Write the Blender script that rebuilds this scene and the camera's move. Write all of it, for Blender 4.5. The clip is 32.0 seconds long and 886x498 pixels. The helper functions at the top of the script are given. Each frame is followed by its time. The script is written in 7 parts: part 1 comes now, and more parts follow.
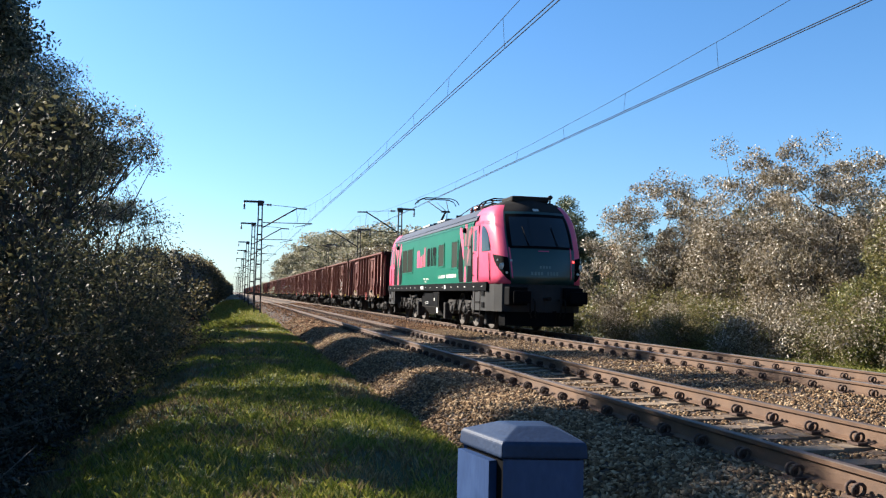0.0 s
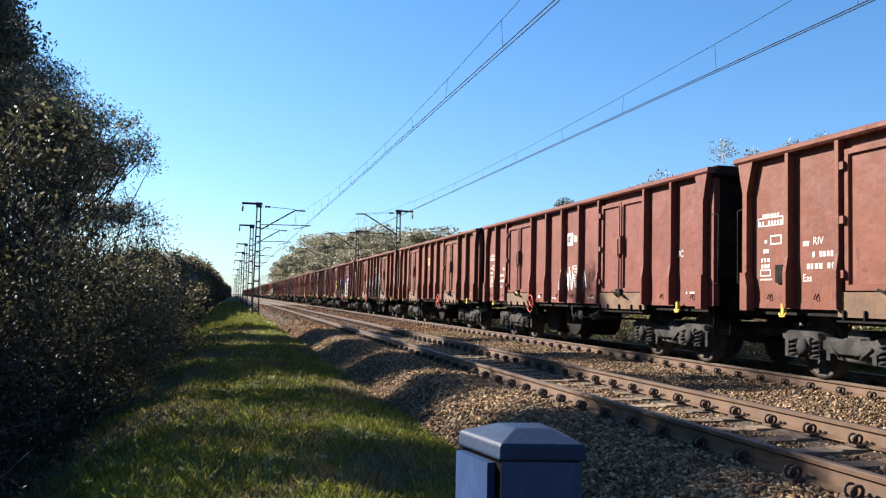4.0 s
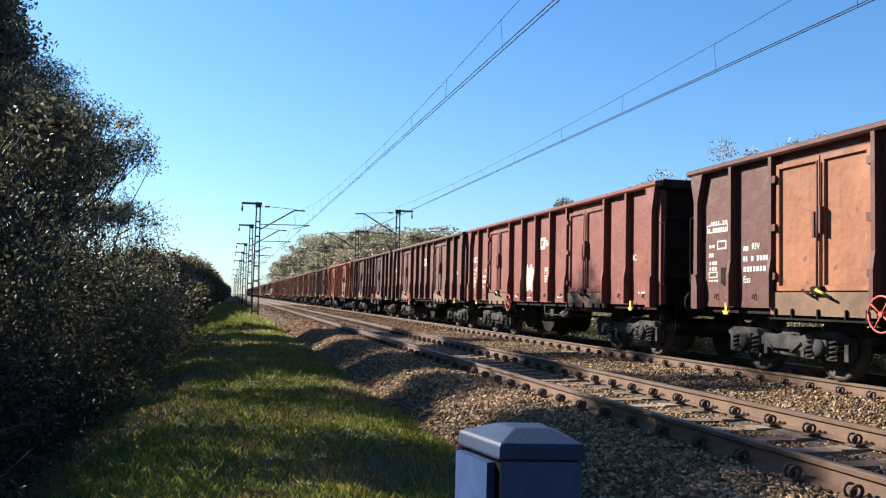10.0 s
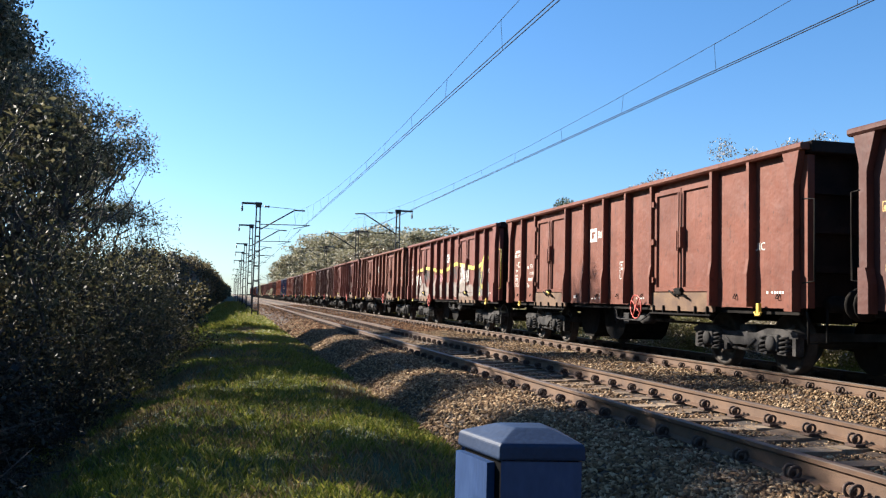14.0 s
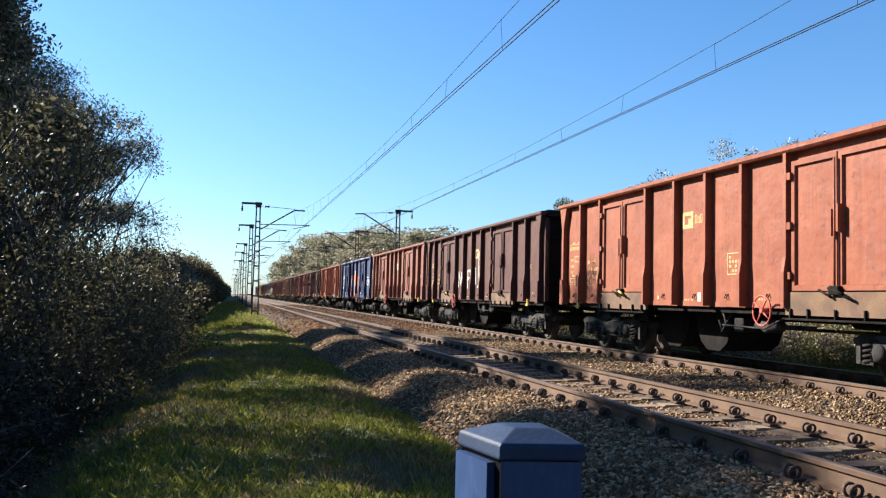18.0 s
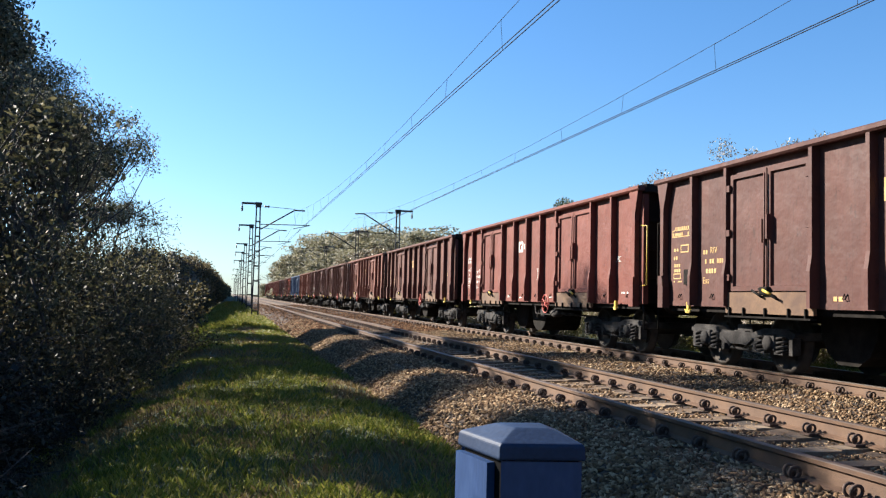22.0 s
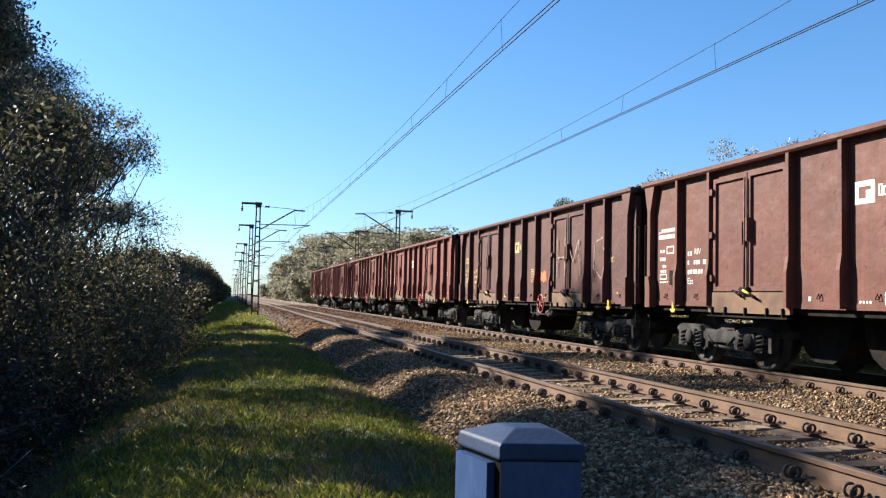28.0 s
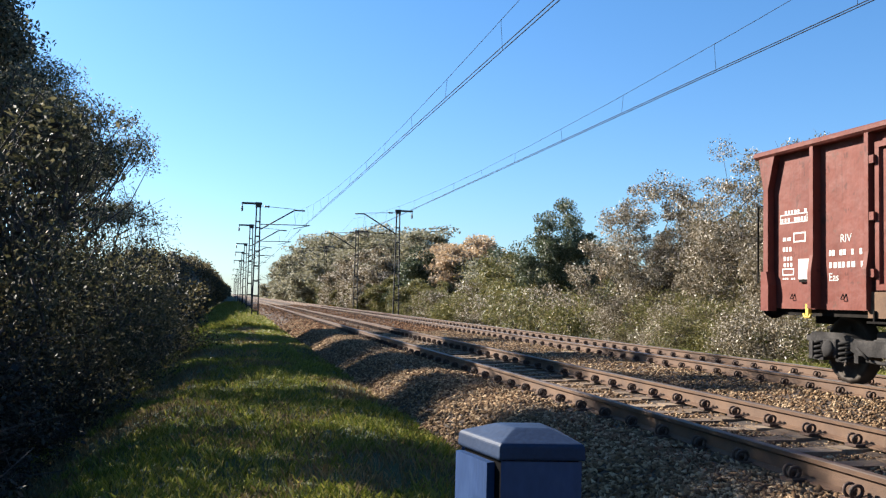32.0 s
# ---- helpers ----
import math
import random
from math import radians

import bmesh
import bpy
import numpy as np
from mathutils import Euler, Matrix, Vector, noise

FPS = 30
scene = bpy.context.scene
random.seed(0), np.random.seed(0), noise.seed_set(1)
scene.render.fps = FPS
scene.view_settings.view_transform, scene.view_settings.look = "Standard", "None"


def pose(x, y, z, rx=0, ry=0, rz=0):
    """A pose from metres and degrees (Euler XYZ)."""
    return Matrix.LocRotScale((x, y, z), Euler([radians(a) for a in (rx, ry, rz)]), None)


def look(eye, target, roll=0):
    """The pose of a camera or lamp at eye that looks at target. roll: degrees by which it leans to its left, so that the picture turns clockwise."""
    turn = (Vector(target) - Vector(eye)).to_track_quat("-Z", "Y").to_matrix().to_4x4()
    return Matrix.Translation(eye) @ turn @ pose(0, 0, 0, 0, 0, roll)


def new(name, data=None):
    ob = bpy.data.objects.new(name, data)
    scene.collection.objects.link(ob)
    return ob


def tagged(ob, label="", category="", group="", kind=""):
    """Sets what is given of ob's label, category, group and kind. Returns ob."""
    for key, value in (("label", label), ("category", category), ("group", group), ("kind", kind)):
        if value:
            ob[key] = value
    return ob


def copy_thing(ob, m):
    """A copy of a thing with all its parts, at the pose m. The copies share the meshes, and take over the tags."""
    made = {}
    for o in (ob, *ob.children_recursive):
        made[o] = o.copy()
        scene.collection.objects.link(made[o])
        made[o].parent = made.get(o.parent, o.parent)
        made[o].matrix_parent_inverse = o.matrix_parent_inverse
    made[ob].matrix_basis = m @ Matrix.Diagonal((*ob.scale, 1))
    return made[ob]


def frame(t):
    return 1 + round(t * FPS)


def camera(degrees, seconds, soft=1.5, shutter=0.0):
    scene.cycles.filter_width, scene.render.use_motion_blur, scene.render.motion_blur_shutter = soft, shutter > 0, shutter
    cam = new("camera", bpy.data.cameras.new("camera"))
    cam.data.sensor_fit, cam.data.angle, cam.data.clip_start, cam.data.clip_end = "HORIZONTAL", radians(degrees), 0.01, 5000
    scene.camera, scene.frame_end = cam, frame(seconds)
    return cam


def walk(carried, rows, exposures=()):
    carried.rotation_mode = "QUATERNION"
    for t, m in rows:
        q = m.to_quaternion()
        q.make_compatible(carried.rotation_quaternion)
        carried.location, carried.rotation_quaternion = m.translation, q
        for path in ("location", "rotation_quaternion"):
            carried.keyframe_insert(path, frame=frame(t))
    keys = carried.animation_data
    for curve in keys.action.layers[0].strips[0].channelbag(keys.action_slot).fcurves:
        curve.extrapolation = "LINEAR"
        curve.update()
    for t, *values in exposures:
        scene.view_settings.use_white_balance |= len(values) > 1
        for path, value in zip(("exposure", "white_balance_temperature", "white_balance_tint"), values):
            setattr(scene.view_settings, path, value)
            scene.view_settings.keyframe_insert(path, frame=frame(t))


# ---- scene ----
# ---------- camera: hand-held beside the line, almost still ----------
cam = camera(53.78, 32.0, soft=1.25)
EYE = Vector((0.0, 0.0, 1.025))


def aim(dx, dy):
    """The camera's pose, swung by a hair's breadth (dx, dy in thousandths of the picture's focal length)."""
    yaw, tilt = radians(13.642) - dx / 1000.0, radians(3.234) + dy / 1000.0
    way = Vector((math.sin(yaw) * math.cos(tilt), math.cos(yaw) * math.cos(tilt), math.sin(tilt)))
    return look(EYE, EYE + way, 1.29)


walk(cam, [(0.0, aim(2.3, -2.1)), (0.5, aim(1.4, -1.4)), (1.0, aim(1.1, -1.1)), (1.5, aim(0.8, -0.5)),
           (2.0, aim(0.6, 0.1)), (3.5, aim(0.6, 0.2)), (5.5, aim(0.0, 0.0)), (22.0, aim(0.0, 0.0)),
           (22.7, aim(0.7, 0.1)), (23.5, aim(0.0, 0.1)), (32.0, aim(0.0, 0.0))])

# ---------- daylight: low autumn sun ahead on the ditch side ----------
SUN_TURN, SUN_HEIGHT = radians(-50.0), radians(30.0)
sky = bpy.data.worlds.new("sky")
scene.world = sky
sky.use_nodes = True
nt = sky.node_tree
tex = nt.nodes.new("ShaderNodeTexSky")
tex.sky_type = "NISHITA"
tex.sun_disc = False
tex.sun_elevation, tex.sun_rotation = SUN_HEIGHT, SUN_TURN % (2 * math.pi)
tex.air_density, tex.dust_density, tex.ozone_density = 1.0, 0.6, 4.5
blue = nt.nodes.new("ShaderNodeMix")
blue.data_type, blue.blend_type = "RGBA", "MULTIPLY"
blue.inputs["Factor"].default_value = 1.0
up_ = nt.nodes.new("ShaderNodeTexCoord")
axis_ = nt.nodes.new("ShaderNodeSeparateXYZ")
tint = nt.nodes.new("ShaderNodeValToRGB")
tint.color_ramp.elements[0].position, tint.color_ramp.elements[1].position = 0.0, 0.4
tint.color_ramp.elements[0].color, tint.color_ramp.elements[1].color = (0.8, 0.96, 1.12, 1), (0.63, 1.0, 1.225, 1)
nt.links.new(up_.outputs["Generated"], axis_.inputs[0])
nt.links.new(axis_.outputs[2], tint.inputs[0])
nt.links.new(tint.outputs[0], blue.inputs["B"])
nt.links.new(tex.outputs[0], blue.inputs["A"])
nt.links.new(blue.outputs["Result"], nt.nodes["Background"].inputs[0])
nt.nodes["Background"].inputs[1].default_value = 0.048
sun = new("sun", bpy.data.lights.new("sun", "SUN"))
sun.data.energy, sun.data.angle, sun.data.color = 5.0, radians(0.55), (1.0, 0.92, 0.8)
toward = Vector((math.sin(SUN_TURN) * math.cos(SUN_HEIGHT), math.cos(SUN_TURN) * math.cos(SUN_HEIGHT), math.sin(SUN_HEIGHT)))
sun.matrix_basis = look((0, 0, 60), Vector((0, 0, 60)) - toward)
scene.view_settings.exposure = 1.88

# ---------- materials ----------
TONE = 0.635  # scales every chart colour down against the raised exposure


def toned(c):
    return (c[0] * TONE, c[1] * TONE, c[2] * TONE)


def material(name, colours, scale=6.0, rough=0.7, metal=0.0, bump=0.2, fine=60.0, spots=None, spread=0.0, spec=0.5, coord="Object", stretch=(1, 1, 1)):
    """A weathered surface: two or more colours mixed by a coarse and a fine noise, with relief. spots: (colour, scale, amount)."""
    colours = [toned(c) for c in colours]
    m = bpy.data.materials.new(name)
    m.use_nodes = True
    n, l = m.node_tree.nodes, m.node_tree.links
    b = n["Principled BSDF"]
    b.inputs["Roughness"].default_value, b.inputs["Metallic"].default_value = rough, metal
    b.inputs["Specular IOR Level"].default_value = spec
    co = n.new("ShaderNodeTexCoord")
    mp = n.new("ShaderNodeMapping")
    mp.inputs["Scale"].default_value = stretch
    l.new(co.outputs[coord], mp.inputs[0])
    big = n.new("ShaderNodeTexNoise")
    big.inputs["Scale"].default_value, big.inputs["Detail"].default_value = scale, 5
    small = n.new("ShaderNodeTexNoise")
    small.inputs["Scale"].default_value, small.inputs["Detail"].default_value = fine, 3
    l.new(mp.outputs[0], big.inputs["Vector"])
    l.new(mp.outputs[0], small.inputs["Vector"])
    add = n.new("ShaderNodeMath")
    add.operation = "MULTIPLY_ADD"
    add.inputs[1].default_value, add.inputs[2].default_value = 0.35, -0.175
    l.new(small.outputs[0], add.inputs[0])
    sm = n.new("ShaderNodeMath")
    sm.operation = "ADD"
    l.new(big.outputs[0], sm.inputs[0])
    l.new(add.outputs[0], sm.inputs[1])
    fac = sm.outputs[0]
    if spread:
        info = n.new("ShaderNodeObjectInfo")
        mix = n.new("ShaderNodeMath")
        mix.operation = "MULTIPLY_ADD"
        mix.inputs[1].default_value = spread
        l.new(info.outputs["Random"], mix.inputs[0])
        l.new(fac, mix.inputs[2])
        fac2 = n.new("ShaderNodeMath")
        fac2.operation = "SUBTRACT"
        fac2.inputs[1].default_value = spread / 2
        l.new(mix.outputs[0], fac2.inputs[0])
        fac = fac2.outputs[0]
    ramp = n.new("ShaderNodeValToRGB")
    el = ramp.color_ramp.elements
    span = [0.3 + 0.4 * i / max(1, len(colours) - 1) for i in range(len(colours))]
    el[0].position, el[1].position = span[0], span[-1]
    el[0].color, el[1].color = (*colours[0], 1), (*colours[-1], 1)
    for p, c in zip(span[1:-1], colours[1:-1]):
        el.new(p).color = (*c, 1)
    l.new(fac, ramp.inputs[0])
    col = ramp.outputs[0]
    if spots:
        for c, s, a in spots:
            nz = n.new("ShaderNodeTexNoise")
            nz.inputs["Scale"].default_value, nz.inputs["Detail"].default_value, nz.inputs["Roughness"].default_value = s, 6, 0.65
            l.new(mp.outputs[0], nz.inputs["Vector"])
            rg = n.new("ShaderNodeMapRange")
            rg.inputs["From Min"].default_value, rg.inputs["From Max"].default_value = 1 - a - 0.04, 1 - a + 0.08
            l.new(nz.outputs[0], rg.inputs["Value"])
            mx = n.new("ShaderNodeMix")
            mx.data_type = "RGBA"
            l.new(rg.outputs[0], mx.inputs["Factor"])
            l.new(col, mx.inputs["A"])
            mx.inputs["B"].default_value = (*toned(c), 1)
            col = mx.outputs["Result"]
    l.new(col, b.inputs["Base Color"])
    if bump:
        bp = n.new("ShaderNodeBump")
        bp.inputs["Strength"].default_value, bp.inputs["Distance"].default_value = bump, 0.02
        l.new(sm.outputs[0], bp.inputs["Height"])
        l.new(bp.outputs[0], b.inputs["Normal"])
    return m


def leaf_material(name, colours, gloss=0.35, through_light=0.35, spec=0.5):
    """Leaves: colour changes leaf by leaf, with light that passes through them."""
    colours = [toned(c) for c in colours]
    m = bpy.data.materials.new(name)
    m.use_nodes = True
    n, l = m.node_tree.nodes, m.node_tree.links
    b = n["Principled BSDF"]
    geo = n.new("ShaderNodeNewGeometry")
    ramp = n.new("ShaderNodeValToRGB")
    ramp.color_ramp.interpolation = "LINEAR"
    el = ramp.color_ramp.elements
    el[0].color, el[1].color = (*colours[0], 1), (*colours[-1], 1)
    for i, c in enumerate(colours[1:-1], 1):
        el.new(i / (len(colours) - 1)).color = (*c, 1)
    l.new(geo.outputs["Random Per Island"], ramp.inputs[0])
    l.new(ramp.outputs[0], b.inputs["Base Color"])
    b.inputs["Roughness"].default_value, b.inputs["Specular IOR Level"].default_value = gloss, spec
    tr = n.new("ShaderNodeBsdfTranslucent")
    l.new(ramp.outputs[0], tr.inputs[0])
    mx = n.new("ShaderNodeMixShader")
    mx.inputs[0].default_value = through_light
    l.new(b.outputs[0], mx.inputs[1])
    l.new(tr.outputs[0], mx.inputs[2])
    l.new(mx.outputs[0], n["Material Output"].inputs[0])
    return m


def plain(name, colour, rough=0.5, metal=0.0, emit=0.0):
    m = bpy.data.materials.new(name)
    m.use_nodes = True
    b = m.node_tree.nodes["Principled BSDF"]
    b.inputs["Base Color"].default_value = (*colour, 1)
    b.inputs["Roughness"].default_value, b.inputs["Metallic"].default_value = rough, metal
    if emit:
        b.inputs["Emission Color"].default_value = (*colour, 1)
        b.inputs["Emission Strength"].default_value = emit
    return m


# ---------- mesh helpers ----------


def box(bm, x0, x1, y0, y1, z0, z1, bevel=0.0):
    v = [bm.verts.new(c) for c in ((x0, y0, z0), (x1, y0, z0), (x1, y1, z0), (x0, y1, z0), (x0, y0, z1), (x1, y0, z1), (x1, y1, z1), (x0, y1, z1))]
    fs = [bm.faces.new([v[i] for i in q]) for q in ((0, 3, 2, 1), (4, 5, 6, 7), (0, 1, 5, 4), (1, 2, 6, 5), (2, 3, 7, 6), (3, 0, 4, 7))]
    if bevel:
        bmesh.ops.bevel(bm, geom=list({e for f in fs for e in f.edges}), offset=bevel, segments=2, affect="EDGES", profile=0.5)


def prism(bm, outline, axis, a, b):
    """An outline of (u, v) drawn along an axis from a to b: axis x takes (y, z), y takes (x, z), z takes (x, y)."""
    put = {"x": lambda s, u, v: (s, u, v), "y": lambda s, u, v: (u, s, v), "z": lambda s, u, v: (u, v, s)}[axis]
    lo, hi = [bm.verts.new(put(a, u, v)) for u, v in outline], [bm.verts.new(put(b, u, v)) for u, v in outline]
    k = len(outline)
    for i in range(k):
        bm.faces.new((lo[i], lo[(i + 1) % k], hi[(i + 1) % k], hi[i]))
    bm.faces.new(lo[::-1])
    bm.faces.new(hi)


def rod(bm, p, q, r, seg=8, r2=None):
    """A round bar from p to q."""
    p, q = Vector(p), Vector(q)
    w = (q - p).normalized()
    u = w.orthogonal().normalized()
    s = w.cross(u)
    r2 = r if r2 is None else r2
    rings = []
    for c, rr in ((p, r), (q, r2)):
        rings.append([bm.verts.new(c + (u * math.cos(6.2832 * i / seg) + s * math.sin(6.2832 * i / seg)) * rr) for i in range(seg)])
    for i in range(seg):
        bm.faces.new((rings[0][i], rings[0][(i + 1) % seg], rings[1][(i + 1) % seg], rings[1][i])).smooth = True
    bm.faces.new(rings[0][::-1])
    bm.faces.new(rings[1])


def pipe(bm, pts, r, seg=6):
    """A bent round bar through the points, in one piece."""
    pts = [Vector(p) for p in pts]
    rings, u = [], None
    for i, p in enumerate(pts):
        w = (pts[min(i + 1, len(pts) - 1)] - pts[max(i - 1, 0)]).normalized()
        u = w.orthogonal().normalized() if u is None else (u - w * u.dot(w)).normalized()
        s = w.cross(u)
        rings.append([bm.verts.new(p + (u * math.cos(6.2832 * k / seg) + s * math.sin(6.2832 * k / seg)) * r) for k in range(seg)])
    for a, b in zip(rings, rings[1:]):
        for k in range(seg):
            bm.faces.new((a[k], a[(k + 1) % seg], b[(k + 1) % seg], b[k])).smooth = True
    bm.faces.new(rings[0][::-1])
    bm.faces.new(rings[-1])


def lathe(bm, axis, centre, profile, seg=20):
    """A turned body: profile of (along, radius) about an axis through centre."""
    c = Vector(centre)
    put = {"x": lambda a, u, v: (a, u, v), "y": lambda a, u, v: (u, a, v), "z": lambda a, u, v: (u, v, a)}[axis]
    rings = [[bm.verts.new(c + Vector(put(a, r * math.cos(6.2832 * i / seg), r * math.sin(6.2832 * i / seg)))) for i in range(seg)] for a, r in profile]
    for lo, hi in zip(rings, rings[1:]):
        for i in range(seg):
            bm.faces.new((lo[i], lo[(i + 1) % seg], hi[(i + 1) % seg], hi[i])).smooth = True
    bm.faces.new(rings[0][::-1])
    bm.faces.new(rings[-1])


def finish(name, bm, mat):
    bmesh.ops.recalc_face_normals(bm, faces=bm.faces)
    me = bpy.data.meshes.new(name)
    bm.to_mesh(me)
    bm.free()
    for mm in (mat if isinstance(mat, (list, tuple)) else [mat]):
        me.materials.append(mm)
    return me


def part(name, bm, mat, parent, label=""):
    ob = new(name, finish(name, bm, mat))
    ob.parent = parent
    return tagged(ob, label)


def shared(name, me, parent, m=None, label=""):
    """One more object on a mesh that alike pieces share."""
    ob = new(name, me)
    ob.parent = parent
    if m is not None:
        ob.matrix_basis = m
    return tagged(ob, label)


def thing(name, bm=None, mat=None, label="", category="", group="", kind="", m=None):
    ob = new(name, finish(name, bm, mat) if bm else None)
    if m is not None:
        ob.matrix_basis = m
    return tagged(ob, label, category, group, kind)


def from_arrays(name, verts, faces, mat, smooth=False):
    """A mesh out of number arrays, all faces with equal corners."""
    me = bpy.data.meshes.new(name)
    nf, k = faces.shape
    me.vertices.add(len(verts))
    me.vertices.foreach_set("co", verts.astype(np.float32).ravel())
    me.loops.add(nf * k)
    me.loops.foreach_set("vertex_index", faces.astype(np.int32).ravel())
    me.polygons.add(nf)
    me.polygons.foreach_set("loop_start", np.arange(0, nf * k, k, dtype=np.int32))
    if smooth:
        me.polygons.foreach_set("use_smooth", np.ones(nf, dtype=bool))
    me.update(calc_edges=True)
    me.materials.append(mat)
    return me

# ---------- the plan, in metres: x across the line, y along it, z from the rail tops ----------
NEAR, FAR = 4.67, 9.05          # centre lines of the two tracks
HALF = 0.7535                   # from a centre line to a rail's centre
PITCH = 0.6187                  # from sleeper to sleeper

GRASS_COLOURS = ((0.095, 0.125, 0.014), (0.17, 0.205, 0.021), (0.28, 0.29, 0.036), (0.42, 0.36, 0.1))
DRY_COLOURS = ((0.13, 0.085, 0.035), (0.23, 0.16, 0.07), (0.36, 0.26, 0.125), (0.15, 0.14, 0.03))
m_ground = material("meadow_soil", ((0.03, 0.042, 0.008), (0.05, 0.066, 0.012), (0.075, 0.075, 0.022)), 0.8, 0.95, bump=0.6, fine=14.0, spots=(((0.06, 0.042, 0.02), 2.2, 0.36),))
m_ballast = material("ballast_bed", ((0.02, 0.01, 0.006), (0.058, 0.03, 0.015), (0.115, 0.062, 0.032)), 5.0, 0.95, bump=1.0, fine=22.0, spots=(((0.03, 0.02, 0.014), 1.2, 0.45),))
m_rail = material("rusty_rail", ((0.062, 0.028, 0.013), (0.105, 0.05, 0.023), (0.145, 0.074, 0.036)), 3.0, 0.75, bump=0.25, fine=90.0)
m_tread = material("worn_rail_head", ((0.16, 0.135, 0.12), (0.24, 0.21, 0.19)), 2.0, 0.45, 0.5, bump=0.05, fine=40.0, stretch=(1, 0.05, 1))
m_clip = material("rusty_clip", ((0.035, 0.02, 0.015), (0.09, 0.045, 0.03)), 20.0, 0.8, bump=0.3)
m_sleeper = material("concrete_sleeper", ((0.11, 0.068, 0.04), (0.19, 0.127, 0.075), (0.3, 0.215, 0.14)), 3.0, 0.9, bump=0.5, fine=45.0, spread=0.35, spots=(((0.1, 0.06, 0.036), 5.0, 0.45),))


def lift(x):
    """Height of the ground's cross-section at x."""
    knots = ((-3000, -2.0), (-60, -2.0), (-7, -1.9), (-4.2, -1.95), (-3.2, -1.75), (-1.6, -0.95), (-0.7, -0.58), (0.6, -0.5), (1.7, -0.52), (2.4, -0.62), (11.6, -0.7),
             (12.6, -0.75), (15, -0.9), (40, -1.0), (3000, -1.0))
    for (a, za), (b, zb) in zip(knots, knots[1:]):
        if x <= b:
            s = (x - a) / (b - a)
            return za + (zb - za) * s
    return -1.0


def bumps(x, y):
    near = max(0.0, 1.0 - abs(x) / 40.0) if x < 2.3 else 0.25
    return near * (0.17 * noise.noise(Vector((x * 0.5, y * 0.3, 0))) + 0.09 * noise.noise(Vector((x * 1.7, y * 1.5, 5))) + 0.04 * noise.noise(Vector((x * 4.1, y * 3.3, 8))))


def ground_height(x, y):
    return lift(x) + bumps(x, y)


def sheet(name, xs, ys, height, mat, **tags):
    """One sheet of ground over a grid."""
    v = np.array([(x, y, height(x, y)) for y in ys for x in xs])
    k = len(xs)
    f = np.array([(j * k + i, j * k + i + 1, (j + 1) * k + i + 1, (j + 1) * k + i) for j in range(len(ys) - 1) for i in range(k - 1)])
    return tagged(new(name, from_arrays(name, v, f, mat, True)), **tags)


xs = [-3000, -800, -200, -60, -30, -15, -10] + [-8 + 0.4 * i for i in range(12)] + [-3.2 + 0.16 * i for i in range(36)] + [2.6 + 0.4 * i for i in range(7)] + [5.2, 7, 9, 10.5, 11.6, 12.6, 14, 16, 20, 30, 45, 80, 200, 800, 3000]
ys = [-600, -200, -60, -20, -8] + [-4 + 0.6 * i for i in range(11)] + [2.6 + 0.3 * i for i in range(98)] + [32 + 2 * i for i in range(1, 35)] + [105, 115, 130, 160, 220, 350, 600, 1200, 2500, 4500]
sheet("ground", xs, ys, ground_height, m_ground, label="grassy trackside ground with a ditch, dry patches and soil", category="ground", kind="structure")


def bed(x, y):
    knots = ((2.05, -0.74), (2.45, -0.58), (2.95, -0.26), (3.3, -0.178), (3.8, -0.172), (4.05, -0.222), (5.3, -0.222), (5.6, -0.18), (6.1, -0.185), (6.6, -0.23), (7.2, -0.23), (7.6, -0.185), (8.2, -0.18), (8.5, -0.2), (9.7, -0.2), (10.5, -0.19), (10.9, -0.28), (11.9, -0.85))
    z = knots[-1][1]
    for (a, za), (b, zb) in zip(knots, knots[1:]):
        if x <= b:
            z = za + (zb - za) * (x - a) / (b - a)
            break
    return z + 0.03 * noise.noise(Vector((x * 1.3, y * 0.9, 9))) + (0.055 * noise.noise(Vector((x * 1.2, y * 0.8, 3))) if x < 3.1 else 0)


xs = [2.05, 2.15, 2.25, 2.35, 2.45, 2.57, 2.7, 2.82, 2.95, 3.1, 3.3, 3.8, 4.4, 5.0, 5.6, 6.1, 6.6, 7.2, 7.6, 8.3, 9.1, 9.8, 10.5, 10.9, 11.4, 11.9]
ys = [-150, -60, -20] + [-8 + 0.5 * i for i in range(16)] + [0.25 * i for i in range(168)] + [42 + 2 * i for i in range(1, 40)] + [140, 200, 400, 1000, 3000]
sheet("ballast", xs, ys, bed, m_ballast, label="brown crushed-stone ballast bed under two tracks", category="ballast", kind="structure")

# ---------- rails, sleepers and their fastenings ----------
RAIL = ((-0.07, -0.172), (0.07, -0.172), (0.07, -0.16), (0.014, -0.14), (0.0085, -0.05), (0.034, -0.036), (0.036, -0.006), (0.028, 0.0), (-0.028, 0.0),
        (-0.036, -0.006), (-0.034, -0.036), (-0.0085, -0.05), (-0.014, -0.14), (-0.07, -0.16))


m_dulltread = material("rusty_rail_head", ((0.05, 0.029, 0.018), (0.085, 0.052, 0.034)), 2.0, 0.6, 0.0, bump=0.05, fine=40.0, stretch=(1, 0.05, 1))


def rail(parent, x, tread):
    bm = bmesh.new()
    prism(bm, [(x + u, w) for u, w in RAIL], "y", -150, 2500)
    for f in bm.faces:
        if f.calc_center_median().z > -0.0045:
            f.material_index = 1
    part("rail", bm, [m_rail, tread], parent, "rusty steel rail")


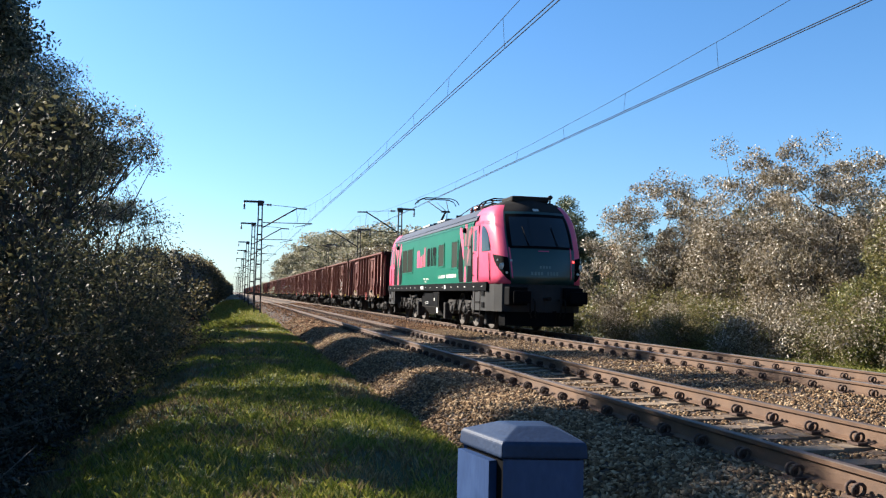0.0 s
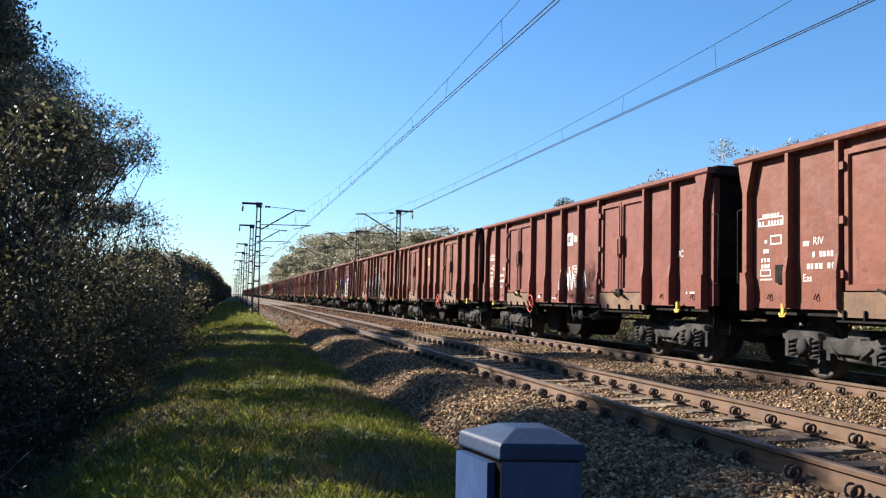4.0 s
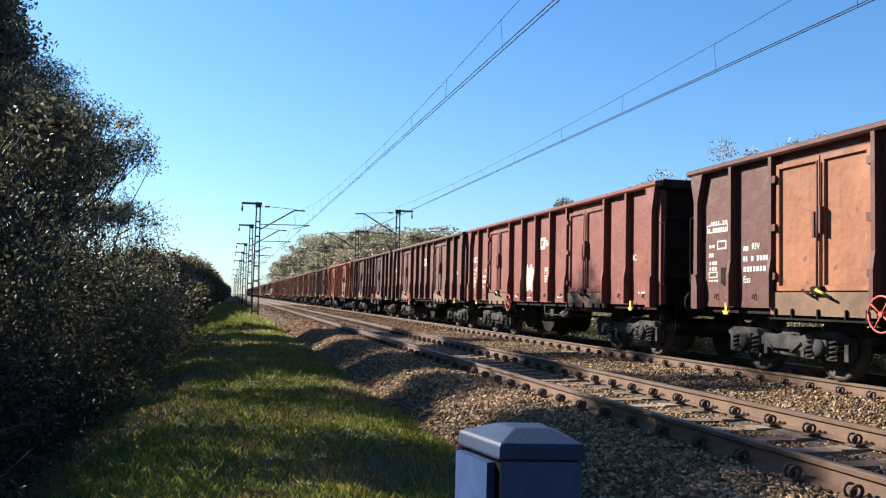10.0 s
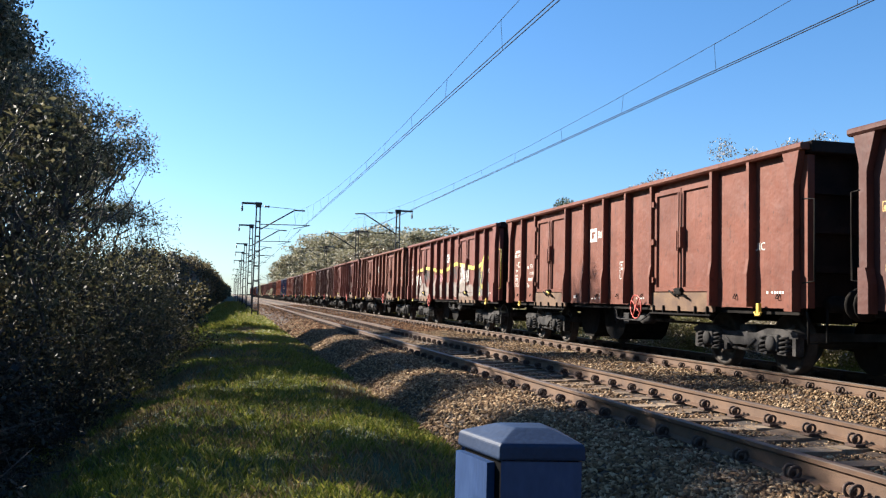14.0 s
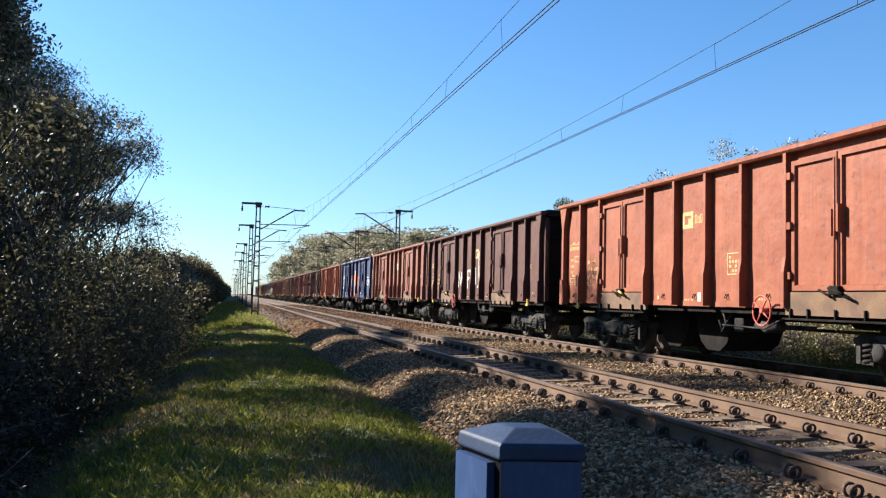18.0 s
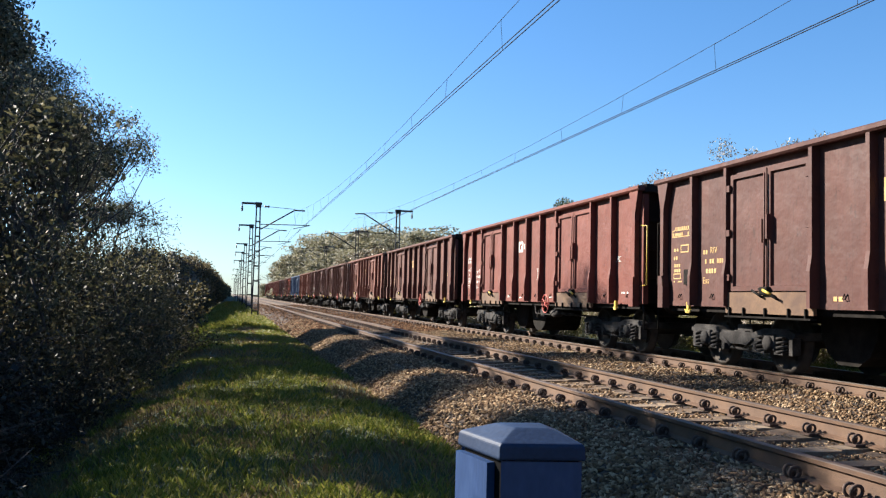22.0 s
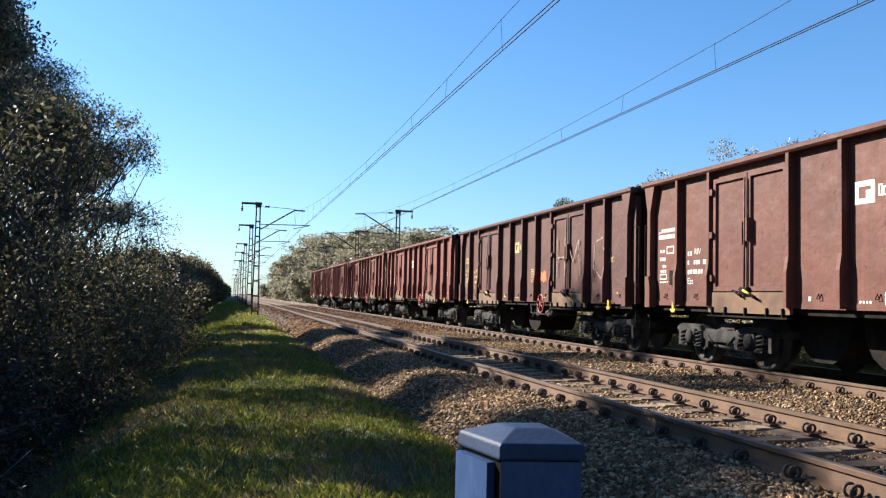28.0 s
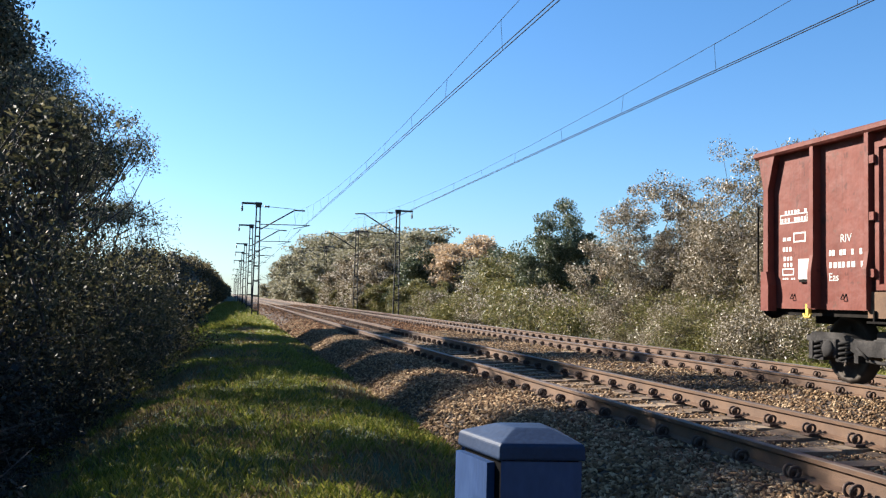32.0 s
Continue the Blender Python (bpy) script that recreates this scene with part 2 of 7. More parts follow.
def clip_mesh():
    bm = bmesh.new()
    # ribbed plate, two bent spring loops and a bolt with its nut
    box(bm, -0.075, 0.075, -0.07, 0.07, -0.172, -0.15)
    for s in (-1, 1):
        pts = [(-0.028 + 0.044 * math.cos(a), s * (0.03 + 0.008 * math.sin(a)), -0.112 + 0.042 * math.sin(a)) for a in [0.57 * i for i in range(12)]]
        pipe(bm, pts, 0.012, 5)
    rod(bm, (-0.03, 0, -0.16), (-0.03, 0, -0.075), 0.014, 6)
    rod(bm, (-0.03, 0, -0.125), (-0.03, 0, -0.095), 0.026, 6)
    return finish("clip", bm, m_clip)


def sleeper_mesh():
    bm = bmesh.new()
    for s in (-1, 1):
        prism(bm, [(-0.14, -0.36), (0.14, -0.36), (0.11, -0.183), (-0.11, -0.183)], "x", s * 0.42, s * 1.25)
    prism(bm, [(-0.13, -0.36), (0.13, -0.36), (0.11, -0.198), (-0.11, -0.198)], "x", -0.42, 0.42)
    return finish("sleeper", bm, m_sleeper)


CLIP, SLEEPER = clip_mesh(), sleeper_mesh()


def track(name, centre, first, near, far, label, tread):
    base = thing(name, label=label, category="track", kind="structure", m=pose(centre, 0, 0))
    for s in (-1, 1):
        rail(base, s * HALF, tread)
    y = first
    while y < near:
        y += PITCH
    while y < far:
        turn = random.uniform(-0.6, 0.6)
        shared("sleeper", SLEEPER, base, pose(0, y, random.uniform(-0.004, 0.004), 0, 0, turn))
        for s in (-1, 1):
            for o in (-1, 1):
                if y < 34:
                    shared("clip", CLIP, base, pose(s * HALF + o * 0.085, y + random.uniform(-0.012, 0.012), 0, 0, 0, 180 if o > 0 else 0))
        y += PITCH
    # the fastenings further off, joined
    bm = bmesh.new()
    y = first
    while y < 95:
        y += PITCH
        if y > 34:
            for s in (-1, 1):
                box(bm, s * HALF - 0.13, s * HALF - 0.05, y - 0.06, y + 0.06, -0.17, -0.07)
    tagged(part("far_clips", bm, m_clip, base), kind="stuff")


track("track_1", NEAR, 5.344 - 12 * PITCH, 1.0, 60, "rusty railway track on concrete sleepers, little used", m_dulltread)
track("track_2", FAR, 5.5 - 12 * PITCH, 1.0, 60, "main railway track with bright rail heads on concrete sleepers", m_tread)

# ---------- open goods wagons ----------
RUST = (0.068, 0.026, 0.017)


def paint(name, a, b, rust=0.40):
    """Sun-faded body paint: cloudy fading, rain streaks, scuffs and rust freckles."""
    a, b = toned(a), toned(b)
    m = bpy.data.materials.new(name)
    m.use_nodes = True
    n, l = m.node_tree.nodes, m.node_tree.links
    bsdf = n["Principled BSDF"]
    bsdf.inputs["Specular IOR Level"].default_value = 0.3
    co = n.new("ShaderNodeTexCoord")
    info = n.new("ShaderNodeObjectInfo")
    shift = n.new("ShaderNodeVectorMath")
    shift.operation = "MULTIPLY_ADD"
    shift.inputs[1].default_value = (0, 40, 9)
    l.new(info.outputs["Random"], shift.inputs[0])
    l.new(co.outputs["Object"], shift.inputs[2])

    def cloud(scale, detail, stretch, rough=0.55):
        mp = n.new("ShaderNodeMapping")
        mp.inputs["Scale"].default_value = stretch
        l.new(shift.outputs[0], mp.inputs[0])
        nz = n.new("ShaderNodeTexNoise")
        nz.inputs["Scale"].default_value, nz.inputs["Detail"].default_value, nz.inputs["Roughness"].default_value = scale, detail, rough
        l.new(mp.outputs[0], nz.inputs["Vector"])
        return nz.outputs[0]

    def band(src, lo, hi):
        rg = n.new("ShaderNodeMapRange")
        rg.inputs["From Min"].default_value, rg.inputs["From Max"].default_value = lo, hi
        l.new(src, rg.inputs["Value"])
        return rg.outputs[0]

    def mix(col, other, fac, amount=1.0):
        k = n.new("ShaderNodeMath")
        k.operation = "MULTIPLY"
        k.inputs[1].default_value = amount
        l.new(fac, k.inputs[0])
        mx = n.new("ShaderNodeMix")
        mx.data_type = "RGBA"
        l.new(k.outputs[0], mx.inputs["Factor"])
        if isinstance(col, tuple):
            mx.inputs["A"].default_value = (*col, 1)
        else:
            l.new(col, mx.inputs["A"])
        mx.inputs["B"].default_value = (*other, 1)
        return mx.outputs["Result"]
    dark = tuple(0.45 * c for c in a)
    pale = tuple(min(1, 1.28 * c + 0.004) for c in b)
    col = mix(a, b, band(cloud(0.9, 4, (1, 1, 1)), 0.35, 0.65))
    col = mix(col, pale, band(cloud(2.2, 6, (1, 1, 0.7), 0.65), 0.56, 0.72), 0.55)
    col = mix(col, dark, band(cloud(2.0, 5, (1, 2.2, 0.35), 0.6), 0.5, 0.75), 0.22)
    col = mix(col, pale, band(cloud(1.3, 5, (1, 4.5, 0.22), 0.6), 0.54, 0.7), 0.4)
    col = mix(col, dark, band(cloud(6.0, 4, (1, 4.0, 0.18), 0.6), 0.55, 0.72), 0.35)
    col = mix(col, dark, band(cloud(5.5, 3, (1, 1.6, 0.9), 0.6), 0.63, 0.69), 0.6)
    col = mix(col, dark, band(cloud(11.0, 4, (1, 0.9, 2.4), 0.6), 0.68, 0.72), 0.6)
    col = mix(col, RUST, band(cloud(5.0, 7, (1, 1, 1), 0.7), 1 - rust, 1.08 - rust), 0.8)
    col = mix(col, RUST, band(cloud(1.1, 6, (1, 1, 1.4), 0.7), 0.56, 0.74), 0.5)
    l.new(col, bsdf.inputs["Base Color"])
    rr = n.new("ShaderNodeMapRange")
    rr.inputs["To Min"].default_value, rr.inputs["To Max"].default_value = 0.5, 0.85
    l.new(cloud(4.0, 3, (1, 1, 1)), rr.inputs["Value"])
    l.new(rr.outputs[0], bsdf.inputs["Roughness"])
    bp = n.new("ShaderNodeBump")
    bp.inputs["Strength"].default_value, bp.inputs["Distance"].default_value = 0.8, 0.05
    l.new(cloud(1.6, 4, (1, 1, 1)), bp.inputs["Height"])
    l.new(bp.outputs[0], bsdf.inputs["Normal"])
    return m


PAINTS = {  # weathered body colours
    "brown": paint("oxide_brown_paint", (0.145, 0.037, 0.02), (0.195, 0.055, 0.03)),
    "red": paint("oxide_red_paint", (0.15, 0.033, 0.022), (0.195, 0.051, 0.035)),
    "dark": paint("dark_brown_paint", (0.074, 0.023, 0.018), (0.105, 0.034, 0.025)),
    "orange": paint("faded_orange_paint", (0.255, 0.064, 0.03), (0.315, 0.09, 0.042), 0.38),
    "salmon": paint("sunburnt_red_paint", (0.215, 0.07, 0.047), (0.275, 0.1, 0.066), 0.37),
    "rose": paint("dull_rosewood_paint", (0.17, 0.056, 0.038), (0.22, 0.076, 0.05), 0.38),
    "umber": paint("umber_brown_paint", (0.1, 0.031, 0.021), (0.14, 0.045, 0.03)),
    "blue": paint("navy_blue_paint", (0.008, 0.024, 0.09), (0.015, 0.042, 0.14), 0.2),
    "ginger": paint("dirty_ginger_door_paint", (0.21, 0.07, 0.03), (0.29, 0.105, 0.045), 0.4),
    "coral": paint("coral_door_paint", (0.72, 0.1, 0.08), (0.85, 0.15, 0.11), 0.28),
    "amber": paint("amber_door_paint", (0.42, 0.17, 0.035), (0.52, 0.23, 0.05), 0.36),
    "steel": paint("steel_blue_paint", (0.05, 0.09, 0.17), (0.07, 0.12, 0.22), 0.26),
}
m_under = material("grimy_underframe", ((0.005, 0.004, 0.004), (0.012, 0.01, 0.009), (0.024, 0.02, 0.017)), 5.0, 0.9, bump=0.3, fine=50.0, spec=0.12)
m_bogie = material("dusty_bogie_steel", ((0.016, 0.015, 0.015), (0.04, 0.037, 0.037), (0.085, 0.078, 0.075)), 4.0, 0.85, bump=0.3, fine=50.0, spec=0.15)
m_wheel = material("wheel_steel", ((0.04, 0.031, 0.026), (0.085, 0.068, 0.057)), 6.0, 0.7, 0.2, bump=0.15, spec=0.2)
m_sillplate = material("rusty_door_sill", ((0.085, 0.038, 0.02), (0.135, 0.068, 0.032), (0.2, 0.11, 0.052)), 3.0, 0.8, bump=0.2, fine=40.0)
m_white = material("chalky_white_lettering", ((0.62, 0.6, 0.56), (0.8, 0.78, 0.74)), 5.0, 0.8, bump=0.0)
m_yellow = material("worn_yellow_paint", ((0.55, 0.36, 0.03), (0.7, 0.5, 0.06)), 8.0, 0.6, bump=0.05)
m_redpaint = material("worn_signal_red_paint", ((0.5, 0.05, 0.03), (0.62, 0.09, 0.06)), 8.0, 0.6, bump=0.05)
# blue with pale grey streaks, for the top rail
m_pale_streaked = material("pale_streaked_blue_rail", ((0.014, 0.034, 0.13), (0.03, 0.06, 0.2)), 2.0, 0.6, bump=0.1, stretch=(1, 0.6, 1), spots=(((0.42, 0.43, 0.47), 1.6, 0.44),))
# wagon ends: near-black colour carries the shade of the gap between wagons
m_end = material("shade_dark_wagon_end", ((0.012, 0.008, 0.007), (0.026, 0.015, 0.012), (0.045, 0.024, 0.018)), 2.0, 0.85, bump=0.2, fine=30.0, spec=0.15)
m_inside = material("rusted_interior", ((0.05, 0.026, 0.02), (0.1, 0.05, 0.035)), 2.0, 0.9, bump=0.3)

PLAN_A = ((1.1, 2.15, 4.25, 5.35, 6.4, 7.45, 8.55, 10.65, 11.7), ((2.15, 4.25), (8.55, 10.65)))  # ribs and doors from the trailing end
PLAN_B = ((1.9, 3.95, 5.55, 7.2, 8.85, 10.9), ((1.9, 3.95), (8.85, 10.9)))
LONG = 12.8


def wheelset_mesh(r=0.46, face=0.7535, seg=18):
    bm = bmesh.new()
    rod(bm, (-1.0, 0, 0), (1.0, 0, 0), 0.075, 12)
    for s in (-1, 1):
        prof = [(s * (face - 0.075), r + 0.028), (s * (face - 0.045), r + 0.026), (s * (face - 0.035), r + 0.003), (s * (face + 0.06), r - 0.003), (s * (face + 0.062), r - 0.07),
                (s * (face + 0.02), r - 0.08), (s * (face + 0.0), 0.2), (s * (face + 0.05), 0.13), (s * (face + 0.06), 0.0001)]
        lathe(bm, "x", (0, 0, 0), prof, seg)
    # a balance mark and tapped holes make the turning show
    for s in (-1, 1):
        for a in (0.3, 2.4, 4.5):
            rod(bm, (s * (face - 0.02), 0.27 * math.cos(a), 0.27 * math.sin(a)), (s * (face + 0.045), 0.27 * math.cos(a), 0.27 * math.sin(a)), 0.035, 8)
    return finish("wheelset", bm, m_wheel)


def spring(bm, x, y, z0, z1, r, coils=5, wire=0.017, seg=9):
    pts = [(x + r * math.cos(6.2832 * i / seg), y + r * math.sin(6.2832 * i / seg), z0 + (z1 - z0) * i / (coils * seg)) for i in range(coils * seg + 1)]
    pipe(bm, pts, wire, 5)


def bogie_frame_mesh():
    bm = bmesh.new()
    for s in (-1, 1):
        x0, x1 = s * 0.93, s * 1.07
        # side frame dropped between the axle boxes
        out = [(-1.45, 0.62), (-1.3, 0.68), (-0.7, 0.68), (-0.4, 0.6), (0.4, 0.6), (0.7, 0.68), (1.3, 0.68), (1.45, 0.62), (1.45, 0.56), (1.2, 0.54), (0.75, 0.54), (0.42, 0.4), (-0.42, 0.4),
               (-0.75, 0.54), (-1.2, 0.54), (-1.45, 0.56)]
        prism(bm, out, "x", min(x0, x1), max(x0, x1))
        box(bm, min(x0, x1) + 0.02, max(x0, x1) + 0.06 * (s > 0), -0.16, 0.16, 0.44, 0.62, 0.02)
        for c in (-0.9, 0.9):
            for d in (-0.46, 0.46):
                if abs(c + d) < 1.5:
                    box(bm, min(x0, x1), max(x0, x1), c + d - 0.04, c + d + 0.04, 0.3, 0.56)
        # brake rigging
        rod(bm, (s * 1.0, -0.32, 0.3), (s * 1.0, 0.32, 0.34), 0.025, 6)
        rod(bm, (s * 1.08, -0.42, 0.5), (s * 1.08, -0.2, 0.36), 0.02, 6)
        rod(bm, (s * 1.08, 0.42, 0.5), (s * 1.08, 0.2, 0.36), 0.02, 6)
    box(bm, -0.95, 0.95, -0.22, 0.22, 0.5, 0.72, 0.03)
    for y in (-1.42, 1.42):
        box(bm, -0.93, 0.93, y - 0.04, y + 0.04, 0.52, 0.64)
    return finish("bogie", bm, m_bogie)


def axle_box_mesh(s):
    bm = bmesh.new()
    box(bm, *sorted((s * 0.9, s * 1.13)), -0.14, 0.14, 0.34, 0.6, 0.03)
    lathe(bm, "x", (0, 0, 0.46), [(s * 1.12, 0.115), (s * 1.16, 0.11), (s * 1.18, 0.06), (s * 1.182, 0.0001)], 14)
    for y in (-0.25, 0.25):
        box(bm, *sorted((s * 0.93, s * 1.12)), min(y * 0.5, y * 1.35), max(y * 0.5, y * 1.35), 0.3, 0.335)
    return finish("axle_box", bm, m_bogie)


def spring_mesh(s):
    bm = bmesh.new()
    spring(bm, s * 1.05, 0, 0.31, 0.58, 0.085, 4, 0.022, 7)
    rod(bm, (s * 1.03, 0, 0.33), (s * 1.03, 0, 0.56), 0.035, 6)
    return finish("spring", bm, m_bogie)


WHEELSET, BOGIE = wheelset_mesh(), bogie_frame_mesh()
AXLE_BOX = {s: axle_box_mesh(s) for s in (-1, 1)}
SPRING = {s: spring_mesh(s) for s in (-1, 1)}


def add_bogies(base, at, sides=(-1, 1)):
    for y in at:
        b = shared("bogie", BOGIE, base, pose(0, y, 0))
        for c in (-0.9, 0.9):
            shared("wheelset", WHEELSET, b, pose(0, c, 0.46))
            for s in sides:
                shared("axle_box", AXLE_BOX[s], b, pose(0, c, 0))
                for d in (-0.25, 0.25):
                    shared("spring", SPRING[s], b, pose(0, c + d, 0))


def wheel_ring(bm, x, y, z, r=0.22, tube=0.013):
    pts = [(x, y + r * math.cos(6.2832 * i / 20), z + r * math.sin(6.2832 * i / 20)) for i in range(21)]
    pipe(bm, pts, tube, 6)
    for i in range(4):
        a = 0.6 + i * math.pi / 2
        rod(bm, (x, y, z), (x, y + r * math.cos(a), z + r * math.sin(a)), 0.011, 5)
    rod(bm, (x + 0.1, y, z), (x - 0.02, y, z), 0.035, 8)


HINGE = {}
for key_, mat_ in PAINTS.items():
    bm_ = bmesh.new()
    box(bm_, -0.03, 0.03, -0.05, 0.05, -0.05, 0.05)
    HINGE[key_] = finish("hinge", bm_, mat_)


def tray(bm, back, front, deep, y0, y1, z0, z1, w):
    """A door leaf with a raised edge w wide round a sunken field."""
    loops = []
    for x, k in ((back, 0.0), (front, 0.0), (front, w), (deep, w + 0.01)):
        loops.append([bm.verts.new(c) for c in ((x, y0 + k, z0 + k), (x, y1 - k, z0 + k), (x, y1 - k, z1 - k), (x, y0 + k, z1 - k))])
    for a, b in zip(loops, loops[1:]):
        for i in range(4):
            bm.faces.new((a[i], a[(i + 1) % 4], b[(i + 1) % 4], b[i]))
    bm.faces.new(loops[0][::-1])
    bm.faces.new(loops[-1])


def build_wagon(colour, doors=None, wheel=4.45, yellow_rail=False, lay=None):
    """An open high-sided bogie wagon; local y runs from the leading end (-) to the trailing end (+); u counts from the trailing end."""
    RIBS, DOORS = lay or PLAN_A
    mat = PAINTS[colour]
    base = thing("goods_wagon")
    Y = lambda u: LONG / 2 - u
    top, low = 3.29, 1.02
    for s in (-1, 1):
        # side plates between ribs, with their chamfered corner at each end
        bm = bmesh.new()
        box(bm, *sorted((s * 1.32, s * 1.35)), Y(LONG), Y(0), low, top - 0.04)
        box(bm, *sorted((s * 1.3, s * 1.358)), Y(LONG) + 0.02, Y(0) - 0.02, low - 0.03, low + 0.05)
        part("side_wall", bm, mat, base)
        bm = bmesh.new()
        prism(bm, [(s * 1.35, top - 0.1), (s * 1.47, top - 0.1), (s * 1.5, top - 0.07), (s * 1.5, top - 0.02), (s * 1.47, top), (s * 1.35, top)], "y", Y(LONG) - 0.2, Y(0) + 0.2)
        part("top_rail", bm, m_pale_streaked if colour == "blue" else mat, base)
        for u in RIBS:
            bm = bmesh.new()
            w = 0.036
            out = [(s * 1.35, low - 0.02), (s * 1.51, low - 0.02), (s * 1.51, 1.5), (s * 1.475, 1.72), (s * 1.475, top - 0.1), (s * 1.35, top - 0.1)]
            prism(bm, out, "y", Y(u) - w, Y(u) + w)
            part("rib", bm, mat, base)
        for e, u in ((1, 0.0), (-1, LONG)):
            bm = bmesh.new()
            # a post with a gusset under the top rail and a thicker foot
            out = [(Y(u), low - 0.05), (Y(u) - e * 0.11, low - 0.05), (Y(u) - e * 0.11, 2.72), (Y(u) - e * 0.26, top - 0.1), (Y(u) + e * 0.12, top - 0.1), (Y(u), 2.72)]
            prism(bm, out, "x", *sorted((s * 1.36, s * 1.465)))
            prism(bm, [(Y(u) + e * 0.012, low - 0.07), (Y(u) - e * 0.17, low - 0.07), (Y(u) - e * 0.17, 1.32), (Y(u) - e * 0.12, 1.52), (Y(u) + e * 0.012, 1.52)], "x", *sorted((s * 1.362, s * 1.5)))
            part("corner_post", bm, mat, base)
        if s > 0:
            continue
        for n, (a, b) in enumerate(DOORS):
            mid = (a + b) / 2
            for k, (lo, hi) in enumerate(((a + 0.09, mid - 0.015), (mid + 0.015, b - 0.09))):
                bm = bmesh.new()
                tray(bm, s * 1.35, s * 1.425, s * 1.385, Y(hi), Y(lo), 1.24, 3.06, 0.07)
                leaf = part("door", bm, PAINTS[doors[k]] if doors and n == doors[2] else mat, base)
                at = lo - 0.02 if lo < mid - 0.5 else hi + 0.02
                for z in (1.45, 2.15, 2.85):
                    shared("hinge", HINGE[colour], leaf, pose(s * 1.44, Y(at), z))
            bm = bmesh.new()
            rod(bm, (s * 1.47, Y(mid), 1.2), (s * 1.47, Y(mid), 2.98), 0.016, 6)
            box(bm, *sorted((s * 1.43, s * 1.49)), Y(mid) - 0.09, Y(mid) - 0.05, 2.0, 2.36)
            box(bm, *sorted((s * 1.43, s * 1.49)), Y(mid) + 0.04, Y(mid) + 0.08, 1.95, 2.3)
            part("lock_bar", bm, mat, base)
            bm = bmesh.new()
            box(bm, *sorted((s * 1.4, s * 1.5)), Y(mid) - 0.1, Y(mid) + 0.1, 1.18, 1.3, 0.02)
            rod(bm, (s * 1.49, Y(mid) - 0.35, 1.12), (s * 1.49, Y(mid) + 0.1, 1.27), 0.02, 6)
            rod(bm, (s * 1.48, Y(mid) + 0.05, 1.15), (s * 1.48, Y(mid) + 0.3, 1.25), 0.018, 6)
            latch = part("door_latch", bm, m_under, base, "dark iron door latch")
            bm = bmesh.new()
            rod(bm, (s * 1.505, Y(mid) - 0.2, 1.19), (s * 1.505, Y(mid) - 0.02, 1.25), 0.022, 6)
            part("latch_grip", bm, m_yellow if n == 0 or yellow_rail else m_under, latch)
            bm = bmesh.new()
            prism(bm, [(Y(b) - 0.02, 0.9), (Y(a) + 0.02, 0.9), (Y(a) + 0.02, 1.22), (Y(b) - 0.02, 1.22)], "x", *sorted((s * 1.385, s * 1.44)))
            plate = part("door_sill", bm, mat if colour in ("blue", "steel") else m_sillplate, base, "plate below the door" if colour in ("blue", "steel") else "ochre rusty plate below the door")
            bm = bmesh.new()
            for u in (a + 0.12, a + 0.5, mid, b - 0.5, b - 0.12):
                box(bm, *sorted((s * 1.44, s * 1.475)), Y(u) - 0.012, Y(u) + 0.012, 0.86, 0.99)
            box(bm, *sorted((s * 1.37, s * 1.475)), Y(b), Y(a), 0.835, 0.86)
            part("sill_flange", bm, m_under, plate)
        # small hooks along the lower edge
        bm = bmesh.new()
        for u in (0.55, 1.6, 4.8, 5.9, 6.9, 8.0, 11.2, 12.3):
            pipe(bm, [(s * 1.35, Y(u) - 0.03, 1.2), (s * 1.385, Y(u) - 0.03, 1.13), (s * 1.385, Y(u) + 0.03, 1.13), (s * 1.35, Y(u) + 0.03, 1.2)], 0.009, 4)
        part("rope_hooks", bm, m_under, base)
        for u in (1.0, 11.95):
            bm = bmesh.new()
            box(bm, *sorted((s * 1.42, s * 1.47)), Y(u) - 0.03, Y(u) + 0.03, 0.9, 1.06)
            pipe(bm, [(s * 1.46, Y(u) - 0.08, 0.93), (s * 1.46, Y(u) - 0.05, 0.88), (s * 1.46, Y(u) + 0.05, 0.88), (s * 1.46, Y(u) + 0.08, 0.93)], 0.017, 5)
            part("towing_hook", bm, m_yellow, base, "yellow painted towing hook")
    # floor, end walls with bars, solebars
    bm = bmesh.new()
    box(bm, -1.32, 1.32, Y(LONG) + 0.03, Y(0) - 0.03, 1.14, 1.2)
    part("floor", bm, m_inside, base)
    for e, u in ((1, 0.0), (-1, LONG)):
        # wall, beam, stanchions and bars take the shade-dark colour
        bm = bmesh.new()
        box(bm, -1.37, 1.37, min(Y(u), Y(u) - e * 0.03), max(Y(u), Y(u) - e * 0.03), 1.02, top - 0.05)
        part("end_wall", bm, m_end, base, "steel end wall coloured dark as in shade")
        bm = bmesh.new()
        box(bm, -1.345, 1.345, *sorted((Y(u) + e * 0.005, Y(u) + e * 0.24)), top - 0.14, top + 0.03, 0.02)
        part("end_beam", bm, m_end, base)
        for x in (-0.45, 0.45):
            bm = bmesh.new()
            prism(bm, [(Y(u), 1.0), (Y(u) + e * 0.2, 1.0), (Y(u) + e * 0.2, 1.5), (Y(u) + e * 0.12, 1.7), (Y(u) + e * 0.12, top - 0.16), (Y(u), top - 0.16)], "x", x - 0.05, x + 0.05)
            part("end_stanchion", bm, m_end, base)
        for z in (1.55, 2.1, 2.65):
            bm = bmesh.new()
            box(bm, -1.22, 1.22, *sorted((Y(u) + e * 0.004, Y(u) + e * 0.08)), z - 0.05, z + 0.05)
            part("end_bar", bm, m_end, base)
        for x in (-1.3, 1.3):
            bm = bmesh.new()
